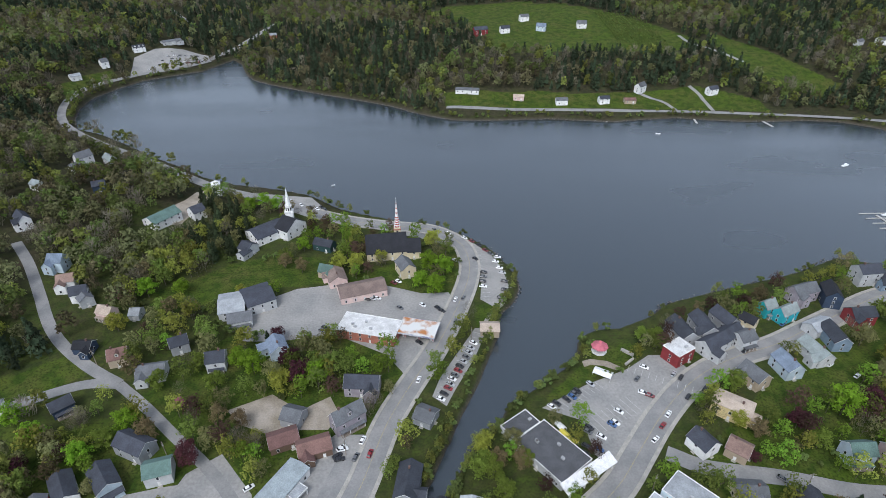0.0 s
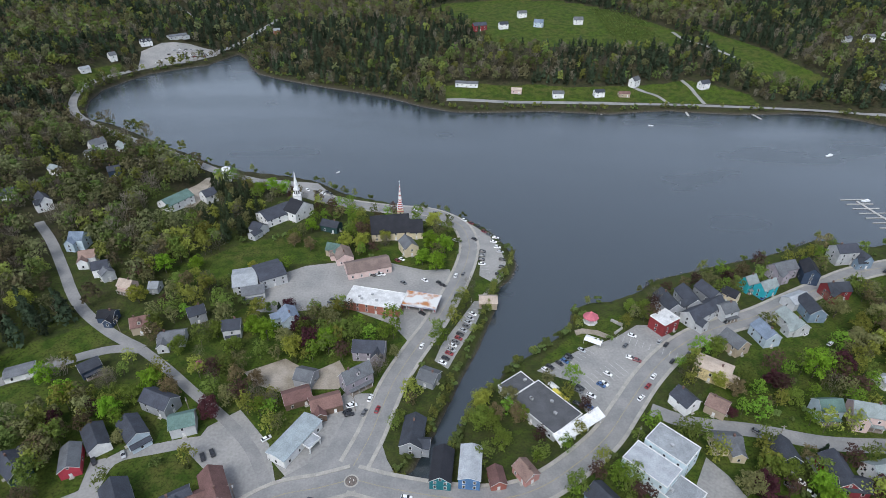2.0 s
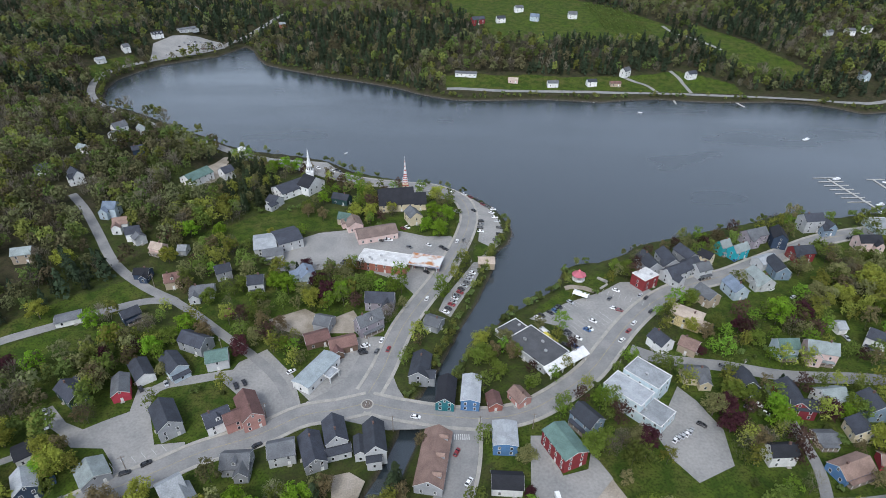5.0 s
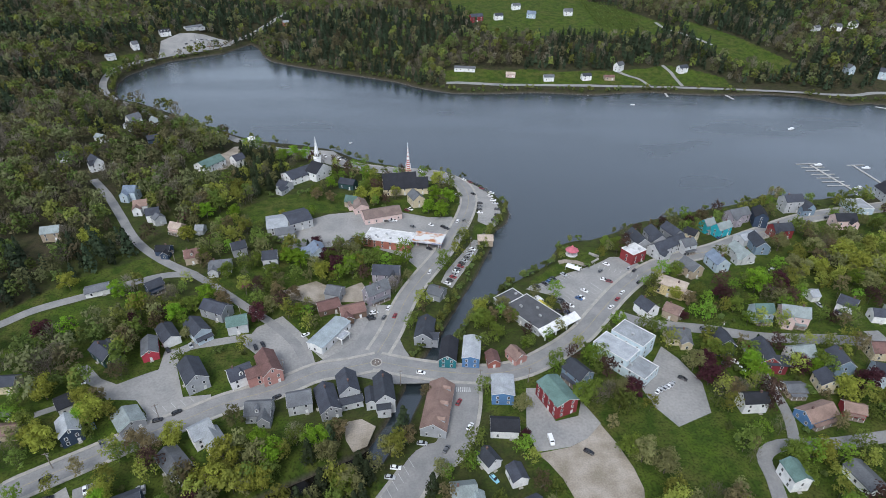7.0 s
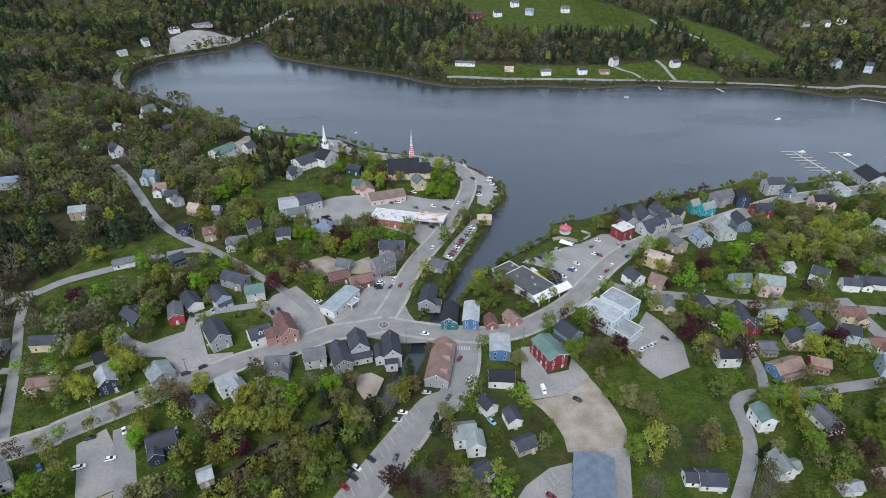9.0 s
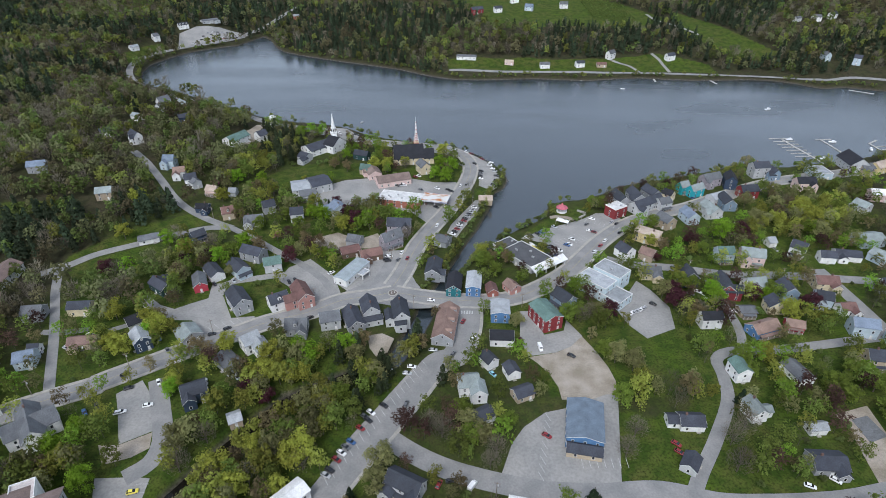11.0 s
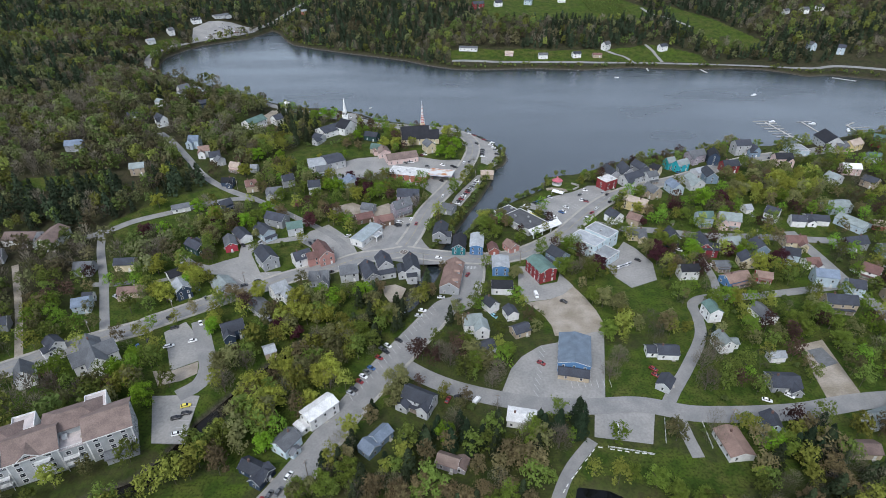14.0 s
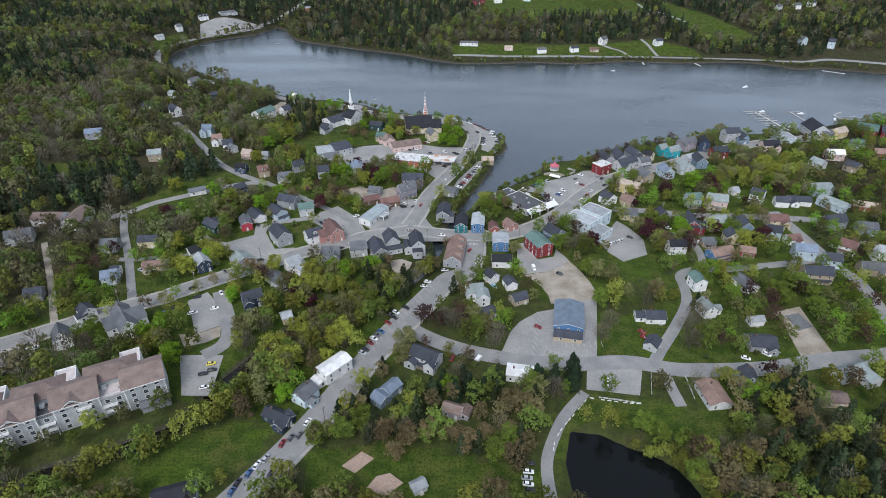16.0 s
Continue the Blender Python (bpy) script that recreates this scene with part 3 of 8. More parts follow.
lot("inn_front_lot", "worn grey asphalt car park beside buildings", [(-160.6, 41.7), (-152.1, 50.5), (-145.1, 42.4), (-134.4, 19.7), (-145.8, 12.7), (-154.7, 30.8)], lift=0.082)
lot("gravel_lot", "pale gravel yard beside buildings", [(-154.5, 12.5), (-145.7, 12.4), (-134.2, 19.1), (-131.9, 10.8), (-137.6, 6.0), (-147.8, 2.4)], GRAVEL, lift=0.078)
lot("mill_street_parking", "worn grey asphalt car park beside buildings", [(-20.3, 59.8), (-12.7, 57.5), (-42.6, -2), (-53.3, -13.8), (-59.8, -10.8), (-47.1, 16.2)], lift=0.085)
lot("west_yard", "pale gravel yard beside buildings", [(-244.6, 5), (-226.1, 11), (-223.5, -0.8), (-228.7, -11), (-234.3, -10.9)], GRAVEL, lift=0.087)
lot("church_lot", "worn grey asphalt car park beside buildings", [(-146.7, 402.9), (-98.8, 395), (-83.1, 373.2), (-96.6, 364.6), (-132.7, 385.7)], lift=0.090)
lot("manse_lot", "pale gravel yard beside buildings", [(-206.5, 355.5), (-192.1, 384.6), (-185.6, 412.4), (-175.4, 395.3), (-178.9, 372.7), (-181.8, 350.6), (-201.1, 339.9)], GRAVEL, lift=0.092)
lot("bridge_lot", "worn grey asphalt car park beside buildings", [(-398.9, 740.9), (-408, 780), (-392, 812), (-362, 832), (-330.8, 836), (-318, 812), (-345.7, 773), (-384.2, 743.8)], lift=0.095)
lot("builder_plot", "pale gravel yard beside buildings", [(170.9, 26.5), (188.8, 31.6), (185.3, -6.0), (167.6, -9.3), (170.3, 7.6), (173.1, 18.9)], GRAVEL, lift=0.098)

# ---- buildings ----
WALLS = {
    "white": (0.74, 0.74, 0.72), "cream": (0.58, 0.50, 0.34), "yellow": (0.62, 0.50, 0.26), "grey": (0.30, 0.31, 0.32), "palegrey": (0.46, 0.47, 0.47), "dove": (0.38, 0.395, 0.395), "bluegrey": (0.20, 0.27, 0.34),
    "paleblue": (0.44, 0.52, 0.57), "blue": (0.09, 0.19, 0.36), "navy": (0.035, 0.055, 0.09), "teal": (0.03, 0.32, 0.36), "darkteal": (0.02, 0.14, 0.16), "red": (0.42, 0.05, 0.07), "barnred": (0.20, 0.03, 0.035),
    "pink": (0.40, 0.21, 0.18), "rose": (0.62, 0.47, 0.43), "brick": (0.32, 0.12, 0.09), "dkgreen": (0.03, 0.07, 0.07), "mauve": (0.30, 0.27, 0.30), "brown": (0.15, 0.10, 0.07), "ice": (0.56, 0.66, 0.70), "black": (0.03, 0.03, 0.035), "tan": (0.40, 0.33, 0.24),
}
ROOFS = {
    "slate": (0.036, 0.040, 0.050), "tar": (0.060, 0.062, 0.066), "grey": (0.092, 0.097, 0.104), "black": (0.016, 0.017, 0.021), "light": (0.235, 0.25, 0.26), "white": (0.52, 0.52, 0.51), "brown": (0.17, 0.115, 0.095), "redbrown": (0.115, 0.065, 0.057), "pale": (0.20, 0.23, 0.238),
    "green": (0.075, 0.12, 0.105), "sage": (0.17, 0.195, 0.19), "rust": (0.36, 0.28, 0.21), "tan": (0.30, 0.245, 0.20), "plum": (0.138, 0.103, 0.090), "bluegrey": (0.12, 0.15, 0.19), "rosered": (0.42, 0.12, 0.14),
}
WALL_WORDS = {"ice": "pale ice-blue", "dkgreen": "dark green", "darkteal": "dark teal", "barnred": "barn-red", "palegrey": "pale grey", "bluegrey": "blue-grey", "paleblue": "pale blue", "rose": "pale rose"}
GLASS = glass_like("window_glass", (0.02, 0.024, 0.03))
TRIM = shade("white_trim", (0.72, 0.72, 0.70), scale=0.6, fine=5, rough=0.6, bump=0.05, vary=0.08)
DARK_TRIM = shade("dark_trim", (0.10, 0.10, 0.105), rough=0.6, bump=0.05, vary=0.1)
BRICK_RED = shade("chimney_brick", (0.15, 0.085, 0.07), (0.10, 0.07, 0.06), 2, 9, 0.9)
TIMBER = shade("weathered_timber", (0.24, 0.20, 0.16), (0.16, 0.14, 0.12), 1.0, 8, 0.85)


def wall_mat(key):
    c = WALLS[key]
    return shade("wall_" + key, c, tuple(v * 0.82 for v in c), 0.35, 3.0, 0.75, bump=0.25, vary=0.1, per_object=0.12)


def roof_mat(key):
    c = ROOFS[key]
    return shade("roof_" + key, c, tuple(v * 1.35 for v in c), 0.25, 2.2, 0.88, bump=0.4, vary=0.22, per_object=0.18)


def prism(outline, x0, x1):
    """A solid with an outline in (y, z) drawn out along x."""
    n = len(outline)
    v = [(x0, y, z) for y, z in outline] + [(x1, y, z) for y, z in outline]
    f = [tuple(range(n))[::-1], tuple(range(n, 2 * n))] + [(i, (i + 1) % n, n + (i + 1) % n, n + i) for i in range(n)]
    return v, f


def join(*solids):
    v, f = [], []
    for sv, sf in solids:
        f += [tuple(i + len(v) for i in face) for face in sf]
        v += list(sv)
    return v, f


def box(x0, y0, z0, x1, y1, z1):
    return prism([(y0, z0), (y1, z0), (y1, z1), (y0, z1)], x0, x1)


WINDOW_MESH = {}


def window_meshes(w, h, dark=False):
    key = (w, h, dark)
    if key not in WINDOW_MESH:
        b, d = 0.15, 0.07
        fr = join(box(-w / 2 - b, -d, -b, w / 2 + b, 0.02, 0), box(-w / 2 - b, -d, h, w / 2 + b, 0.02, h + b), box(-w / 2 - b, -d, 0, -w / 2, 0.02, h), box(w / 2, -d, 0, w / 2 + b, 0.02, h), box(-w / 2, -d * 0.7, h * 0.48, w / 2, 0.02, h * 0.52))
        pane = box(-w / 2, -0.03, 0, w / 2, 0.01, h)
        WINDOW_MESH[key] = (mesh_of("window_frame", *fr, DARK_TRIM if dark else TRIM), mesh_of("pane", *pane, GLASS))
    return WINDOW_MESH[key]


def put_window(parent, m, w=0.95, h=1.45, dark=False):
    fr, pane = window_meshes(w, h, dark)
    ob = part("window", fr, parent, m=m)
    part("pane", pane, ob, "dark glass")
    return ob


def put_far_window(parent, m, w=0.95, h=1.45):
    """A window too far off to show its parts: frame and glass in one mesh."""
    if ("far", w, h) not in WINDOW_MESH:
        me = mesh_of("window", *join(box(-w / 2 - 0.16, -0.05, -0.16, w / 2 + 0.16, 0.02, h + 0.16), box(-w / 2, -0.07, 0, w / 2, -0.04, h)), TRIM)
        me.materials.append(GLASS)
        for i in range(6, 12):
            me.polygons[i].material_index = 1
        WINDOW_MESH["far", w, h] = me
    return part("window", WINDOW_MESH["far", w, h], parent, m=m)


def block(parent, m, length, width, eave, rise, wall, roof, kind="gable", windows=True, over=0.35, prefix="", sunk=1.2, front_only=False, world_turn=0.0, trim=True, win=(0.95, 1.45), far=False):
    """Walls, roof and windows of one volume: x along the ridge, base at z = 0 (walls go a little into the ground)."""
    L, W = length / 2, width / 2
    wm, rm = wall_mat(wall), roof_mat(roof)
    if kind == "gable":
        wall_v = prism([(-W, -sunk), (W, -sunk), (W, eave), (0, eave + rise), (-W, eave)], -L, L)
        s = rise / W
        th, o = 0.2, over
        slab = [[(0, eave + rise), (0, eave + rise + th), (k * (W + o), eave - s * o + th), (k * (W + o), eave - s * o)] for k in (-1, 1)]
        slab[0] = slab[0][::-1]
        roof_v = join(*[prism(q, -L - o, L + o) for q in slab])
        part(prefix + "wall", mesh_of("wall", *wall_v, wm), parent, m=m)
        r = part(prefix + "roof", mesh_of("roof", *roof_v, rm), parent, m=m)
        if trim:
            tr = []
            for x0, x1 in ((-L - o - 0.05, -L - o + 0.06), (L + o - 0.06, L + o + 0.05)):
                arms = []
                for k in (-1, 1):
                    q = [(0, eave + rise - 0.12), (0, eave + rise + 0.12), (k * (W + o), eave - s * o + 0.12), (k * (W + o), eave - s * o - 0.12)]
                    arms.append(prism(q if k > 0 else q[::-1], x0, x1))
                tr.append(join(*arms))
            for both in tr:
                part("fascia", mesh_of("fascia", *both, TRIM), r, "white painted board")
    elif kind == "hip":
        o, th = over, 0.2
        run = min(L * 0.8, W)
        part(prefix + "wall", mesh_of("wall", *box(-L, -W, -sunk, L, W, eave), wm), parent, m=m)
        e = [(-L - o, -W - o), (L + o, -W - o), (L + o, W + o), (-L - o, W + o)]
        v = [(x, y, eave - 0.15) for x, y in e] + [(x, y, eave + 0.05) for x, y in e] + [(-L + run, 0, eave + rise), (L - run, 0, eave + rise)]
        f = [(3, 2, 1, 0), (0, 1, 5, 4), (1, 2, 6, 5), (2, 3, 7, 6), (3, 0, 4, 7), (4, 5, 9, 8), (5, 6, 9), (6, 7, 8, 9), (7, 4, 8)]
        part(prefix + "roof", mesh_of("roof", v, f, rm), parent, m=m)
    else:
        part(prefix + "wall", mesh_of("wall", *box(-L, -W, -sunk, L, W, eave), wm), parent, m=m)
        part(prefix + "roof", mesh_of("roof", *box(-L + 0.2, -W + 0.2, eave - 0.1, L - 0.2, W - 0.2, eave + 0.06), rm), parent, m=m)
        cap = join(box(-L - 0.08, -W - 0.08, eave, L + 0.08, -W + 0.22, eave + 0.4), box(-L - 0.08, W - 0.22, eave, L + 0.08, W + 0.08, eave + 0.4), box(-L - 0.08, -W + 0.22, eave, -L + 0.22, W - 0.22, eave + 0.4), box(L - 0.22, -W + 0.22, eave, L + 0.08, W - 0.22, eave + 0.4))
        part(prefix + "parapet", mesh_of("parapet", *cap, TRIM if kind == "flat" else wm), parent, m=m)
    if not windows:
        return
    floors = max(1, int(round(eave / 2.9)))
    # sides: outward turn of each wall, half depth, half run
    for side_turn, depth, run in ((0, W, L), (90, L, W), (180, W, L), (270, L, W)):
        face = math.cos(radians(world_turn + side_turn))  # 1 faces the south
        shown = face > -0.25
        n = max(1, int(run * 2 / (5.2 if far else 4.1))) if shown else int(run * 2 / 11)
        for fl in range(floors if shown else 1):
            z = 0.95 + fl * 2.8
            if z + win[1] > eave + 0.05 and fl:
                continue
            for i in range(n):
                u = (i + 0.5) / n * run * 2 - run
                if shown and fl == 0 and i == n // 2 and side_turn in (0, 90) and prefix == "" and face > 0.3:
                    put_door(parent, m @ pose(0, 0, 0, 0, 0, side_turn) @ pose(u, -depth, 0.1))
                    continue
                (put_far_window if far or not shown else put_window)(parent, m @ pose(0, 0, 0, 0, 0, side_turn) @ pose(u, -depth, z), *win)
        if kind == "gable" and side_turn in (90, 270) and rise > 2.2 and shown and not far:
            put_window(parent, m @ pose(0, 0, 0, 0, 0, side_turn) @ pose(0, -depth, eave + rise * 0.22), 0.8, min(1.2, rise * 0.4))


DOOR_MESH = {}


def put_door(parent, m):
    if not DOOR_MESH:
        DOOR_MESH["frame"] = mesh_of("door", *join(box(-0.6, -0.06, 0, -0.48, 0.02, 2.2), box(0.48, -0.06, 0, 0.6, 0.02, 2.2), box(-0.6, -0.06, 2.08, 0.6, 0.02, 2.2), box(-0.48, -0.03, 0, 0.48, 0.01, 2.08)), TRIM)
        DOOR_MESH["step"] = mesh_of("step", *box(-0.9, -1.0, -1.0, 0.9, 0, 0.05), CONCRETE)
    d = part("door", DOOR_MESH["frame"], parent, m=m)
    if abs(m.translation.x) < 7:
        part("step", DOOR_MESH["step"], d)


HOUSES = []


def house(kind_name, x, y, turn, length, width, eave, rise, wall, roof, form="gable", chimney=1, wings=(), porch=0, dormers=0, words=""):
    """A building with its base on the land; turn: degrees of its ridge from east."""
    z = float(land(x, y)) + 0.1
    word = WALL_WORDS.get(wall, wall)
    storeys = "two-storey" if eave > 4.6 else "single-storey"
    roof_word = {"sage": "grey-green", "bluegrey": "blue-grey", "redbrown": "red-brown", "rosered": "rose-red", "light": "light grey", "pale": "pale blue-grey"}.get(roof, roof if roof != "slate" else "slate-grey")
    label = words or f"{word} {storeys} {kind_name.replace('_', ' ')} with {'flat' if form == 'flat' else 'gabled' if form == 'gable' else 'hipped'} {roof_word} roof"
    ob = tagged(new(kind_name, None), label, "house" if "house" in kind_name else "building", "buildings of the town")
    ob.matrix_basis = pose(x, y, z, 0, 0, turn)
    HOUSES.append((x, y, turn, length, width))
    one = Matrix.Identity(4)
    far = y > 130 or x < -220 or x > 190
    block(ob, one, length, width, eave, rise, wall, roof, form, world_turn=turn, far=far, trim=y < 235)
    for dx, dy, dt, wl, ww, we, wr, *look_of in wings:
        block(ob, pose(dx, dy, 0, 0, 0, dt), wl, ww, we, wr, *(look_of or (wall, roof)), "gable", prefix="wing_", world_turn=turn + dt, far=True, trim=y < 235)
        wx, wy = Matrix.Rotation(radians(turn), 2) @ Vector((dx, dy))
        HOUSES.append((x + wx, y + wy, turn + dt, wl, ww))
    if chimney and form != "flat" and int(abs(x * 10) + abs(y * 10)) % 5 < 2:
        cx = length * (0.22 if int(abs(x) * 10) % 2 else -0.25)
        c = part("chimney", mesh_of("chimney", *join(box(cx - 0.4, -0.3, eave, cx + 0.4, 0.4, eave + rise + 1.1), box(cx - 0.48, -0.38, eave + rise + 1.1, cx + 0.48, 0.48, eave + rise + 1.25)), BRICK_RED), ob)
    if form == "flat":
        rng = random.Random(int(x * 7 + y * 3))
        for i in range(max(1, int(length * width / 120))):
            ux, uy = rng.uniform(-0.35, 0.35) * length, rng.uniform(-0.35, 0.35) * width
            part("roof_vent", mesh_of("roof_vent", *join(box(ux - 0.7, uy - 0.5, eave, ux + 0.7, uy + 0.5, eave + 0.9), box(ux - 0.8, uy - 0.6, eave + 0.9, ux + 0.8, uy + 0.6, eave + 1.0)), ROOF_UNIT), ob, "grey metal roof unit")
    if porch:
        # covered porch along the side that faces the street
        k = -1 if math.cos(radians(turn)) > 0 else 1
        y0, y1 = k * width / 2, k * (width / 2 + 2.0)
        lo, hi = min(y0, y1), max(y0, y1)
        part("porch_deck", mesh_of("porch_deck", *box(-length * 0.4, lo, -0.8, length * 0.4, hi, 0.35), TIMBER), ob)
        part("porch_roof", mesh_of("porch_roof", *box(-length * 0.42, lo - 0.1, 2.6, length * 0.42, hi + 0.15, 2.8), roof_mat(roof)), ob)
        for i in range(4):
            px = -length * 0.38 + i * length * 0.76 / 3
            py = k * (width / 2 + 1.8)
            part("porch_post", mesh_of("porch_post", *box(px - 0.09, py - 0.09, 0.35, px + 0.09, py + 0.09, 2.6), TRIM), ob)
    k = -1 if math.cos(radians(turn)) > 0 else 1
    for i in range(dormers):
        px = (i + 0.5) / dormers * length - length / 2
        dl = width * 0.3
        dm = pose(px, k * width * 0.25, eave + rise * 0.3, 0, 0, 90)
        block(ob, dm, dl, 1.9, rise * 0.42, 0.8, wall, roof, "gable", windows=False, over=0.2, prefix="dormer_", sunk=0.8, trim=False)
        put_window(ob, pose(px, k * (width * 0.25 + dl / 2), eave + rise * 0.3, 0, 0, 0 if k < 0 else 180), 0.9, rise * 0.36)
    return ob


ROOF_UNIT = shade("roof_unit_metal", (0.45, 0.46, 0.46), (0.3, 0.3, 0.3), 0.8, 4, 0.5, metal=0.3)

# ---- the houses and other buildings ----
house("house", -172, 124.5, -36, 14, 8.4, 4.6, 2.8, "dkgreen", "slate", wings=((-3.8, 5.6, 0.0, 7.5, 6.2, 3.2, 1.4),))
house("house", -150.8, 128, -66, 13, 7.6, 4.6, 2.4, "red", "grey", chimney=0)
house("house", -146.1, 138.8, -51, 14.5, 8.5, 4.2, 2.4, "white", "slate")
house("house", -132, 142.7, -47, 14, 9, 5, 2.8, "paleblue", "slate", porch=0, wings=((8.0, 0.0, 90, 8.0, 3.0, 2.6, 0.9),))
house("house", -127, 158.7, -23.2, 15, 9.2, 5.8, 3.4, "grey", "slate")
house("house", -112, 146.7, 17.6, 10.3, 9.2, 5.8, 3, "palegrey", "green")
house("house", -121.4, 107.9, -54.6, 16, 10.1, 6.9, 3.6, "grey", "slate", porch=0)
house("house", -99.4, 108.1, 32.6, 10.6, 9.2, 5.8, 3.8, "white", "slate", dormers=1)
house("house", -86.7, 112.9, -60.3, 16, 9.2, 6.9, 3.6, "pink", "redbrown", wings=((1.2, -6.2, 90.0, 10.0, 7.5, 5.8, 2.6),))
house("clinic", -61.7, 138.9, 61, 24, 9.6, 4.4, 0.9, "white", "pale", chimney=0)
house("house", -140.8, 81.9, -48, 11, 11, 3.8, 2.8, "grey", "sage")
house("house", -162.7, 75.6, -53, 10.8, 8.2, 6.5, 3, "navy", "light")
house("house", -173.2, 92.4, 39.3, 8.8, 9.2, 4, 1.8, "white", "black", chimney=0)
house("house", -84.6, 86.7, 2.9, 11.2, 9.2, 4.8, 3.8, "grey", "grey", dormers=1, wings=((3.1, -4.6, 90, 6.4, 5.6, 4.1, 2.8),))
house("house", -67.6, 91.6, 13.8, 10.6, 9.2, 5.8, 3.6, "palegrey", "grey")
house("house", -55, 91.6, -68, 16, 9, 5.2, 3.2, "grey", "slate")
house("house", -46.7, 99.4, -73, 12.6, 9.2, 7, 4, "palegrey", "slate", wings=((7.6, 0.0, 90, 10.4, 4.4, 4.0, 1.6),))
house("house", -29.6, 95.9, -80, 15.3, 8.7, 7, 4, "palegrey", "slate", wings=((1.0, -6.4, 0, 9, 4.4, 5, 1.2), (8.4, -1.0, 90, 6.0, 3.4, 4.6, 1.4),))
house("market_hall", -4.8, 87.5, 81.1, 27.6, 11.4, 4.8, 3.6, "grey", "brown", chimney=0, dormers=3)
house("shop", 0.8, 124, 84, 15.6, 8.4, 5.2, 3, "darkteal", "black", chimney=0)
house("shop", 12.3, 124.4, 84, 16.2, 8.5, 6.4, 1.2, "blue", "light", chimney=0)
house("house", 22.7, 120.1, -82, 8, 6.2, 3.4, 2.2, "brick", "redbrown", chimney=0)
house("house", 34.7, 122.8, -58, 8.5, 7.2, 3.8, 2.4, "pink", "brown")
house("house", -11.5, 140.6, 83.2, 16, 9.2, 5.2, 3, "grey", "slate", wings=((-4.5, -4.6, 90, 6.4, 5.6, 4.4, 2.2),))
house("shop", 25.4, 98.4, 87, 12.5, 10.1, 6.6, 1, "blue", "light", chimney=0)
house("barn", 24.2, 77.1, -3.2, 12.1, 8, 4.6, 3, "white", "black", chimney=0)
house("house", 16.2, 60.4, -57, 7.8, 6.6, 4.4, 2.6, "white", "slate")
house("house", 26.8, 53.1, -73, 7.6, 6.6, 4, 2.2, "white", "slate", chimney=0)
house("barn", 49.7, 93.4, -66, 16.7, 11.2, 8, 2.2, "barnred", "green", chimney=0)
house("house", 62.7, 108.7, -54.8, 11.7, 9.6, 5.8, 3.6, "bluegrey", "slate", porch=1)
house("mill_building", 84.2, 121.8, -47, 19.3, 12, 9, 0, "ice", "light", form='flat')
house("mill_building", 95.5, 131, -47, 18, 12.5, 9.6, 0, "ice", "light", form='flat')
house("mill_building", 92.6, 112.6, -48, 16, 13, 5.2, 0, "ice", "light", form='flat')
house("house", 121.3, 136.8, -4.5, 11.6, 9.2, 4.6, 2.6, "cream", "grey", wings=((3.2, -4.6, 90, 6.4, 5.6, 3.9, 2.0),))
house("house", 141.7, 129.5, -89.1, 10.4, 9.2, 6.9, 3.6, "navy", "slate")
house("house", 159, 120.3, 83.5, 16, 9.2, 6.3, 3.6, "barnred", "slate", wings=((-5.0, -2.5, 90.0, 11.2, 7.5, 5.8, 3.1),))
house("house", 177.4, 120.8, 7.5, 11.7, 9.2, 6.3, 3.6, "white", "sage")
house("house", 194.1, 115.5, 88, 11.5, 9.2, 6.3, 3.6, "bluegrey", "slate", porch=1)
house("house", 221.9, 124.6, -3.8, 13.3, 9.2, 5.2, 3, "cream", "redbrown", wings=((3.7, -4.6, 90, 6.4, 5.6, 4.4, 2.2),))
house("house", 180.6, 102.7, 86.2, 8.8, 9.2, 5.2, 3.6, "cream", "slate", porch=1)
house("house", 211.6, 108.6, -19.5, 8.8, 9.2, 5.8, 3, "paleblue", "slate", wings=((-2.5, -4.6, 90, 6.4, 5.6, 4.9, 2.2),))
house("house", 138.9, 90.1, 3, 11.3, 7.2, 6.3, 3.1, "white", "black")
house("house", 163.5, 99.3, -0.3, 8.8, 7.2, 3.4, 1.9, "tan", "grey", chimney=0, porch=1)
house("house", 165.2, 83.9, 18.3, 15.9, 9.2, 4, 3, "blue", "brown", porch=1)
house("house", 183.9, 86.8, -17.7, 8.8, 7.2, 3.4, 2.4, "red", "brown", chimney=0, porch=1)
house("house", 137.4, 51.3, -84, 9.6, 7.4, 6.6, 2.2, "white", "green")
house("house", 166.2, 51, -76, 13, 8.8, 3.6, 2.2, "white", "grey")
house("house", 174, 154.3, 2.4, 10.5, 8.1, 6.9, 3.6, "paleblue", "green", porch=1)
house("house", 190.5, 151.5, -14, 14, 9.2, 6.9, 4.1, "rose", "sage", porch=1, wings=((-3.9, -4.6, 90, 6.4, 5.6, 5.9, 3.1),))
house("house", 225.1, 160, -42.4, 8.8, 9.2, 6.9, 3.6, "white", "slate", porch=1)
house("garage", 213.8, 173.3, 10.5, 5.5, 7.5, 3.4, 2.4, "white", "light", chimney=0)
house("house", 240.1, 153.2, -8.8, 9.5, 7.2, 4.6, 3, "white", "slate")
house("house", 128, 230.6, -77.1, 16, 9.2, 6.9, 3.6, "grey", "slate")
house("house", 141.3, 234.7, -82.7, 16, 9.2, 6.9, 3.6, "grey", "slate", chimney=0, wings=((4.5, -4.6, 90, 6.4, 5.6, 5.9, 2.7),))
house("house", 154.8, 240.3, -69.3, 13.4, 9.2, 6.9, 3.6, "grey", "slate", chimney=0)
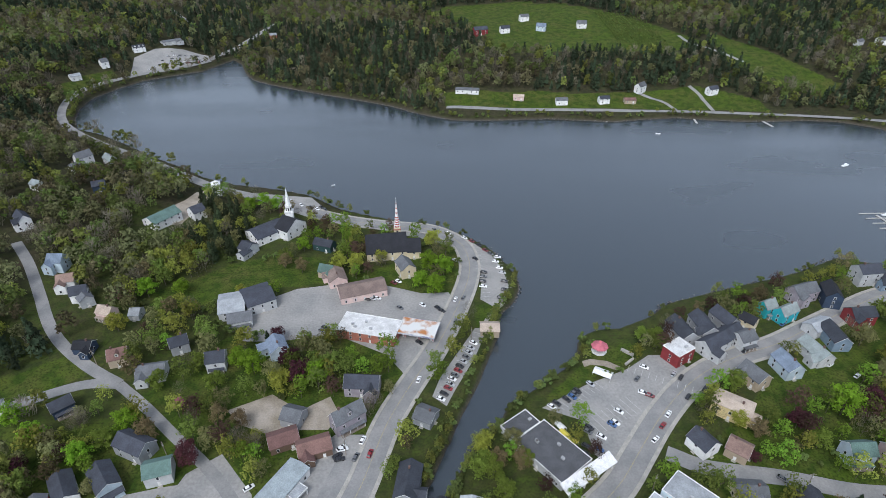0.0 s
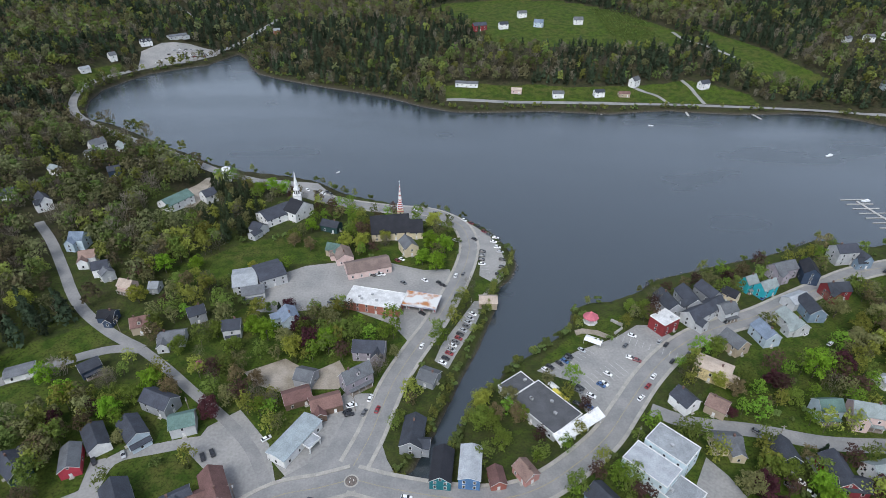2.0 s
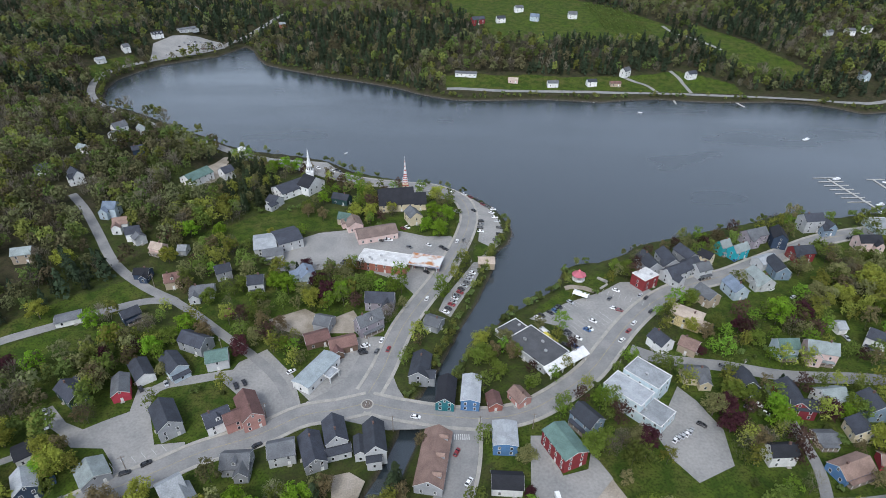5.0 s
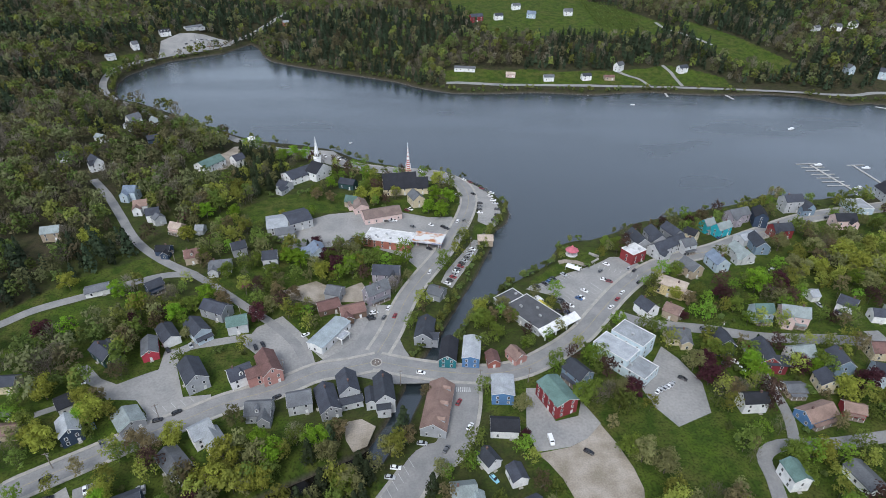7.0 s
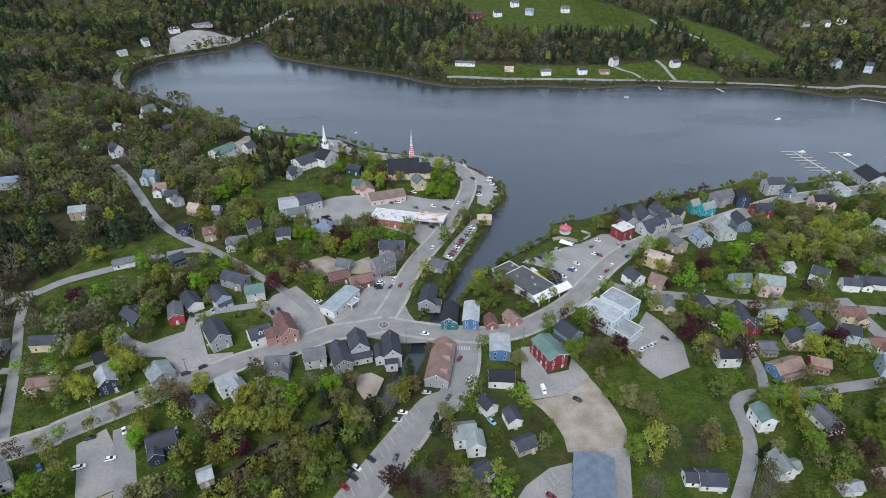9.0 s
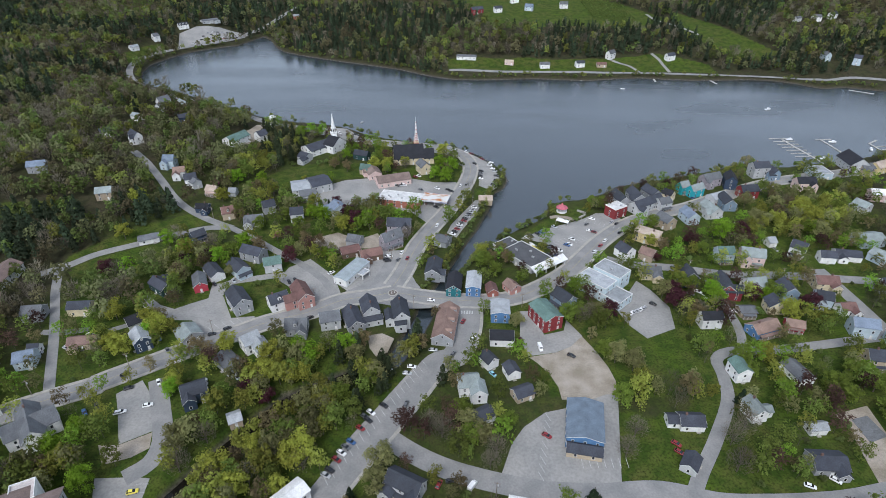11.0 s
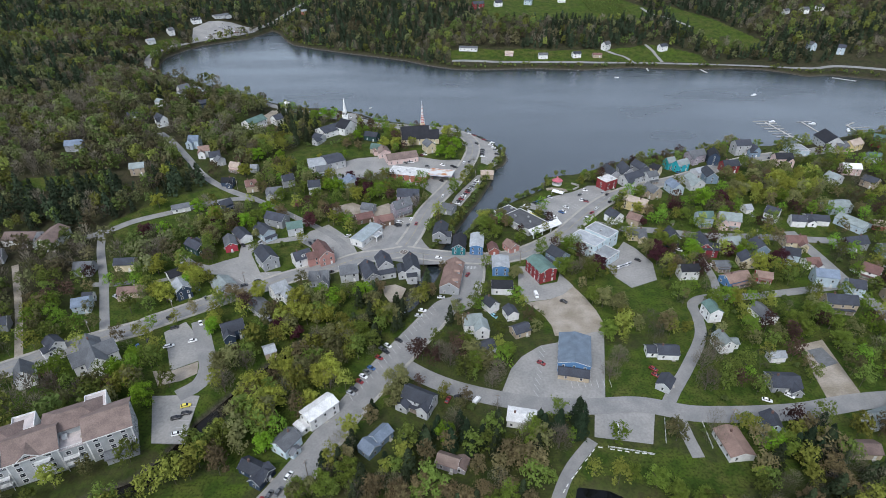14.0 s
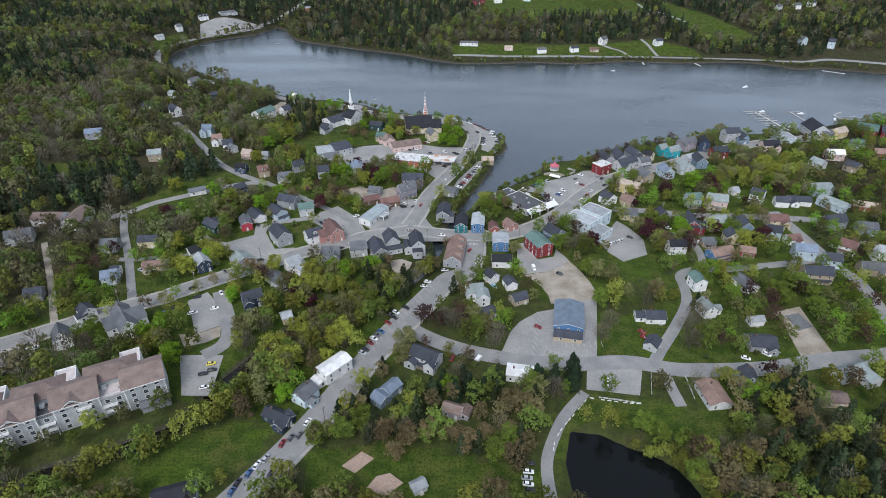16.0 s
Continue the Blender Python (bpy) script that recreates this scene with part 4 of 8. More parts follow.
house("house", 141.4, 221.9, 31.2, 16, 9.1, 5.8, 3.6, "palegrey", "slate", wings=((-4.5, -5.7, 90, 7.0, 5.6, 4.9, 2.7),))
house("house", 152.8, 229.3, 32.9, 12.8, 9.2, 5.8, 3.4, "palegrey", "slate", chimney=0)
house("house", 159.1, 226, 19.8, 9.9, 9.2, 5.8, 3, "palegrey", "grey", porch=1)
house("house", 168.1, 240.7, -48.9, 8.8, 7.2, 5.2, 3, "cream", "black")
house("house", 183.5, 251.5, 25, 8.4, 7, 6.3, 3.6, "teal", "sage", porch=1)
house("house", 191.5, 246.6, 27, 12.4, 7.2, 6.3, 3.6, "teal", "sage")
house("house", 210.5, 265.3, 19.5, 16, 9.2, 6.9, 3.6, "mauve", "grey", wings=((-4.5, -4.6, 90, 6.4, 5.6, 5.9, 2.7),))
house("house", 225.1, 262.1, 74.3, 13.5, 8.9, 8, 3.6, "navy", "black")
house("house", 258, 282.5, 7.8, 14, 10, 9.2, 3.6, "palegrey", "slate")
house("house", 268.4, 277.5, -82.3, 8.8, 7.2, 5.8, 3.6, "bluegrey", "slate", wings=((2.5, -4.0, 90, 5.4, 4.4, 4.9, 2.7),))
house("house", 282.5, 257.3, -0, 14.6, 9.2, 6.9, 3.6, "rose", "black", wings=((4.1, -4.6, 90, 6.4, 5.6, 5.9, 2.7),))
house("boathouse", 309.3, 282.9, 0, 15.1, 16.4, 4.8, 0, "paleblue", "light", form='flat')
house("house", 231.4, 244.7, 6.3, 13.5, 9.2, 6.3, 3.6, "barnred", "slate", wings=((-3.8, -4.6, 90, 6.4, 5.6, 5.4, 2.7),))
house("shop", 204.5, 236.6, 24, 14, 9, 4.6, 2.4, "palegrey", "light", chimney=0)
house("house", 207.6, 227.6, 89, 15.3, 9.2, 5.8, 3.6, "bluegrey", "slate", porch=1)
house("house", 191.3, 216.3, -76.9, 15.6, 9.2, 5.2, 3.6, "palegrey", "sage", wings=((4.4, -4.6, 90, 6.4, 5.6, 4.4, 2.7),))
house("house", 171.7, 206.3, -78.8, 12.8, 9.2, 5.8, 3.6, "paleblue", "bluegrey")
house("house", 152.1, 199.2, -64.7, 12, 9.2, 5.8, 3.6, "tan", "grey", wings=((-3.4, -4.6, 90, 6.4, 5.6, 4.9, 2.7),))
house("house", 132.9, 179.2, -36, 16.4, 10, 7, 1.3, "yellow", "tan", chimney=1, wings=((9.6, -1.0, 0, 4.4, 5, 4.5, 1),), form='hip')
house("house", 112.4, 160.1, -62.2, 9.9, 9.2, 5.2, 3.6, "white", "slate")
house("house", 126.4, 157.2, -39.6, 8.8, 9, 4.6, 3, "tan", "brown")
house("shop", 121.1, 215.4, 32, 12.2, 10, 7.4, 0, "barnred", "white", form='flat')
house("supermarket", 47.8, 155.6, -51.2, 26.4, 18.4, 4.4, 0, "palegrey", "tar", form='flat')
house("store_room", 36.1, 169.8, 37.8, 15.1, 9.2, 3.8, 0, "palegrey", "tar", form='flat')
house("church", -34.2, 314.3, 9.3, 25.8, 16.2, 5.8, 9.6, "cream", "black", chimney=0)
house("church_hall", -16.6, 314.4, 6.5, 8.7, 12.4, 5.2, 6.6, "cream", "black", chimney=0)
house("house", -20.6, 292.1, -64.6, 12, 9.2, 6.3, 3.6, "cream", "grey")
house("parish_hall", -45, 270.5, 19, 27, 14, 4.4, 3.2, "rose", "plum", chimney=0)
house("house", -61.9, 282.7, -69.4, 12.9, 10.7, 4.6, 3, "rose", "plum", wings=((-3.6, -4.6, 90, 6.4, 5.6, 3.9, 2.2),))
house("petrol_station_shop", -36.6, 235.1, -14, 32, 15.4, 5.4, 0, "brick", "white", form='flat')
house("workshop", -116.3, 255.3, 16.1, 13.9, 19, 5.2, 2.2, "palegrey", "light", chimney=0)
house("house", -108.3, 243.1, 17, 12.4, 9.2, 4.6, 3, "palegrey", "grey", porch=1)
house("workshop", -103.3, 261.2, 30.5, 15.8, 19, 6.3, 2.6, "palegrey", "slate", chimney=0)
house("house", -82.1, 219.4, -62.3, 11.1, 9.1, 5.8, 3, "paleblue", "bluegrey", wings=((-3.1, -5.7, 90, 7.0, 5.6, 4.9, 2.2),))
house("house", -39.8, 173.2, 36.2, 14.4, 7.2, 6.9, 4.8, "mauve", "grey", dormers=1, porch=1)
house("house", -35.6, 193.6, -3.7, 16, 9.2, 5.8, 4.2, "mauve", "slate", wings=((4.5, -4.6, 90, 6.4, 5.6, 4.9, 3.2),))
house("house", -66.1, 163.1, 23.6, 12.3, 9.2, 3.7, 2.4, "brown", "redbrown", chimney=0)
house("house", -52.1, 158.8, 20.6, 13.7, 9.2, 4, 2.6, "brown", "redbrown", wings=((-3.8, -4.6, 90, 6.4, 5.6, 3.4, 2.0),))
house("house", -64.2, 175.3, -16.2, 8.8, 9.2, 4.6, 3, "grey", "grey", chimney=0)
house("house", -5.3, 175.7, -25.6, 8.8, 9.2, 4, 2.4, "grey", "grey")
house("church", -102.2, 340.7, -33.4, 11.9, 17.9, 6.9, 6, "white", "black", chimney=0)
house("church_hall", -117.3, 337.6, 45, 24.8, 16.9, 5.2, 3.6, "white", "slate", chimney=0)
house("house", -124.8, 316.4, -28.6, 8.8, 10, 4.6, 3, "palegrey", "slate", chimney=0, wings=((2.5, -6.2, 90, 7.5, 6.2, 3.9, 2.2),))
house("house", -75.5, 320.5, -20.5, 13, 8, 4.6, 3, "dkgreen", "slate")
house("house", -68.5, 289.3, -17.7, 8.8, 7.8, 4.6, 3.6, "tan", "green", wings=((2.5, -4.0, 90, 5.4, 4.4, 3.9, 2.7),))
house("kiosk", 27.5, 236.3, -0.1, 10, 8, 3.4, 2.2, "tan", "tan", chimney=0)
house("house", -228.4, 285.8, 0.1, 8.8, 9.2, 6.9, 3.6, "paleblue", "bluegrey", wings=((-2.5, -4.6, 90, 6.4, 5.6, 5.9, 2.7),))
house("house", -215, 269.8, 19.1, 8.8, 9.2, 5.8, 3, "white", "brown", wings=((-2.5, -4.6, 90, 6.4, 5.6, 4.9, 2.2),))
house("house", -202.7, 259.5, 21.8, 8.8, 7.5, 5.8, 3.6, "white", "slate")
house("house", -199.7, 257.3, -42.8, 11.4, 7.2, 4.6, 2.4, "palegrey", "grey", chimney=0)
house("house", -160, 213.5, 20.5, 8.8, 9.2, 5.0, 3.6, "tan", "redbrown", dormers=1)
house("house", -181.9, 246.6, -16.8, 8.8, 7.2, 4.6, 3, "rose", "tan", porch=1)
house("shed", -167.2, 248.5, -0, 5.5, 7.5, 3.4, 2.4, "palegrey", "light", chimney=0)
house("house", -139, 203.1, 10.9, 12.7, 9.2, 4.6, 3, "palegrey", "grey", wings=((-3.6, -4.6, 90, 6.4, 5.6, 3.9, 2.2),))
house("house", -133.1, 221.9, 29.3, 8.8, 7.2, 5.8, 3.6, "grey", "slate")
house("house", -109.9, 210.1, 11.9, 9, 9.2, 6.3, 3.6, "palegrey", "slate", porch=1)
house("house", -170.4, 180.9, 44.4, 9.1, 7.2, 4.6, 3, "navy", "slate", porch=1)
house("house", -180.3, 219.8, -0.1, 8.8, 7.2, 4, 2.4, "navy", "black", wings=((2.5, -4.0, 90, 5.4, 4.4, 3.4, 1.8),))
house("long_shed", -202.1, 177.8, 25.7, 12.2, 8, 3, 1.1, "white", "grey", chimney=0)
house("house", -252, 226.2, 14.9, 10.6, 8.9, 5.8, 3, "tan", "sage")
house("house", -274.1, 328.6, -42.5, 12.7, 7.2, 6.9, 3.6, "white", "slate", wings=((3.6, -4.0, 90, 5.4, 4.4, 5.9, 2.7),))
house("house", -305.4, 339.2, 29.9, 8.8, 7.2, 4.6, 3, "white", "slate")
house("house", -298.3, 445.3, 58, 13.1, 7.2, 6.9, 4.2, "white", "grey")
house("house", -289, 421.1, 56, 10.5, 9.2, 5.8, 3, "palegrey", "grey")
house("house", -281.1, 453.5, -42.6, 16, 7.2, 5.8, 3, "palegrey", "sage")
house("house", -296.6, 382.3, -23.5, 8.8, 7.2, 4.6, 2.4, "white", "sage")
house("house", -255, 387.5, 27.8, 8.8, 9.6, 4.6, 2.4, "navy", "slate")
house("barn", -194.1, 350.5, 59.1, 21.5, 13.4, 5.2, 3.6, "white", "green", chimney=0)
house("house", -174.6, 362.2, 49.1, 9.2, 10.3, 5.8, 3.6, "white", "slate")
house("house", -440.8, 694.3, 49.4, 11.9, 7.2, 4.6, 2.4, "white", "light")
house("house", -428.7, 742.3, 49.4, 8.9, 8.5, 6.9, 3.6, "white", "grey")
house("shop", -407, 797, 40, 15, 8, 5.4, 3.0, "white", "slate", chimney=0, dormers=3)
house("shop", -380, 838, 42.7, 26, 12, 4.0, 1.6, "palegrey", "grey", chimney=0, wings=((9.0, -8.0, 90, 8.0, 9.0, 3.6, 1.4),))
house("house", -251, 896, 23.4, 9.5, 7.7, 4.6, 2.4, "brick", "light")
house("ranch_house", 31.3, 638.8, -8.1, 26, 8.5, 3.4, 1.8, "white", "grey")
house("house", 88.2, 627.7, -9.2, 11.6, 7.7, 3.7, 1.9, "rose", "tan")
house("house", 134.3, 617.2, 0.6, 12.5, 7.7, 4.6, 2.4, "white", "grey")
house("house", 180.8, 617.9, 10.7, 11.2, 7.7, 5.2, 2.4, "white", "slate")
house("house", 210.2, 620.2, 0.6, 12.5, 7.7, 3.4, 1.8, "tan", "redbrown")
house("house", 227.2, 642.3, 41.6, 12.5, 7.7, 6.9, 3.6, "white", "grey")
house("house", 306.1, 635.7, 20.9, 12.1, 7.7, 5.8, 3, "white", "slate")
house("barn", 54.3, 805.5, 22.3, 19.6, 8, 6.9, 3.6, "barnred", "slate", chimney=0)
house("house", 87.3, 805.9, 13.4, 12.5, 7.7, 5.8, 3, "white", "slate")
house("house", 136.9, 810.1, -21.7, 12.5, 7.7, 5.8, 3.6, "paleblue", "bluegrey")
house("house", 118.3, 851.5, 17.1, 12.5, 7.7, 5.8, 3, "white", "grey")
house("house", 192.5, 816.7, 0.3, 12.5, 7.7, 5.8, 3.6, "white", "grey")
house("house", 557.8, 745.8, 1.2, 11.5, 8.5, 5.8, 3, "white", "grey")
house("house", 585.3, 752.9, 26.4, 12.5, 7.7, 5.8, 3, "white", "slate")
house("house", 530, 746.6, 30, 12.5, 6.5, 4.6, 2.4, "palegrey", "grey")
house("house", 505.7, 617.3, -81.2, 10.4, 8.5, 6.9, 3.6, "paleblue", "grey")
house("house", 537.7, 600.6, -36.7, 8.8, 8.5, 8, 3.6, "paleblue", "slate")
house("house", -231.5, 99.2, 5.3, 10.3, 9.2, 5.2, 3, "grey", "grey")
house("house", -208.3, 103.6, 4, 11.8, 7.6, 5, 2.8, "cream", "slate")
house("house", -192.4, 75.9, 7.2, 14, 7.3, 3.7, 2.2, "tan", "brown", wings=((-3.9, -4.0, 90, 5.4, 4.4, 3.1, 1.7),))
house("house", -213.8, 62.5, 16.3, 8.8, 9.3, 5.2, 3, "paleblue", "bluegrey")
house("garage", -215, 71.3, 4.6, 5.5, 4.5, 3.4, 1.9, "white", "slate", chimney=0)
house("house", -211.3, 29.5, -37.3, 8.8, 7.2, 4.6, 2.6, "white", "slate", wings=((2.5, -4.0, 90, 5.4, 4.4, 3.9, 2.0),))
house("inn", -184.6, 18.9, -51.4, 22.5, 9.6, 6.4, 5, "white", "grey", dormers=1, wings=((0.0, 0.0, 90.0, 20.0, 11.2, 6.4, 4.4),))
house("house", -122.2, 39.6, 26.9, 10.9, 9.2, 5.8, 3, "navy", "slate", wings=((-3.0, -4.6, 90, 6.4, 5.6, 4.9, 2.2),))
house("house", -112.2, 59.5, -43, 15, 9, 3.6, 2.2, "palegrey", "grey")
house("house", -105.6, 73.3, 40.3, 8.8, 9.2, 6.3, 3.6, "white", "light", wings=((2.5, -6.2, 90.0, 10.0, 7.5, 5.2, 3.0),))
house("shed", -99.6, 24.8, 27.2, 5.5, 6.7, 2.9, 1.8, "tan", "light", chimney=0)
house("apartment_house", -66.6, -17.3, 47, 15.4, 8.2, 6.4, 1.5, "white", "white", chimney=0, wings=((-9.6, 0.0, 90, 6.0, 4.6, 2.8, 0.8),))
house("house", -77.9, -33.6, 58, 9.6, 8.6, 4.8, 2.6, "ice", "grey", wings=((-1.0, -5.0, 90, 4.0, 4.6, 2.8, 1.4),))
house("house", -22.1, -10.2, -28, 14.6, 8.4, 5.6, 3.2, "palegrey", "slate", wings=((-5.2, -5.4, 90, 5.4, 6.0, 3.4, 2.0), (5.0, -4.8, 90, 4.4, 5.4, 4.6, 2.4)), porch=1)
house("house", -38.2, -29.9, 50, 8.6, 6.4, 3.6, 2.2, "bluegrey", "bluegrey", chimney=0, wings=((-7.6, -0.6, 90, 6.8, 7.0, 3.4, 2.0),))
house("house", 5, 43.1, 6.6, 9.4, 9.2, 6.3, 3.6, "white", "sage", wings=((3.8, -5.0, 90.0, 8.8, 7.5, 5.8, 3.0),))
house("house", 9.8, 24.6, 31, 11.5, 7.2, 3.7, 2.4, "palegrey", "slate", chimney=0)
house("house", 30.3, 38.9, 24, 9.2, 7.2, 3.4, 2.4, "tan", "slate", chimney=0)
house("community_hall", 54.8, 18.9, 78, 22, 15.5, 6.4, 1.8, "blue", "bluegrey", chimney=0, wings=((-12.6, 0, 90, 14.6, 6.4, 3.0, 1.9, "tan", "slate"),))
house("workshop", 23.4, -21.1, -12, 12.3, 8.2, 4, 0.9, "white", "white")
house("house", 102.6, 21.4, -3, 10.4, 8, 3.4, 2.6, "white", "slate", wings=((-7.6, 0.6, 0, 5.4, 6, 3, 2),))
house("house", 94.5, -0.4, 53.9, 8.4, 6.6, 3.2, 2, "palegrey", "slate", chimney=0)
house("house", 133.2, 26.8, -80, 9.6, 7.2, 5.2, 2.8, "white", "sage", wings=((0.5, 5.4, 90, 4.6, 5.0, 3.4, 1.6),))
house("shed", 156.4, 17.3, 4.3, 7.7, 5, 3.4, 1.9, "white", "light", chimney=0)
house("house", 150.4, -0.6, -4, 13.3, 10, 3.6, 2.6, "grey", "slate", wings=((3.6, -5.0, 90, 5.4, 5.0, 3.0, 2.0),))
house("house", 130.9, -27.2, 81, 9, 7.4, 5.6, 3, "paleblue", "slate", wings=((-5.6, 0.6, 90, 6.0, 3.4, 2.8, 1.2),))
house("bungalow", 111.4, -35.7, -85, 14.8, 10.6, 3.2, 2, "white", "brown")
house("house", 183.1, -23.1, 16.3, 15, 7.2, 4.6, 3, "palegrey", "sage", wings=((5.0, -5.0, 90.0, 8.8, 7.5, 4.4, 2.6),))
house("house", 164.6, -39.1, -3, 11.3, 7.4, 3.4, 2.0, "tan", "plum", chimney=0)
house("house", 218, 82.7, -12.5, 12.4, 9.2, 6.9, 3.1, "paleblue", "bluegrey")
house("house", 220.5, 100.8, 6.7, 8.8, 7.2, 3.9, 2.4, "white", "redbrown", chimney=0, wings=((2.5, -4.0, 90, 5.4, 4.4, 3.3, 1.8),))
house("house", 212.4, 58.6, -8.1, 16, 9.2, 5.8, 3.6, "tan", "slate", porch=1)
house("house", 259.3, 121.2, 10, 16, 9.2, 5.8, 3.6, "grey", "slate")
house("inn", 280.3, 174.2, 7.4, 16.9, 12, 5.2, 2.4, "paleblue", "sage", chimney=0)
house("inn", 277.3, 149.8, -60.3, 19, 12, 4.6, 2.4, "paleblue", "sage", chimney=0)
house("house", 255.2, 156.3, -11.7, 15.1, 9.2, 3.7, 2.4, "white", "slate", wings=((-4.2, -4.6, 90, 6.4, 5.6, 3.1, 1.8),))
house("boathouse", 346.6, 297.7, 86.8, 22, 17, 6.9, 6, "palegrey", "black", chimney=0)
house("house", 330.5, 238.9, -9, 14, 9.2, 5.8, 3, "rose", "white", chimney=0)
house("house", 365.1, 291, 27, 16, 9.9, 5.8, 3.6, "yellow", "tan")
house("house", 351.9, 288.9, 11.9, 11.1, 10.6, 5.2, 3, "tan", "grey", wings=((-3.1, -6.5, 90, 7.8, 6.6, 4.4, 2.2),))
house("house", 306, 221, -64.4, 10.5, 9.2, 5.2, 3, "palegrey", "sage", wings=((-2.9, -4.6, 90, 6.4, 5.6, 4.4, 2.2),))
house("house", -317.8, 260.2, 13.7, 13.7, 9.2, 5.8, 3, "grey", "bluegrey")
house("lodge", -290.4, 134.3, -0.9, 21, 12, 5.2, 3, "white", "plum", chimney=0)
house("lodge", -271.3, 134.5, 89.1, 21.1, 13, 5.8, 3.1, "white", "plum", chimney=0)
house("house", 298.6, 147.1, -20.4, 15.6, 9.2, 3.4, 2.4, "brick", "tan")
house("house", 250.5, 89, -44.3, 9.6, 9.2, 5.2, 3.4, "white", "redbrown", porch=1)
house("house", 267.4, 83.2, -15.1, 10.5, 9.2, 5.2, 3, "white", "light", wings=((-2.9, -4.6, 90, 6.4, 5.6, 4.4, 2.2),))
house("house", 251.1, 64.8, -10, 15.2, 9.2, 4.6, 3, "tan", "grey", wings=((4.2, -4.6, 90, 6.4, 5.6, 3.9, 2.2),))
house("house", 278, 112.9, -8.5, 11.2, 9, 5.2, 3, "bluegrey", "grey")
house("house", 230.4, 73.3, -17, 8.8, 9.2, 5.8, 3.1, "paleblue", "slate")
house("boathouse", 399.1, 300.2, -33.7, 16.8, 19, 5.8, 3.6, "barnred", "green", chimney=0)
house("boathouse", 413.9, 292.2, -30.3, 11.9, 19, 5.8, 3.6, "barnred", "slate", chimney=0)
house("house", 365.7, 262.9, -15.7, 10.3, 9.2, 5.2, 3, "palegrey", "green")
house("house", 372.7, 241.4, -13.5, 11.3, 9.2, 5.2, 3, "brick", "brown", porch=1)
house("house", 331.3, 214.1, -57.9, 10.5, 9.2, 5.2, 3, "tan", "slate")
house("house", -297.7, 110.9, 20.7, 15.7, 9.2, 5.2, 3, "palegrey", "grey", wings=((-4.4, -4.6, 90, 6.4, 5.6, 4.4, 2.2),))
house("house", -9.4, -43.4, -21, 9.0, 6.0, 3.4, 2.2, "mauve", "plum", chimney=0, wings=((5.4, 0.8, 90, 6.0, 4.8, 2.8, 1.4),))
house("house", -87.2, -46.4, -27, 13.6, 6.4, 3.2, 2.2, "navy", "slate", wings=((4.0, -1.4, 90, 9.0, 5.6, 3.4, 2.4),))
house("shed", -24.1, -81.7, 29.4, 5.5, 4.8, 2.8, 1.7, "palegrey", "light", chimney=0)
house("house", -117.5, -85.8, 16.8, 15.4, 7.7, 5.2, 2.4, "paleblue", "black", wings=((4.3, -4.0, 90, 5.4, 4.4, 4.4, 1.8),))
house("chapel", -211.7, 6.4, -56.7, 10.2, 8, 5.8, 4.8, "white", "grey", chimney=0)
house("house", -249.7, 45.9, 17.9, 8.8, 7.5, 4.6, 3, "grey", "slate", wings=((-2.5, -4.0, 90, 5.4, 4.4, 3.9, 2.2),))


# ---- landmarks ----
SPIRE_RED = shade("spire_red", (0.34, 0.07, 0.06), (0.26, 0.06, 0.05), 0.6, 3, 0.8)
SPIRE_WHITE = shade("spire_white", (0.72, 0.72, 0.71), (0.6, 0.6, 0.6), 0.6, 3, 0.7)
LOUVRE = shade("dark_louvre", (0.04, 0.04, 0.045), rough=0.7, bump=0)
DOCK_WOOD = shade("dock_planks", (0.42, 0.41, 0.38), (0.32, 0.31, 0.29), 0.6, 4, 0.85)
HULL = shade("boat_hull", (0.75, 0.76, 0.76), (0.66, 0.67, 0.68), 0.5, 3, 0.3, bump=0, vary=0.05)
STONE = shade("grey_stone", (0.14, 0.13, 0.118), (0.08, 0.076, 0.07), 0.8, 5, 0.95, per_island=0.25)


def frustum(sides, z0, r0, z1, r1, turn=0.0):
    """A ring-shaped solid with even sides."""
    v, f = [], []
    for z, r in ((z0, r0), (z1, r1)):
        v += [(r * math.cos(2 * math.pi * (i + 0.5) / sides + turn), r * math.sin(2 * math.pi * (i + 0.5) / sides + turn), z) for i in range(sides)]
    for i in range(sides):
        j = (i + 1) % sides
        f.append((i, j, sides + j, sides + i))
    return v, f + [tuple(range(sides))[::-1], tuple(range(sides, 2 * sides))]


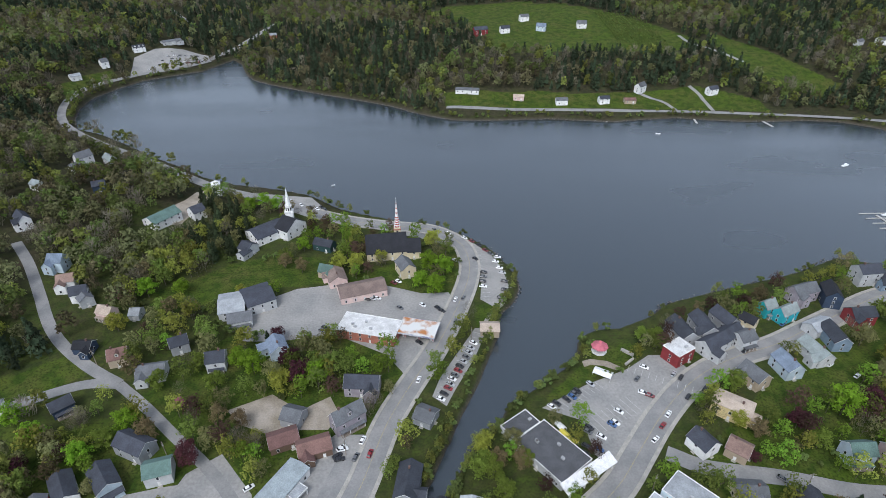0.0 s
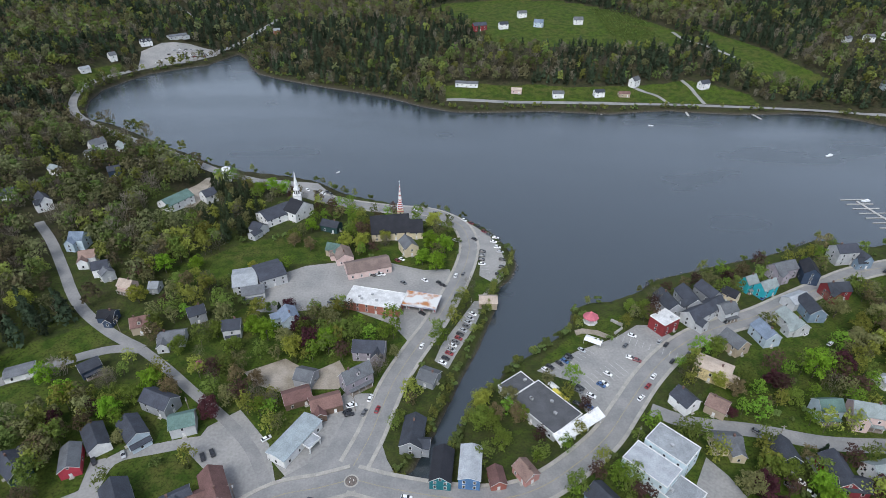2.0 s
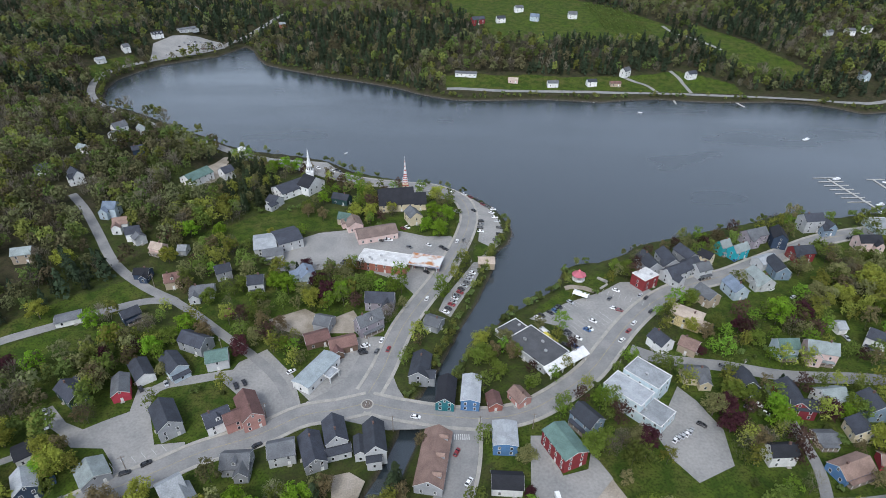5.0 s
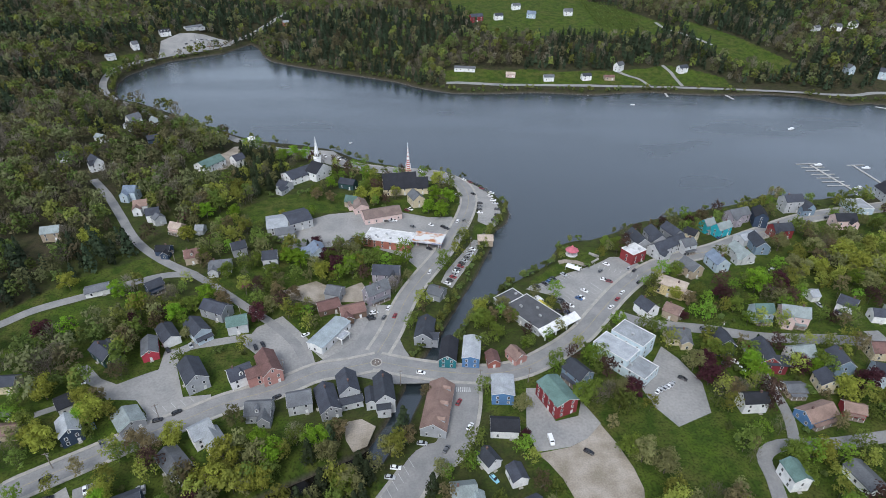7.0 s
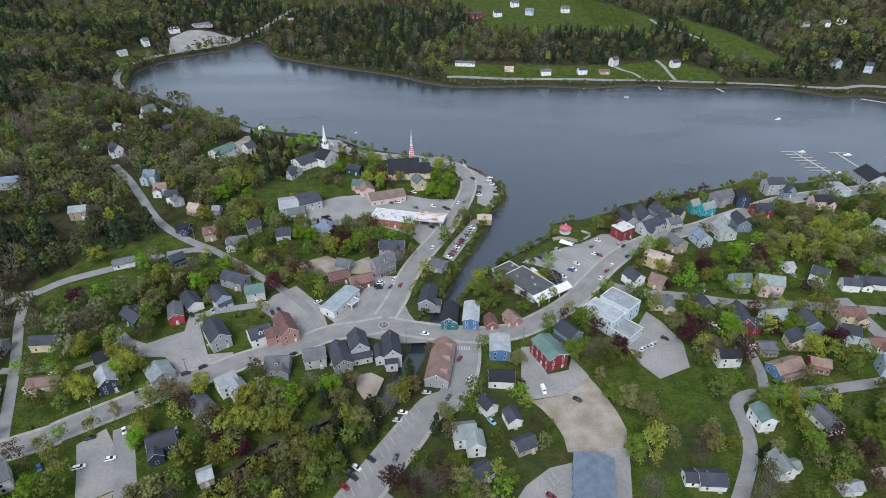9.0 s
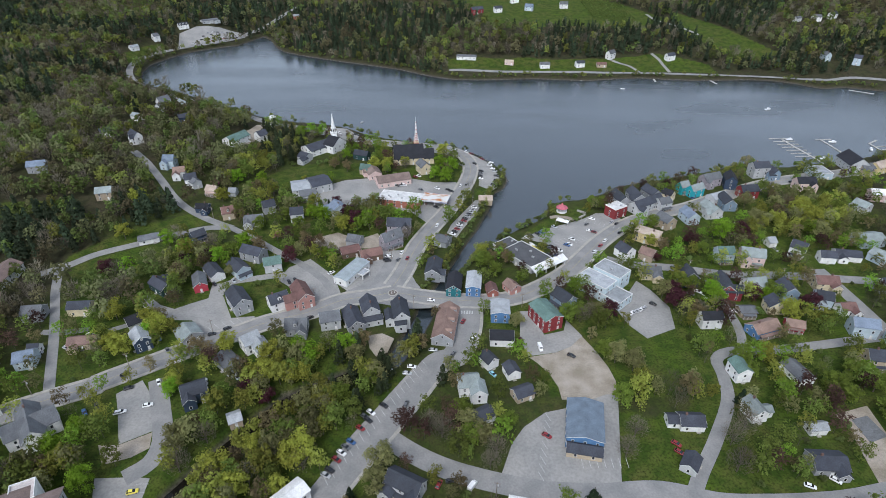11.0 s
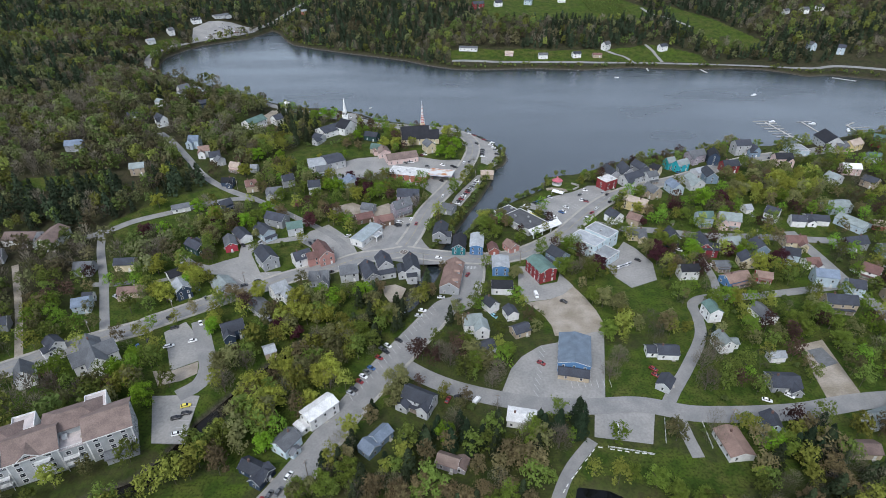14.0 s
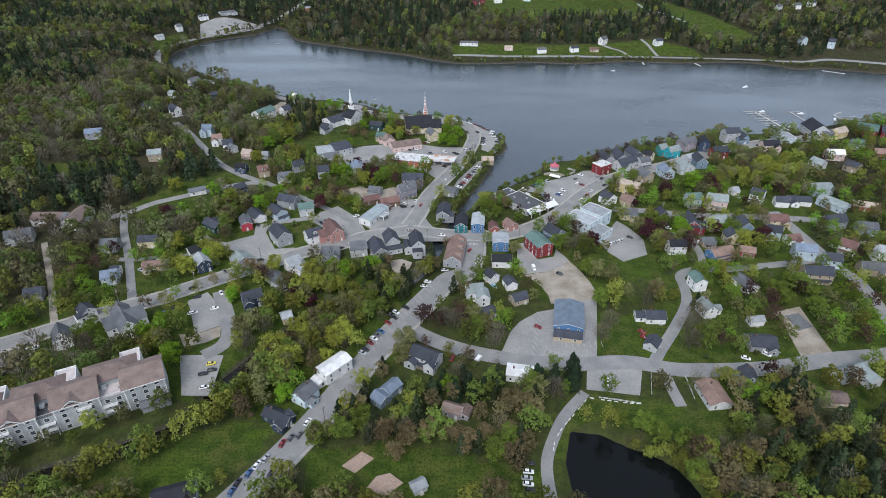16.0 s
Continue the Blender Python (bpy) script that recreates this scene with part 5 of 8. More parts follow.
def steeple_red(x, y, turn):
    """Square brick tower with a tall spire banded in red and white."""
    ob = tagged(new("church_steeple", None), "red and white banded church steeple on square tower", "steeple")
    ob.matrix_basis = pose(x, y, 0, 0, 0, turn) @ Matrix.Diagonal((0.95, 0.95, 1.33, 1))
    q = math.sqrt(2)
    part("tower", mesh_of("tower", *frustum(4, -1, 2.3 * q, 11.5, 2.2 * q), wall_mat("cream")), ob)
    for k, z in enumerate((7.0, 10.2)):
        part("cornice", mesh_of("cornice", *frustum(4, z, 2.45 * q, z + 0.4, 2.45 * q), SPIRE_RED), ob)
    for s in range(4):
        part("belfry_louvre", mesh_of("belfry_louvre", *box(-0.6, -2.28, 7.8, 0.6, -2.15, 9.9), LOUVRE), ob, m=pose(0, 0, 0, 0, 0, 90 * s))
    for cx in (-1.9, 1.9):
        for cy in (-1.9, 1.9):
            part("pinnacle", mesh_of("pinnacle", *frustum(6, 11.5, 0.38, 14.2, 0.04), SPIRE_WHITE), ob, m=pose(cx, cy, 0))
    bands = 24
    for i in range(bands):
        z0, z1 = 11.5 + i * 0.612, 11.5 + (i + 1) * 0.612
        r = lambda z: max(0.06, 2.0 * (26.3 - z) / 14.8)
        part("spire_band", mesh_of("spire_band", *frustum(8, z0, r(z0), z1, r(z1)), SPIRE_RED if (i % 2 == 0 if i < 8 else i % 4 == 0) else SPIRE_WHITE), ob)
    part("cross", mesh_of("cross", *join(box(-0.06, -0.06, 26, 0.06, 0.06, 27.4), box(-0.4, -0.06, 26.7, 0.4, 0.06, 26.85)), SPIRE_WHITE), ob)


def steeple_white(x, y, turn):
    ob = tagged(new("church_steeple", None), "slender white wooden church steeple with belfry", "steeple")
    ob.matrix_basis = pose(x, y, 0, 0, 0, turn) @ Matrix.Scale(1.33, 4)
    q = math.sqrt(2)
    part("tower", mesh_of("tower", *frustum(4, -1, 2.0 * q, 11.0, 2.0 * q), wall_mat("white")), ob)
    part("cornice", mesh_of("cornice", *frustum(4, 11.0, 2.25 * q, 11.35, 2.25 * q), TRIM), ob)
    part("belfry", mesh_of("belfry", *frustum(8, 11.35, 1.75, 14.4, 1.6), wall_mat("white")), ob)
    for s in range(8):
        part("belfry_louvre", mesh_of("belfry_louvre", *box(-0.35, -1.62, 11.9, 0.35, -1.5, 13.7), LOUVRE), ob, m=pose(0, 0, 0, 0, 0, 45 * s))
    part("belfry_cornice", mesh_of("belfry_cornice", *frustum(8, 14.4, 1.85, 14.65, 1.85), TRIM), ob)
    part("spire", mesh_of("spire", *frustum(8, 14.65, 1.35, 24.6, 0.05), SPIRE_WHITE), ob)


def white_tower(x, y, turn):
    z = float(land(x, y))
    ob = tagged(new("watch_tower", None), "small white square wooden tower with round window", "tower")
    ob.matrix_basis = pose(x, y, z, 0, 0, turn) @ Matrix.Scale(1.3, 4)
    part("wall", mesh_of("wall", *box(-2.4, -2.4, -1, 2.4, 2.4, 7.4), wall_mat("white")), ob)
    part("roof", mesh_of("roof", *frustum(4, 7.4, 3.8, 9.2, 0.3), roof_mat("white")), ob)
    put_window(ob, pose(0, -2.4, 4.2), 1.1, 1.4)
    put_window(ob, pose(2.4, 0, 4.2, 0, 0, 90), 1.1, 1.4)
    put_door(ob, pose(0, -2.4, 0.1))


def gazebo(x, y):
    ob = tagged(new("gazebo", None), "white octagonal gazebo with rose-red roof by the water", "gazebo")
    ob.matrix_basis = pose(x, y, 0.1)
    part("deck", mesh_of("deck", *frustum(8, -1, 4.0, 0.7, 4.0), SPIRE_WHITE), ob)
    for i in range(8):
        a = 2 * math.pi * (i + 0.5) / 8
        part("post", mesh_of("post", *box(-0.13, -0.13, 0.7, 0.13, 0.13, 3.4), TRIM), ob, m=pose(3.6 * math.cos(a), 3.6 * math.sin(a), 0, 0, 0, math.degrees(a)))
        part("rail", mesh_of("rail", *join(box(-1.35, -0.05, 1.5, 1.35, 0.05, 1.62), box(-1.35, -0.04, 0.85, 1.35, 0.04, 0.95)), TRIM), ob, m=pose(0, 0, 0, 0, 0, 45 * i) @ pose(0, -3.35, 0))
    part("roof", mesh_of("roof", *frustum(8, 3.4, 4.5, 5.6, 0.7), roof_mat("rosered")), ob)
    part("cupola", mesh_of("cupola", *join(frustum(8, 5.6, 0.55, 6.2, 0.55), frustum(8, 6.2, 0.8, 7.0, 0.05)), roof_mat("rosered")), ob)


def fuel_canopy(x, y, turn, length, width):
    ob = tagged(new("petrol_canopy", None), "flat fuel station canopy with rust-stained white roof", "canopy")
    ob.matrix_basis = pose(x, y, 0.12, 0, 0, turn)
    L, W = length / 2, width / 2
    part("roof", mesh_of("roof", *box(-L, -W, 4.6, L, W, 5.3), RUSTY), ob, "white sheet roof with orange rust")
    part("fascia", mesh_of("fascia", *join(box(-L - 0.1, -W - 0.1, 4.4, L + 0.1, -W, 5.45), box(-L - 0.1, W, 4.4, L + 0.1, W + 0.1, 5.45), box(-L - 0.1, -W, 4.4, -L, W, 5.45), box(L, -W, 4.4, L + 0.1, W, 5.45)), shade("canopy_fascia", (0.10, 0.11, 0.22), (0.6, 0.6, 0.6), 0.15, 2, 0.5)), ob)
    for px in (-L * 0.75, 0, L * 0.75):
        for py in (-W * 0.5, W * 0.5):
            part("column", mesh_of("column", *box(px - 0.25, py - 0.25, -0.5, px + 0.25, py + 0.25, 4.6), TRIM), ob)
            part("pump", mesh_of("pump", *box(px + 0.8, py - 0.35, -0.4, px + 1.5, py + 0.35, 1.7), shade("pump_red", (0.4, 0.05, 0.05), (0.5, 0.5, 0.5), 1.5, 4, 0.4)), ob)
    HOUSES.append((x, y, turn, length, width))


def rusty_roof():
    m = bpy.data.materials.new("rusty_roof")
    m.use_nodes = True
    t, n = m.node_tree, m.node_tree.nodes
    b = n["Principled BSDF"]
    b.inputs["Roughness"].default_value = 0.8
    co, no = n.new("ShaderNodeNewGeometry"), n.new("ShaderNodeTexNoise")
    no.inputs["Scale"].default_value, no.inputs["Detail"].default_value = 0.16, 6
    t.links.new(co.outputs["Position"], no.inputs["Vector"])
    r = n.new("ShaderNodeValToRGB")
    r.color_ramp.elements[0].position, r.color_ramp.elements[0].color = 0.46, (0.55, 0.55, 0.53, 1)
    r.color_ramp.elements[1].position, r.color_ramp.elements[1].color = 0.60, (0.36, 0.15, 0.05, 1)
    t.links.new(no.outputs["Fac"], r.inputs["Fac"])
    t.links.new(r.outputs["Color"], b.inputs["Base Color"])
    return m


RUSTY = rusty_roof()


def roundabout(x, y):
    ob = tagged(new("roundabout_island", None), "small round traffic island with pale kerb and paving", "traffic island")
    ob.matrix_basis = pose(x, y, 0.12)
    part("kerb", mesh_of("kerb", *frustum(24, -0.2, 3.1, 0.14, 3.0), CONCRETE), ob)
    part("paving", mesh_of("paving", *frustum(24, 0.14, 2.4, 0.22, 2.35), shade("brown_paving", (0.17, 0.14, 0.12), (0.10, 0.09, 0.08), 1.2, 6, 0.9)), ob)
    for i in range(3):
        part("bollard", mesh_of("bollard", *frustum(8, 0.2, 0.16, 1.0, 0.13), TRIM), ob, m=pose(1.0 * math.cos(i * 2.1), 1.0 * math.sin(i * 2.1), 0))


def dock(label, pts, width, fingers=()):
    """Floating dock: a spine of planks with finger floats at its side."""
    ob = tagged(new("floating_dock", None), label, "dock", "docks on the lake")
    for (ax, ay), (bx, by) in zip(pts, pts[1:]):
        ln, a = math.hypot(bx - ax, by - ay), math.degrees(math.atan2(by - ay, bx - ax))
        part("walkway", mesh_of("walkway", *join(box(0, -width / 2, 0.1, ln, width / 2, 0.35), box(0.1, -width / 2 + 0.1, -0.6, ln - 0.1, width / 2 - 0.1, 0.1)), DOCK_WOOD), ob, m=pose(ax, ay, -4.0, 0, 0, a))
    for fx, fy, a, ln in fingers:
        part("finger_float", mesh_of("finger_float", *join(box(-ln / 2, -0.55, 0.08, ln / 2, 0.55, 0.33), box(-ln / 2 + 0.2, -0.45, -0.6, ln / 2 - 0.2, 0.45, 0.08)), DOCK_WOOD), ob, m=pose(fx, fy, -4.0, 0, 0, a))
    return ob


def boat(x, y, turn, length=7.0, cabin=True):
    ob = tagged(new("motor_boat", None), "white moored motor boat with small cabin" if cabin else "small white open boat at its mooring", "boat", "boats on the lake")
    ob.matrix_basis = pose(x, y, -4.0, 0, 0, turn)
    k, w = length / 2, length * 0.17
    rings = []
    for s, half in ((-1.0, 0.85), (-0.5, 1.0), (0.2, 1.0), (0.7, 0.6), (1.0, 0.06)):
        rings.append([(s * k, -w * half * 0.75, -0.4), (s * k, w * half * 0.75, -0.4), (s * k, w * half, 0.75 + 0.2 * max(s, 0)), (s * k, -w * half, 0.75 + 0.2 * max(s, 0))])
    part("hull", mesh_of("hull", *loft_boat(rings), HULL), ob)
    if cabin:
        part("cabin", mesh_of("cabin", *box(-0.25 * k, -w * 0.7, 0.7, 0.45 * k, w * 0.7, 1.9), HULL), ob)
        part("windscreen", mesh_of("windscreen", *box(0.45 * k, -w * 0.6, 1.1, 0.5 * k, w * 0.6, 1.8), GLASS), ob)
    else:
        part("seat", mesh_of("seat", *box(-0.3 * k, -w * 0.8, 0.72, 0.0, w * 0.8, 0.85), DOCK_WOOD), ob)


def loft_boat(rings):
    v = [p for r in rings for p in r]
    n = len(rings[0])
    f = [(k * n + i, k * n + (i + 1) % n, (k + 1) * n + (i + 1) % n, (k + 1) * n + i) for k in range(len(rings) - 1) for i in range(n)]
    return v, f + [tuple(range(n))[::-1], tuple(range(len(v) - n, len(v)))]


def utility_pole(x, y, turn=0.0, arm=True):
    ob = tagged(new("utility_pole", None), "tall brown wooden utility pole with crossarm", "pole", "poles along the streets")
    ob.matrix_basis = pose(x, y, float(land(x, y)), 0, 0, turn)
    part("pole", mesh_of("pole", *frustum(8, -0.5, 0.2, 9.8, 0.13), TIMBER), ob)
    part("crossarm", mesh_of("crossarm", *box(-1.3, -0.07, 8.9, 1.3, 0.07, 9.1), TIMBER), ob)
    part("transformer", mesh_of("transformer", *frustum(10, 7.2, 0.28, 8.2, 0.28), ROOF_UNIT), ob, m=pose(0.42, 0, 0))


def bays(name, x0, y0, x1, y1, n, depth, turn_off=90, lift=0.2):
    """White lines of parking bays along a line."""
    a = math.degrees(math.atan2(y1 - y0, x1 - x0))
    ob = tagged(new(name, None), "worn white painted parking bay lines on asphalt", "road marking", "parking bay lines")
    ob.matrix_basis = pose(x0, y0, float(land(x0, y0)) + lift, 0, 0, a)
    ln = math.hypot(x1 - x0, y1 - y0)
    me = mesh_of("bay_line", *box(0, -0.09, 0, depth, 0.09, 0.012), PAINT_WHITE)
    for i in range(n + 1):
        part("bay_line", me, ob, m=pose(ln * i / n, 0, 0, 0, 0, turn_off))


def crossing(x, y, turn, n=6, step=0.9, length=3.0, paint=None):
    ob = tagged(new("zebra_crossing", None), "worn white striped pedestrian crossing on asphalt", "road marking", "pedestrian crossings")
    ob.matrix_basis = pose(x, y, 0.165, 0, 0, turn)
    me = mesh_of("stripe", *box(-length / 2, -0.22, 0, length / 2, 0.22, 0.012), paint or PAINT_WHITE)
    for i in range(n):
        part("stripe", me, ob, m=pose(0, (i - (n - 1) / 2) * step, 0))


def apartments():
    """Four-storey apartment house: stepped sections, roof terraces between them, white-railed balconies."""
    ob = tagged(new("apartment_building", None), "pale grey four-storey apartment building with brown roofs and balconies", "building")
    ax, ay, bx, by = -141.0, -32.6, -220.8, -72.6
    turn = math.degrees(math.atan2(ay - by, ax - bx))
    ob.matrix_basis = pose(ax, ay, 0.1, 0, 0, turn) @ Matrix.Diagonal((1.33, 1.33, 1.2, 1))
    grey, eave = wall_mat("dove"), 11.2
    terrace_floor = shade("terrace_paving", (0.50, 0.44, 0.42), (0.38, 0.35, 0.34), 0.6, 3.0, 0.85, vary=0.15)
    dark_floor = shade("terrace_membrane", (0.06, 0.06, 0.065), (0.10, 0.10, 0.10), 0.6, 3.0, 0.85, vary=0.15)

    def railing(x0, x1, y0, y1, z):
        """White balustrade along the front and both ends."""
        bars = [box(x0, y0, z + 0.95, x1, y0 + 0.1, z + 1.07), box(x0, y0, z + 0.95, x0 + 0.1, y1, z + 1.07), box(x1 - 0.1, y0, z + 0.95, x1, y1, z + 1.07)]
        n = max(3, int((x1 - x0) / 0.42))
        bars += [box(x0 + (x1 - x0 - 0.07) * k / n, y0 + 0.02, z, x0 + (x1 - x0 - 0.07) * k / n + 0.07, y0 + 0.08, z + 0.96) for k in range(n + 1)]
        return bars

    def rows(x0, x1, y, floors, w=1.35, h=1.5, step=3.1):
        n = max(1, int((x1 - x0) / step))
        for fl in floors:
            for i in range(n):
                put_window(ob, pose(x0 + (i + 0.5) * (x1 - x0) / n, y, 0.8 + fl * 2.75), w, h)

    # full-height sections under long ridges; x from -67 to 0 along the front, y to the back
    for x0, x1, y0, y1, rise in ((-12.6, 0, 0.0, 12.5, 3.4), (-33.2, -20, 0.6, 13.0, 3.4), (-52, -38, 0.0, 13.0, 3.4), (-68, -57, 0.8, 13.5, 3.4)):
        block(ob, pose((x0 + x1) / 2, (y0 + y1) / 2, 0), x1 - x0, y1 - y0, eave, rise, "dove", "plum", "gable", windows=False, over=0.6, prefix="section_", trim=False, sunk=3.0)
        part("fascia", mesh_of("fascia", *box(x0 - 0.5, y0 - 0.72, eave - 0.55, x1 + 0.5, y0 - 0.6, eave - 0.2), TRIM), ob)
        part("corner_board", mesh_of("corner_board", *box(x0 - 0.06, y0 - 0.06, -2.5, x0 + 0.3, y0 + 0.2, eave), TRIM), ob)
        part("corner_board", mesh_of("corner_board", *box(x1 - 0.3, y0 - 0.06, -2.5, x1 + 0.06, y0 + 0.2, eave), TRIM), ob)
        rows(x0 + 0.6, x1 - 0.6, y0, range(4))
    for fl in range(4):
        for v in (2.5, 5.3, 8.1, 10.4):
            put_window(ob, pose(0, v, 0.8 + fl * 2.75, 0, 0, 90), 1.1, 1.5)
    # higher rear roofs that overlap the front ones
    for x0, x1, y0, y1, rise in ((-24, -8, 7.0, 16.5, 2.9), (-45, -30, 7.0, 16.5, 2.9), (-62, -48, 7.0, 16.0, 2.7)):
        block(ob, pose((x0 + x1) / 2, (y0 + y1) / 2, 0), x1 - x0, y1 - y0, eave + 0.5, rise, "dove", "plum", "hip", windows=False, over=0.6, prefix="rear_", trim=False, sunk=3.0)
    # lower links with roof terraces and stacked balconies
    for x0, x1, floor in ((-20, -12.6, terrace_floor), (-38, -33.2, dark_floor), (-57, -52, terrace_floor)):
        part("link_wall", mesh_of("link_wall", *box(x0, 1.0, -3, x1, 8.4, 8.9), grey), ob)
        part("terrace", mesh_of("terrace", *box(x0, 0.7, 8.9, x1, 7.1, 9.1), floor), ob)
        part("railing", mesh_of("railing", *join(*railing(x0, x1, 0.7, 2.0, 9.1)), TRIM), ob)
        rows(x0 + 0.3, x1 - 0.3, 1.0, range(3), step=2.3)
        part("roof_hatch", mesh_of("roof_hatch", *box(x0 + 0.8, 5.0, 9.1, x0 + 2.2, 6.6, 10.2), TRIM), ob)
        part("planter", mesh_of("planter", *box(x1 - 1.6, 3.4, 9.1, x1 - 0.6, 4.2, 9.6), GRAVEL), ob)
    for x0, y0 in ((-17.5, 1.0), (-24.5, 0.6), (-35.6, 1.0), (-47.5, 0.0), (-54.5, 1.0), (-62, 0.8)):
        for z in (2.75, 5.5, 8.25) if y0 < 1 else (2.75, 5.5):
            part("balcony", mesh_of("balcony", *join(box(x0 - 2.1, y0 - 1.5, z - 0.18, x0 + 2.1, y0, z), *railing(x0 - 2.1, x0 + 2.1, y0 - 1.5, y0, z)), TRIM), ob)
        for u in (x0 - 2.0, x0 + 1.85):
            part("balcony_post", mesh_of("balcony_post", *box(u, y0 - 1.45, -3, u + 0.15, y0 - 1.3, 5.5), TRIM), ob)
    # cross gables with white barge boards
    for x0, y0 in ((-27.5, 0.5), (-44.5, -0.1)):
        part("gable_wall", mesh_of("gable_wall", *[(lambda v, f: ([(b + x0, a, c) for a, b, c in v], f))(*prism([(-3.6, 10.4), (3.6, 10.4), (0, 13.4)], y0, y0 + 5.4))][0], grey), ob)
        for s in (-1, 1):
            v, f = prism([(0, 13.5), (0, 13.8), (s * 4.1, 10.35), (s * 4.1, 10.05)], y0 - 0.5, y0 + 5.6)
            part("gable_roof", mesh_of("gable_roof", [(b + x0, a, c) for a, b, c in v], f, roof_mat("plum")), ob)
            v, f = prism([(0, 13.3), (0, 13.6), (s * 4.1, 10.2), (s * 4.1, 9.9)], y0 - 0.62, y0 - 0.5)
            part("barge_board", mesh_of("barge_board", [(b + x0, a, c) for a, b, c in v], f, TRIM), ob)
        put_window(ob, pose(x0, y0, 10.7), 2.0, 1.2)
    # rear terraces and the entrance wing at the car park
    for x0 in (-9.5, -29.5, -50):
        part("rear_wall", mesh_of("rear_wall", *box(x0 - 3.2, 12.6, -3, x0 + 3.2, 19.0, 11.6), wall_mat("white")), ob)
        part("rear_terrace", mesh_of("rear_terrace", *box(x0 - 3.0, 12.8, 11.6, x0 + 3.0, 18.8, 11.75), terrace_floor), ob)
        part("parapet", mesh_of("parapet", *join(box(x0 - 3.2, 18.8, 11.6, x0 + 3.2, 19.0, 12.4), box(x0 - 3.2, 12.6, 11.6, x0 - 3.0, 18.8, 12.4), box(x0 + 3.0, 12.6, 11.6, x0 + 3.2, 18.8, 12.4)), TRIM), ob)
    block(ob, pose(-4.5, -1.6, 0), 9, 3.6, 2.9, 1.1, "grey", "grey", "gable", windows=False, prefix="porch_", trim=False, sunk=3.0)
    for k in range(4):
        HOUSES.append((-151 - 20 * k, -27.3 - 10 * k, turn, 23, 23))


def canopy_front():
    """Pale sloping canopy on the supermarket's street end."""
    ob = tagged(new("shop_canopy", None), "white sloping canopy along supermarket front", "canopy")
    ob.matrix_basis = pose(59.6, 146.4, 0.1, 0, 0, 34) @ Matrix.Diagonal((1.33, 1.33, 0.85, 1))
    part("canopy", mesh_of("canopy", *prism([(-3.4, 3.8), (-3.4, 4.3), (0.4, 6.4), (0.4, 5.4)], -10.4, 10.4), SPIRE_WHITE), ob)
    for i in range(4):
        part("column", mesh_of("column", *box(-9 + 6 * i - 0.2, -3.0, -0.3, -9 + 6 * i + 0.2, -2.6, 3.9), TRIM), ob)


def entrance_canopy(x, y, turn, length, width):
    """White flat canopy over a clinic's door, on square columns."""
    ob = tagged(new("entrance_canopy", None), "white flat entrance canopy on square columns beside clinic", "canopy")
    ob.matrix_basis = pose(x, y, 0.12, 0, 0, turn)
    L, W = length / 2, width / 2
    part("roof", mesh_of("roof", *box(-L + 0.2, -W + 0.2, 3.3, L - 0.2, W - 0.2, 3.6), roof_mat("light")), ob)
    part("fascia", mesh_of("fascia", *join(box(-L, -W, 3.1, L, -W + 0.2, 4.0), box(-L, W - 0.2, 3.1, L, W, 4.0), box(-L, -W + 0.2, 3.1, -L + 0.2, W - 0.2, 4.0), box(L - 0.2, -W + 0.2, 3.1, L, W - 0.2, 4.0)), TRIM), ob)
    for px in (-L + 0.4, L - 0.4):
        for py in (-W + 0.4, W - 0.4):
            part("column", mesh_of("column", *box(px - 0.22, py - 0.22, -0.4, px + 0.22, py + 0.22, 3.1), TRIM), ob)


def pad(name, label, pts, material):
    v = [(x, y, 0.16) for x, y in pts] + [(x, y, -0.4) for x, y in pts]
    n = len(pts)
    f = [tuple(range(n))] + [(i, n + i, n + (i + 1) % n, (i + 1) % n) for i in range(n)]
    return tagged(new(name, mesh_of(name, v, f, material)), label, "playground", kind="structure")


def shore_rocks():
    """Loose boulders along the banks near the town."""
    rng = np.random.default_rng(21)
    line = smooth_line([Vector(p) for p in LAKE], 1.3)
    tris = []
    base = np.array([(1, 0, 0), (-1, 0, 0), (0, 1, 0), (0, -1, 0), (0, 0, 0.9), (0, 0, -0.8)], float)
    faces = [(0, 2, 4), (2, 1, 4), (1, 3, 4), (3, 0, 4), (2, 0, 5), (1, 2, 5), (3, 1, 5), (0, 3, 5)]
    for p in line:
        if not (-412 < p.x < 400 and 255 < p.y < 772):
            continue
        for _ in range(2):
            c = np.array([p.x, p.y, 0]) + np.append(rng.normal(0, 1.0, 2), 0)
            c[2] = float(np.interp(rng.random(), [0, 1], [-4.1, -3.2]))
            v = base * rng.uniform(0.3, 0.75) * rng.uniform(0.7, 1.3, (6, 1)) + c
            a = rng.uniform(0, 6.28)
            tris += [[v[i] for i in fc] for fc in faces]
    tagged(new("shore_rocks", soup("shore_rocks", np.array(tris), STONE)), "grey boulders along the lake shore", "rocks", kind="stuff")


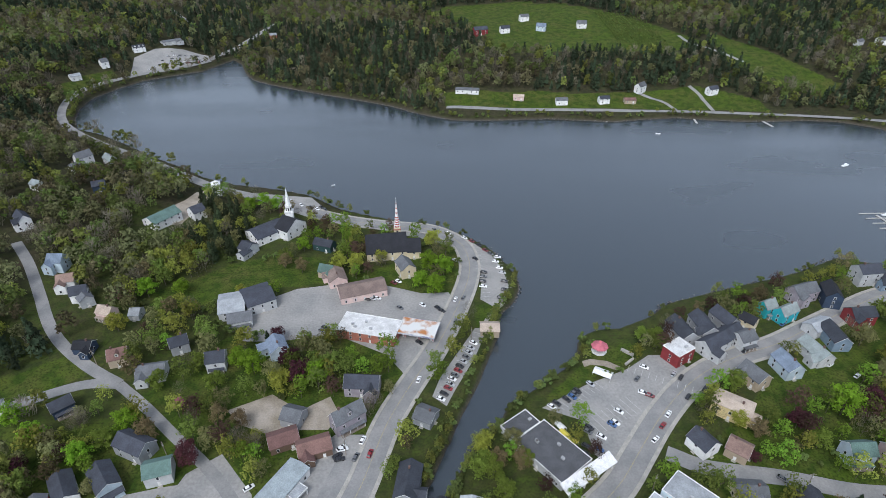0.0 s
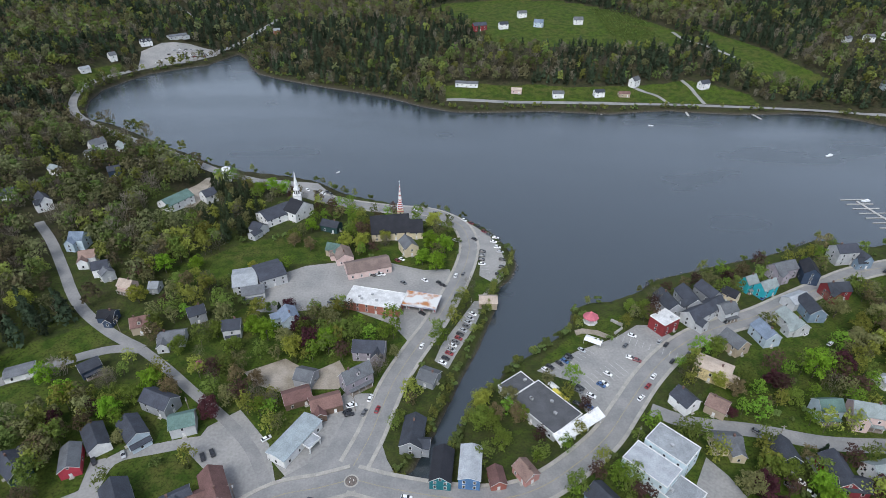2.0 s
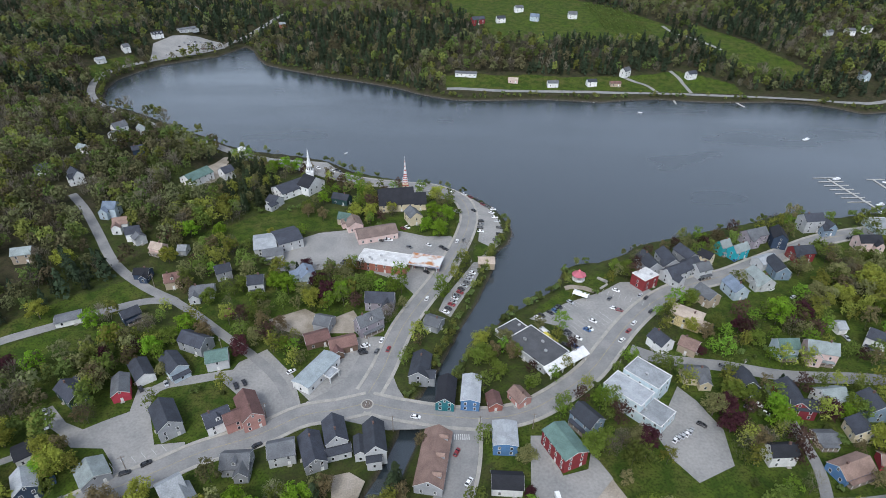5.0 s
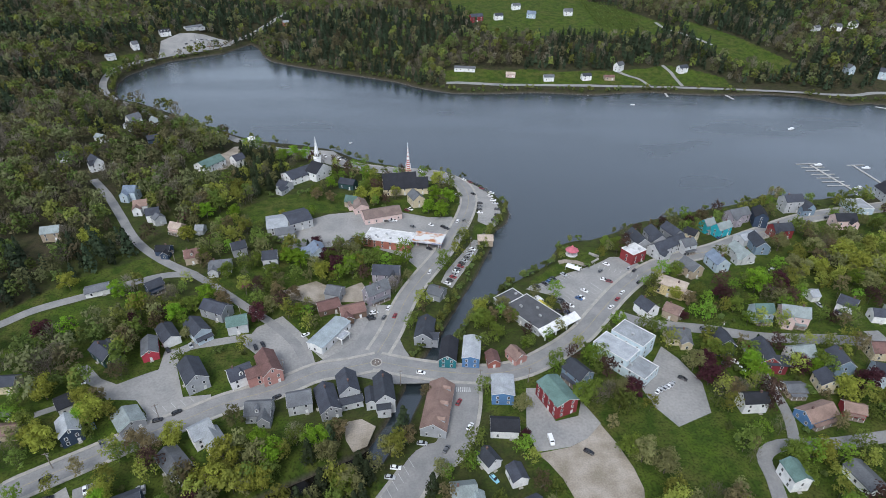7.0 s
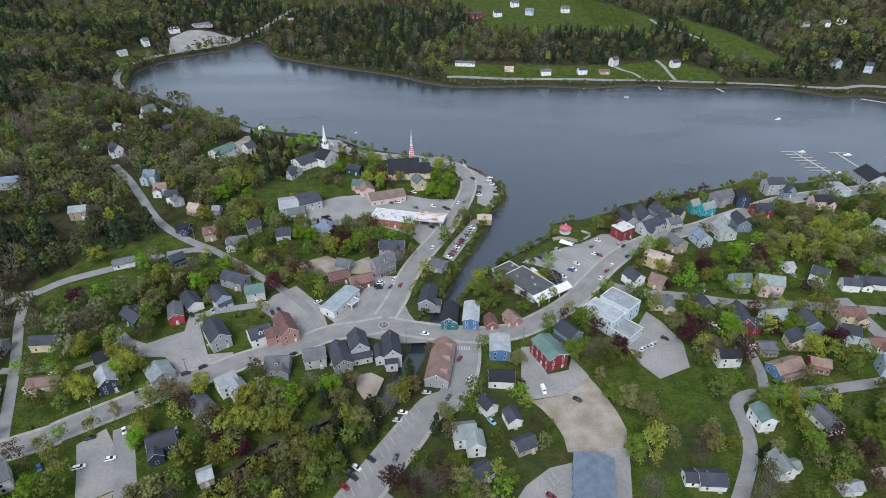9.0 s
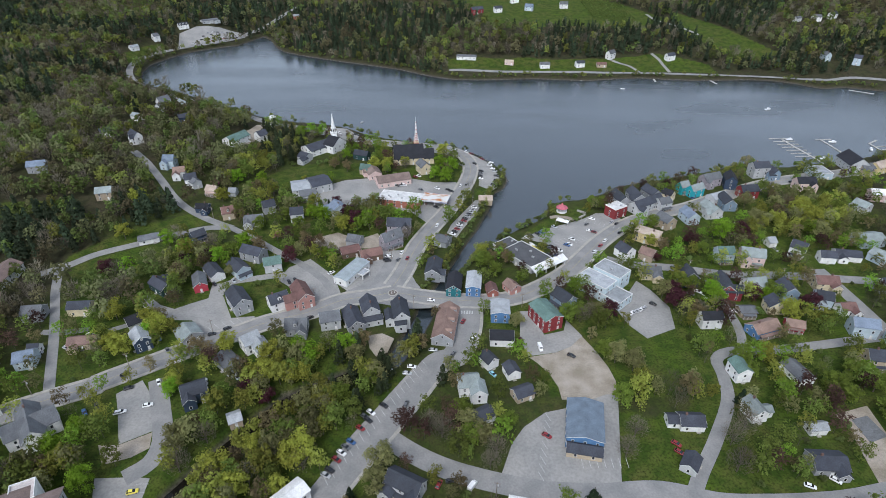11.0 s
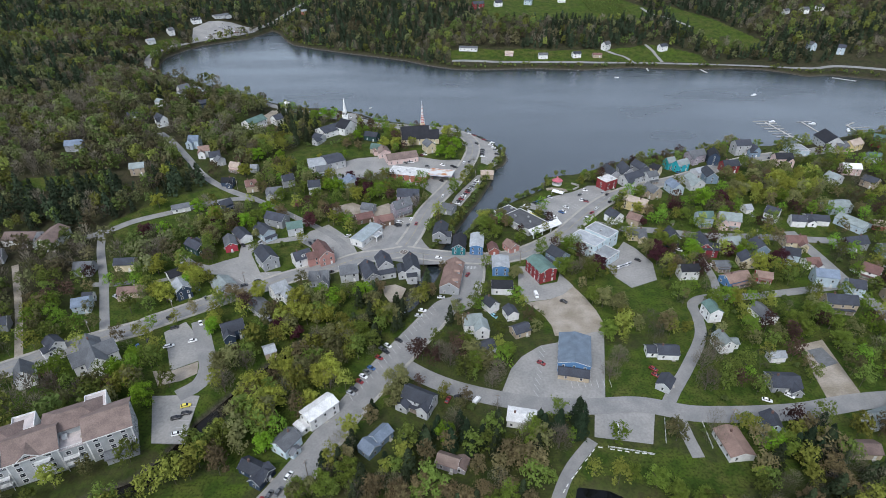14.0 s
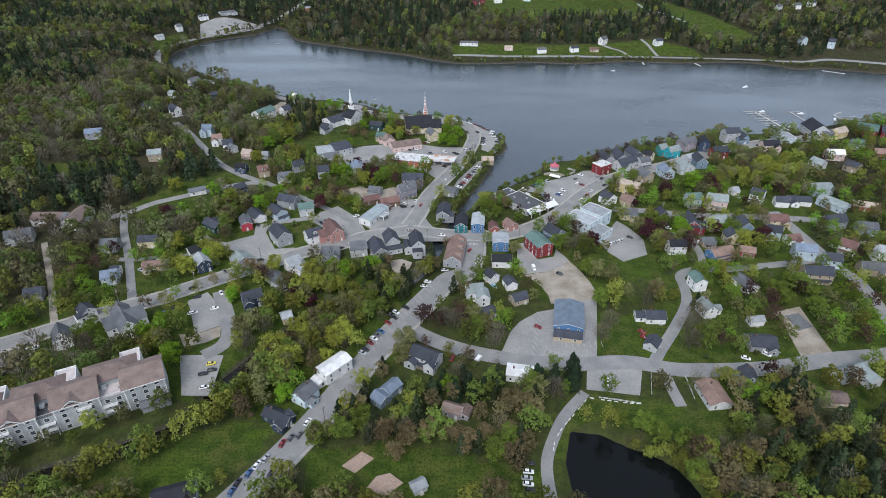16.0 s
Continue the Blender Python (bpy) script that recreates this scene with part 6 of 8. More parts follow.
def picket_fence(pts):
    """Low white fence of posts and rails."""
    ob = tagged(new("fence", None), "low white painted wooden garden fence", "fence", "garden fences")
    for (ax, ay), (bx, by) in zip(pts, pts[1:]):
        ln, a = math.hypot(bx - ax, by - ay), math.degrees(math.atan2(by - ay, bx - ax))
        m = pose(ax, ay, 0, 0, 0, a)
        for z in (0.4, 0.9):
            part("rail", mesh_of("rail", *box(0, -0.04, z, ln, 0.04, z + 0.14), TRIM), ob, m=m)
        for i in range(int(ln / 2.4) + 1):
            part("post", mesh_of("post", *box(-0.08, -0.08, -0.4, 0.08, 0.08, 1.15), TRIM), ob, m=m @ pose(i * 2.4, 0, 0))


def log_barrier(points, gap=3.0):
    """A row of short white logs laid end to end with gaps, at the edge of a yard."""
    ob = tagged(new("log_barrier", None), "row of short white painted logs along the grass", "barrier", "log barriers by the pond")
    me = mesh_of("log", *join(prism([(-0.16, -0.2), (0.16, -0.2), (0.2, 0.12), (0.1, 0.28), (-0.1, 0.28), (-0.2, 0.12)], -0.9, 0.9)), TRIM)
    for (ax, ay), (bx, by) in zip(points, points[1:]):
        ln, a = math.hypot(bx - ax, by - ay), math.degrees(math.atan2(by - ay, bx - ax))
        for i in range(max(1, int(ln / gap))):
            s = (i + 0.5) * gap / ln
            x, y = ax + (bx - ax) * s, ay + (by - ay) * s
            part("log", me, ob, m=pose(x, y, float(land(x, y)) + 0.1, 0, 0, a + 3 * math.sin(i * 2.3)))


def market_tent(x, y, turn, length, width, cover, label):
    ob = tagged(new("market_tent", None), label, "tent")
    ob.matrix_basis = pose(x, y, 0.12, 0, 0, turn)
    L, W = length / 2, width / 2
    part("cover", mesh_of("cover", *prism([(-W, 2.3), (0, 3.2), (W, 2.3), (W, 2.2), (0, 3.1), (-W, 2.2)], -L, L), cover), ob)
    for px in (-L + 0.1, L - 0.1):
        for py in (-W + 0.1, W - 0.1):
            part("leg", mesh_of("leg", *box(px - 0.05, py - 0.05, -0.3, px + 0.05, py + 0.05, 2.3), TRIM), ob)


def slab(name, label, pts, material, z=0.25):
    v = [(x, y, z) for x, y in pts] + [(x, y, -0.4) for x, y in pts]
    n = len(pts)
    f = [tuple(range(n))] + [(i, n + i, n + (i + 1) % n, (i + 1) % n) for i in range(n)]
    return tagged(new(name, mesh_of(name, v, f, material)), label, "slab", kind="structure")


picket_fence([(103.7, -22.8), (103.3, -29.2), (102.7, -36.8)])
log_barrier([(53.8, -35.0), (58.7, -36.2), (68.6, -38.2), (78.1, -39.3)])
log_barrier([(52.9, -35.9), (45.6, -44.4), (38.5, -52.3), (33.7, -59.4), (32.0, -66.1)])
picket_fence([(58.7, -35.4), (66.2, -36.9), (77.2, -39.4)])
picket_fence([(87.7, -20.4), (83.7, -34.1)])
picket_fence([(132.7, -26.7), (130.1, -36.3)])
market_tent(80.45, 202.8, -30.8542, 9, 5, SPIRE_WHITE, "white market tent beside the car park")
market_tent(55, 165.95, -54.9042, 5, 3, shade("yellow_cover", (0.62, 0.52, 0.06), (0.5, 0.44, 0.08), 1, 4, 0.7), "yellow garden centre awning beside supermarket")
market_tent(57.45, 162.35, -40.4261, 5, 3, shade("yellow_cover", (0.62, 0.52, 0.06)), "bright yellow garden centre awning with stacked goods")
market_tent(53.8, 170.25, -54.6375, 5, 3, SPIRE_WHITE, "white garden centre awning beside supermarket")
slab("concrete_slab", "dark grey concrete slab on a pale building plot", [(176.5, 23.5), (185.0, 25.5), (186.7, 14.1), (176.9, 10.7)], shade("dark_slab", (0.12, 0.125, 0.13), (0.15, 0.155, 0.16), 0.4, 2.0, 0.85))
slab("garden_path", "pale curved gravel path in the waterside garden", [(72.7, 213.1), (77.3, 214.7), (85.5, 213.1), (91, 209), (88.7, 206.6), (82.7, 209.8), (76.4, 210.6), (72.9, 209)], GRAVEL, 0.2)
slab("bench_wall", "long pale stone bench on the lawn", [(95.2, 222.3), (100.4, 218), (99.3, 216.3), (94.2, 221)], CONCRETE, 0.9)
slab("bench_wall_low", "pale stone bench on the lawn", [(93.6, 211), (99.1, 215.5), (99.3, 214.3), (94.1, 209.8)], CONCRETE, 0.9)
slab("tip_path", "pale footpath round the grassy point", [(38.4, 264.9), (33, 258.5), (27.2, 249.3), (22.8, 240.5), (24.3, 239.6), (28.9, 247.8), (34.7, 256.4), (39.5, 262.2)], CONCRETE, 0.2)
def bridge(x0, y0, x1, y1):
    """Concrete road bridge: parapets with posts, beams and piers under the deck."""
    ob = tagged(new("road_bridge", None), "pale concrete road bridge over the lake inlet", "bridge")
    ln, a = math.hypot(x1 - x0, y1 - y0), math.degrees(math.atan2(y1 - y0, x1 - x0))
    ob.matrix_basis = pose(x0, y0, 0.3, 0, 0, a)
    part("deck", mesh_of("deck", *box(0, -5.9, -1.3, ln, 5.9, -0.25), CONCRETE), ob)
    for s in (-5.7, 5.7):
        part("parapet", mesh_of("parapet", *box(0, s - 0.2, -0.25, ln, s + 0.2, 0.95), CONCRETE), ob)
        for i in range(7):
            part("parapet_post", mesh_of("parapet_post", *box(ln * i / 6 - 0.35, s - 0.3, -0.25, ln * i / 6 + 0.35, s + 0.3, 1.15), CONCRETE), ob)
    for i in (1, 2, 3):
        part("pier", mesh_of("pier", *box(ln * i / 4 - 0.7, -4.6, -8, ln * i / 4 + 0.7, 4.6, -1.3), CONCRETE), ob)


def vine_rows():
    """Low rows of vines on the far field."""
    rng = np.random.default_rng(8)
    tris = []
    for row in range(13):
        for s in np.arange(0, 1, 0.012):
            x = 224 + 62 * row / 12 + 16 * (1 - s) * 0.6 + rng.normal(0, 0.4)
            y = 772 + 110 * s - 36 * row / 12 * (1 - s)
            z = float(land(x, y))
            for _ in range(3):
                c = np.array([x, y, z + rng.uniform(0.3, 1.6)]) + np.append(rng.normal(0, 0.6, 2), 0)
                tris.append(c + rng.normal(0, 0.75, (3, 3)))
    tagged(new("vine_rows", soup("vine_rows", np.array(tris), MATS["far_oak"], rng.random(len(tris)))), "rows of low green vines on the far field", "vines", kind="stuff")


steeple_red(-27.4, 323.9, 5)
steeple_white(-103.2, 345.8, 10)
white_tower(-172.2, 398.3, 20)
gazebo(82.9, 220.8)
fuel_canopy(-10.5, 233.4, -14, 20.4, 13.0)
roundabout(-35.6, 120.3)
entrance_canopy(-55.2, 137.6, 57, 6.8, 6.4)
apartments()
canopy_front()
SAND = shade("playground_sand", (0.36, 0.26, 0.20), (0.30, 0.23, 0.18), 0.3, 2, 0.95)
pad("play_pad", "square pinkish gravel playground pad on grass", [(-56, -70.8), (-50.1, -74.3), (-43, -67.3), (-48.5, -63.8)], SAND)
pad("play_pad_wide", "wide pinkish gravel playground pad on grass", [(-44.6, -81.1), (-37.4, -85.1), (-30.3, -79), (-35.9, -74.5), (-41.2, -75.8)], SAND)
dock("grey floating marina dock with finger floats", [(335.2, 319.2), (327.8, 373.7)], 2.0, [(327.2 + 0.13 * i, 376.4 - 7.4 * i, 2, 22 - 0.5 * i) for i in range(7)])
dock("grey floating dock beside the grassy wharf", [(367.1, 323.2), (365.8, 373.7)], 2.0, [(368.4, 373.7, 3, 16)])
dock("long grey dock with fingers at far marina", [(407, 332.5), (407, 363.1), (419, 371.1)], 1.8, [(417.6, 340.5 + 8 * i, 4, 17) for i in range(3)])
dock("narrow pale dock at the far lake shore", [(178.9, 598.5), (175.8, 577.2)], 2.2)
dock("narrow pale dock at the far lake shore", [(272, 593.2), (269.3, 573.2)], 2.2)
dock("pale dock with ramp at the far lake shore", [(340.5, 585.2), (343.8, 563.9)], 2.6)
dock("pale dock at the far lake shore", [(494.8, 537.3), (516, 521.4)], 2.6)
boat(359.5, 464.8, 20, 8)
boat(218.7, 542.8, -20, 5, False)
boat(-87.1, 424.4, 30, 3.2, False)
boat(335.2, 373.7, 5, 7)
boat(373.7, 367.1, -10, 7)
boat(341.8, 327.2, 8, 7)
boat(399, 348.5, 70, 7)
for px, py, pt in ((-162, 59.2, 20), (-22.6, 105.1, 0), (38.8, 106.4, 10), (15.3, 105.1, 0), (-7.3, 47.7, 30), (17.3, 228.2, 80), (5.3, 194.2, 60), (-129, 84.5, 25), (-79.8, 112.4, 20), (-38.6, 156.9, 70), (85.1, 139.7, 50), (129, 188.9, 40), (146.3, 140.3, 0), (199.5, 131, 0), (13.3, -14, -15), (-66.5, -47.9, 60), (-199.5, 41.2, 25), (115.7, -23.3, 0), (-170.2, 210.1, 45), (-113.1, 155.6, 130)):
    utility_pole(px, py, pt)
bays("bay_lines", 54.5, 184.9, 75.8, 198.2, 9, 5, -80)
bays("bay_lines", 66.5, 170.2, 90.4, 184.9, 9, 5, 90)
bays("bay_lines", 66.5, 170.2, 90.4, 184.9, 9, 5, -90)
bays("bay_lines", 95.8, 210.1, 122.4, 195.5, 9, 5, -90)
bays("bay_lines", 22.6, 311.2, 25.9, 267.3, 12, 5, 90)
bays("bay_lines", 39.9, 308.6, 43.9, 276.6, 9, -4.5, 90)
bays("bay_lines", 22.6, 234.1, 4, 190.2, 12, -4.8, 90)
bays("bay_lines", -14.6, 58.5, -53.2, -8, 19, -5.2, 60)
bays("bay_lines", 33.2, -6.7, 41.2, 23.9, 8, 4.6, 35)
bays("bay_lines", 50.5, 4, 69.2, 4, 6, -5, 90)
bays("bay_lines", -124.4, -26.6, -124.8, -6.7, 5, 5, 90)
bays("bay_lines", -134.3, 85.1, -117, 94.4, 5, 5, 110)
crossing(-50.5, 116.8, 100, 7)
crossing(92.4, 166.9, 52, 8)
crossing(18, 112.5, 0, 7)
crossing(7.3, 101.7, 90, 8)
shore_rocks()
bridge(-318, 849, -280, 914)

# ---- trees ----
LEAF = {
    "maple": (0.165, 0.285, 0.022), "budding": (0.262, 0.282, 0.046), "oak": (0.142, 0.192, 0.032), "conifer": (0.028, 0.047, 0.024), "maroon": (0.072, 0.026, 0.033),
    "russet": (0.180, 0.140, 0.072), "bare": (0.185, 0.160, 0.122), "blossom": (0.42, 0.14, 0.22), "shrub": (0.120, 0.165, 0.045), "olive": (0.200, 0.200, 0.080),
}
LEAF_WORDS = {
    "maple": "bright green spring maple tree with round crown", "budding": "yellow-green budding deciduous tree", "oak": "mid-green leafy deciduous tree", "conifer": "dark green tall spruce tree", "maroon": "dark maroon-leaved maple tree",
    "russet": "russet-brown budding tree with thin crown", "bare": "bare grey-brown tree with fine twigs", "blossom": "pink flowering ornamental tree", "shrub": "low green garden shrub", "olive": "olive-brown tree just coming into leaf",
}
for key, col in LEAF.items():
    shade("leaf_" + key, col, tuple(c * 0.72 for c in col), 0.35, 2.5, 0.85, bump=0, vary=0.12, per_object=0.24, per_island=0.15, spec=0.1)
    soft_col = tuple(0.72 * c + 0.28 * q for c, q in zip(col, (0.088, 0.095, 0.044)))
    shade("woods_" + key, soft_col, tuple(c * 0.8 for c in soft_col), 0.03, 0.6, 0.9, bump=0, vary=0.12, per_island=0.10, tint=True, spec=0.08)
    # distant woods: the haze of the air is put into the leaf colour
    keep_own = 0.9 if key == "bare" else 0.55
    hazed = tuple(keep_own * c + (1 - keep_own) * q for c, q in zip(col, (0.066, 0.082, 0.050)))
    shade("far_" + key, hazed, tuple(c * 0.85 for c in hazed), 0.02, 0.4, 0.9, bump=0, vary=0.10, per_island=0.06, tint=True, spec=0.05)
for key in LEAF:
    for first in ("leaf_", "woods_", "far_"):
        nodes, links = MATS[first + key].node_tree.nodes, MATS[first + key].node_tree.links
        thin, both = nodes.new("ShaderNodeBsdfTranslucent"), nodes.new("ShaderNodeMixShader")
        both.inputs["Fac"].default_value = 0.3
        colour = nodes["Principled BSDF"].inputs["Base Color"].links[0].from_socket
        links.new(colour, thin.inputs["Color"])
        links.new(nodes["Principled BSDF"].outputs["BSDF"], both.inputs[1])
        links.new(thin.outputs["BSDF"], both.inputs[2])
        links.new(both.outputs["Shader"], nodes["Material Output"].inputs["Surface"])
BARK = shade("bark", (0.12, 0.10, 0.08), (0.07, 0.06, 0.05), 2, 12, 0.95)


def leaf_cloud(rng, kind, height, spread, count, size):
    """Triangles (n, 3, 3) of a crown; the trunk's foot at the origin."""
    if kind == "conifer":
        k = 0.12 + 0.88 * rng.random(count) ** 0.7
        z = height * (1 - 0.9 * k)
        tier = 0.75 + 0.25 * np.sin(z * 2.2)
        r = spread * k * tier * rng.uniform(0.55, 1.05, count)
        a = rng.uniform(0, 2 * np.pi, count)
        centre = np.stack([r * np.cos(a), r * np.sin(a), z - 0.15 * r], -1)
        out = np.stack([np.cos(a), np.sin(a), np.full(count, 0.5)], -1)
    elif kind == "bare":
        a, k = rng.uniform(0, 2 * np.pi, count), rng.uniform(0.25, 1, count)
        r = spread * rng.random(count) ** 0.6 * np.sin(np.pi * np.clip(k * 0.9, 0, 1)) ** 0.7
        centre = np.stack([r * np.cos(a), r * np.sin(a), height * k], -1)
        way = np.stack([np.cos(a) * 0.7, np.sin(a) * 0.7, rng.uniform(0.5, 1.5, count)], -1) + rng.normal(0, 0.25, (count, 3))
        way /= np.linalg.norm(way, axis=1)[:, None]
        side = np.cross(way, rng.normal(size=(count, 3)))
        side /= np.linalg.norm(side, axis=1)[:, None] + 1e-9
        ln = size * rng.uniform(1.2, 2.4, count)[:, None]
        wd = size * (0.055 if count > 300 else 0.12) * rng.uniform(0.6, 1.4, count)[:, None]
        return np.stack([centre - way * ln / 2 - side * wd, centre - way * ln / 2 + side * wd, centre + way * ln / 2], 1)
    else:
        n_blob = 15 if kind != "shrub" else 5
        low = 0.26 if kind != "shrub" else 0.25
        ba = np.arange(n_blob) * 2.4 + rng.uniform(-0.5, 0.5, n_blob)
        bz = height * (low + 0.06 + (0.92 - low - 0.06) * (np.arange(n_blob) + rng.random(n_blob)) / n_blob)
        belly = np.sqrt(np.clip(1 - ((bz / height - 0.5) / 0.5) ** 2, 0.06, 1))
        br = spread * belly * rng.uniform(0.25, 0.78, n_blob)
        rad = spread * rng.uniform(0.26, 0.46, n_blob)
        which = rng.integers(0, n_blob, count)
        d = rng.normal(size=(count, 3))
        d /= np.linalg.norm(d, axis=1)[:, None]
        d[:, 2] = np.where(d[:, 2] < -0.3, -d[:, 2], d[:, 2])
        shell = rng.uniform(0.45, 1.08, count)[:, None]
        centre = np.stack([br * np.cos(ba), br * np.sin(ba), bz], -1)[which] + d * rad[which][:, None] * shell * np.array([1, 1, 0.85])
        centre[:, 2] = np.clip(centre[:, 2], height * low * 0.6, height * 1.05)
        out = d
    nrm = out + np.array([0, 0, 0.25]) + rng.normal(0, 0.45, (count, 3))
    nrm /= np.linalg.norm(nrm, axis=1)[:, None]
    s1 = np.cross(nrm, rng.normal(size=(count, 3)))
    s1 /= np.linalg.norm(s1, axis=1)[:, None] + 1e-9
    s2 = np.cross(nrm, s1)
    sz = (size * rng.uniform(0.6, 1.4, count))[:, None]
    ang = [0.0, 2.1, 4.2]
    return np.stack([centre + sz * (s1 * math.cos(q) + s2 * math.sin(q)) for q in ang], 1)


def branch(verts, faces, a, b, r0, r1, sides=6):
    a, b = Vector(a), Vector(b)
    d = (b - a).normalized()
    u = d.orthogonal().normalized()
    w = d.cross(u)
    k = len(verts)
    for p, r in ((a, r0), (b, r1)):
        for i in range(sides):
            q = 2 * math.pi * i / sides
            verts.append(p + (u * math.cos(q) + w * math.sin(q)) * r)
    for i in range(sides):
        j = (i + 1) % sides
        faces.append((k + i, k + j, k + sides + j, k + sides + i))


TREE_PROTO = {}
TREES = []


def tree(kind, x, y, height, turn=0.0, variant=0, stretch=1.0):
    """A tree with a tapered trunk, limbs and a crown of small leaf sprays; the first of a kind is built, later ones are copied."""
    key = (kind, variant)
    for hx, hy, house_turn, ln, wd in HOUSES:
        c, sn = math.cos(radians(house_turn)), math.sin(radians(house_turn))
        u, v = (x - hx) * c + (y - hy) * sn, -(x - hx) * sn + (y - hy) * c
        if abs(u) < ln / 2 + 0.6 and abs(v) < wd / 2 + 0.6:
            return None
    if any(float(seg_dist(x, y, pts, False)) < wd / 2 + 0.8 for pts, wd in ROAD_LINES):
        return None
    if any(bool(inside(x, y, pts)) and float(seg_dist(x, y, pts)) > 1.6 for pts in LOTS):
        return None
    z = float(ground_z(x, y)) - 0.1
    TREES.append((x, y))
    base_h = {"conifer": 12.0, "shrub": 2.4}.get(kind, 9.0)
    s = 1.12 * height / base_h
    place = pose(x, y, z, 0, 0, turn) @ Matrix.Diagonal((s * stretch, s * stretch, s, 1))
    if key in TREE_PROTO:
        ob = copy_thing(TREE_PROTO[key], Matrix.Identity(4))
        ob.matrix_basis = place
        return ob
    rng = np.random.default_rng(abs(hash_of(kind)) + variant)
    spread = {"conifer": 3.6, "shrub": 1.9, "bare": 4.3, "russet": 4.3}.get(kind, 4.9)
    count = {"conifer": 1500, "shrub": 260, "bare": 800, "russet": 1500, "olive": 1500}.get(kind, 1750)
    size = {"conifer": 0.34, "shrub": 0.22, "bare": 0.75, "russet": 0.26, "olive": 0.30}.get(kind, 0.32)
    ob = tagged(new("shrub" if kind == "shrub" else "tree", None), LEAF_WORDS[kind], "shrub" if kind == "shrub" else "tree", "trees of the town")
    verts, faces = [], []
    top = base_h * (0.95 if kind == "conifer" else 0.62)
    branch(verts, faces, (0, 0, -0.3), (0.05, 0.03, top), 0.022 * base_h, 0.007 * base_h)
    if kind != "conifer":
        for i in range(7 if kind != "bare" else 11):
            a = rng.uniform(0, 6.28)
            z0 = base_h * rng.uniform(0.2, 0.5)
            r = spread * rng.uniform(0.45, 0.8)
            branch(verts, faces, (0, 0, z0), (r * math.cos(a), r * math.sin(a), z0 + base_h * rng.uniform(0.2, 0.4)), 0.010 * base_h, 0.003 * base_h, 5)
    part("trunk", mesh_of("trunk", verts, faces, BARK), ob)
    part("crown", soup("crown", leaf_cloud(rng, kind, base_h, spread, count, size), MATS["leaf_" + kind]), ob)
    ob.matrix_basis = place
    TREE_PROTO[key] = ob
    return ob


def hash_of(word):
    return sum((i + 1) * ord(c) for i, c in enumerate(word))


def blocked(px, py, margin=1.5, trees=False):
    """Which points lie on a road, a yard, a building, the water or (if asked) a lawn."""
    bad = shore_distance(px, py) < margin + 1.5
    bad |= seg_dist(px, py, CREEK, False) < np.where(py > 46, 6.0, 7.5)
    pond = inside(px, py, POND) | (seg_dist(px, py, POND) < 3)
    bad |= pond
    for pts, w in ROAD_LINES:
        bad |= seg_dist(px, py, pts, False) < w / 2 + margin + 1.2
    for pts in LOTS:
        bad |= inside(px, py, pts) | (seg_dist(px, py, pts) < margin)
    for hx, hy, turn, ln, wd in HOUSES:
        if hy > 190:
            bad |= ((px - hx) / 10.5) ** 2 + ((py - hy + 12) / 16) ** 2 < 1
        else:
            bad |= ((px - hx) / 9.5) ** 2 + ((py - hy + 9) / 12) ** 2 < (0.3 if hx > 106 or hx < -190 else 0.6)
        c, s = math.cos(radians(turn)), math.sin(radians(turn))
        u, v = (px - hx) * c + (py - hy) * s, -(px - hx) * s + (py - hy) * c
        bad |= (np.abs(u) < ln / 2 + margin + 0.8) & (np.abs(v) < wd / 2 + margin + 0.8)
    return bad


TRUNKS = []


def plant_trunks():
    """Tapered stems under the crowns of the nearer woods, three-sided, each with two limbs."""
    rng = np.random.default_rng(41)
    feet = np.concatenate(TRUNKS)
    tris = []
    for a0 in range(3):
        q0, q1 = 2.094 * a0, 2.094 * (a0 + 1)
        r = 0.02 * feet[:, 3]
        foot0 = feet[:, :3] + np.stack([r * math.cos(q0), r * math.sin(q0), -0.3 + 0 * r], -1)
        foot1 = feet[:, :3] + np.stack([r * math.cos(q1), r * math.sin(q1), -0.3 + 0 * r], -1)
        top = feet[:, :3] + np.stack([0 * r, 0 * r, feet[:, 3]], -1)
        tris.append(np.stack([foot0, foot1, top], 1))
    for _ in range(3):
        a = rng.uniform(0, 6.28, len(feet))
        h0, ln = feet[:, 3] * rng.uniform(0.35, 0.6, len(feet)), feet[:, 3] * rng.uniform(0.4, 0.65, len(feet))
        root = feet[:, :3] + np.stack([0 * a, 0 * a, h0], -1)
        tip = root + np.stack([0.6 * ln * np.cos(a), 0.6 * ln * np.sin(a), 0.8 * ln], -1)
        tris.append(np.stack([root + (0.08, -0.06, 0), root + (-0.08, 0.06, 0.2), tip], 1))
    tagged(new("woods_stems", soup("woods_stems", np.concatenate(tris), BARK)), "grey-brown stems and limbs of the nearer woods", "woods", kind="stuff")


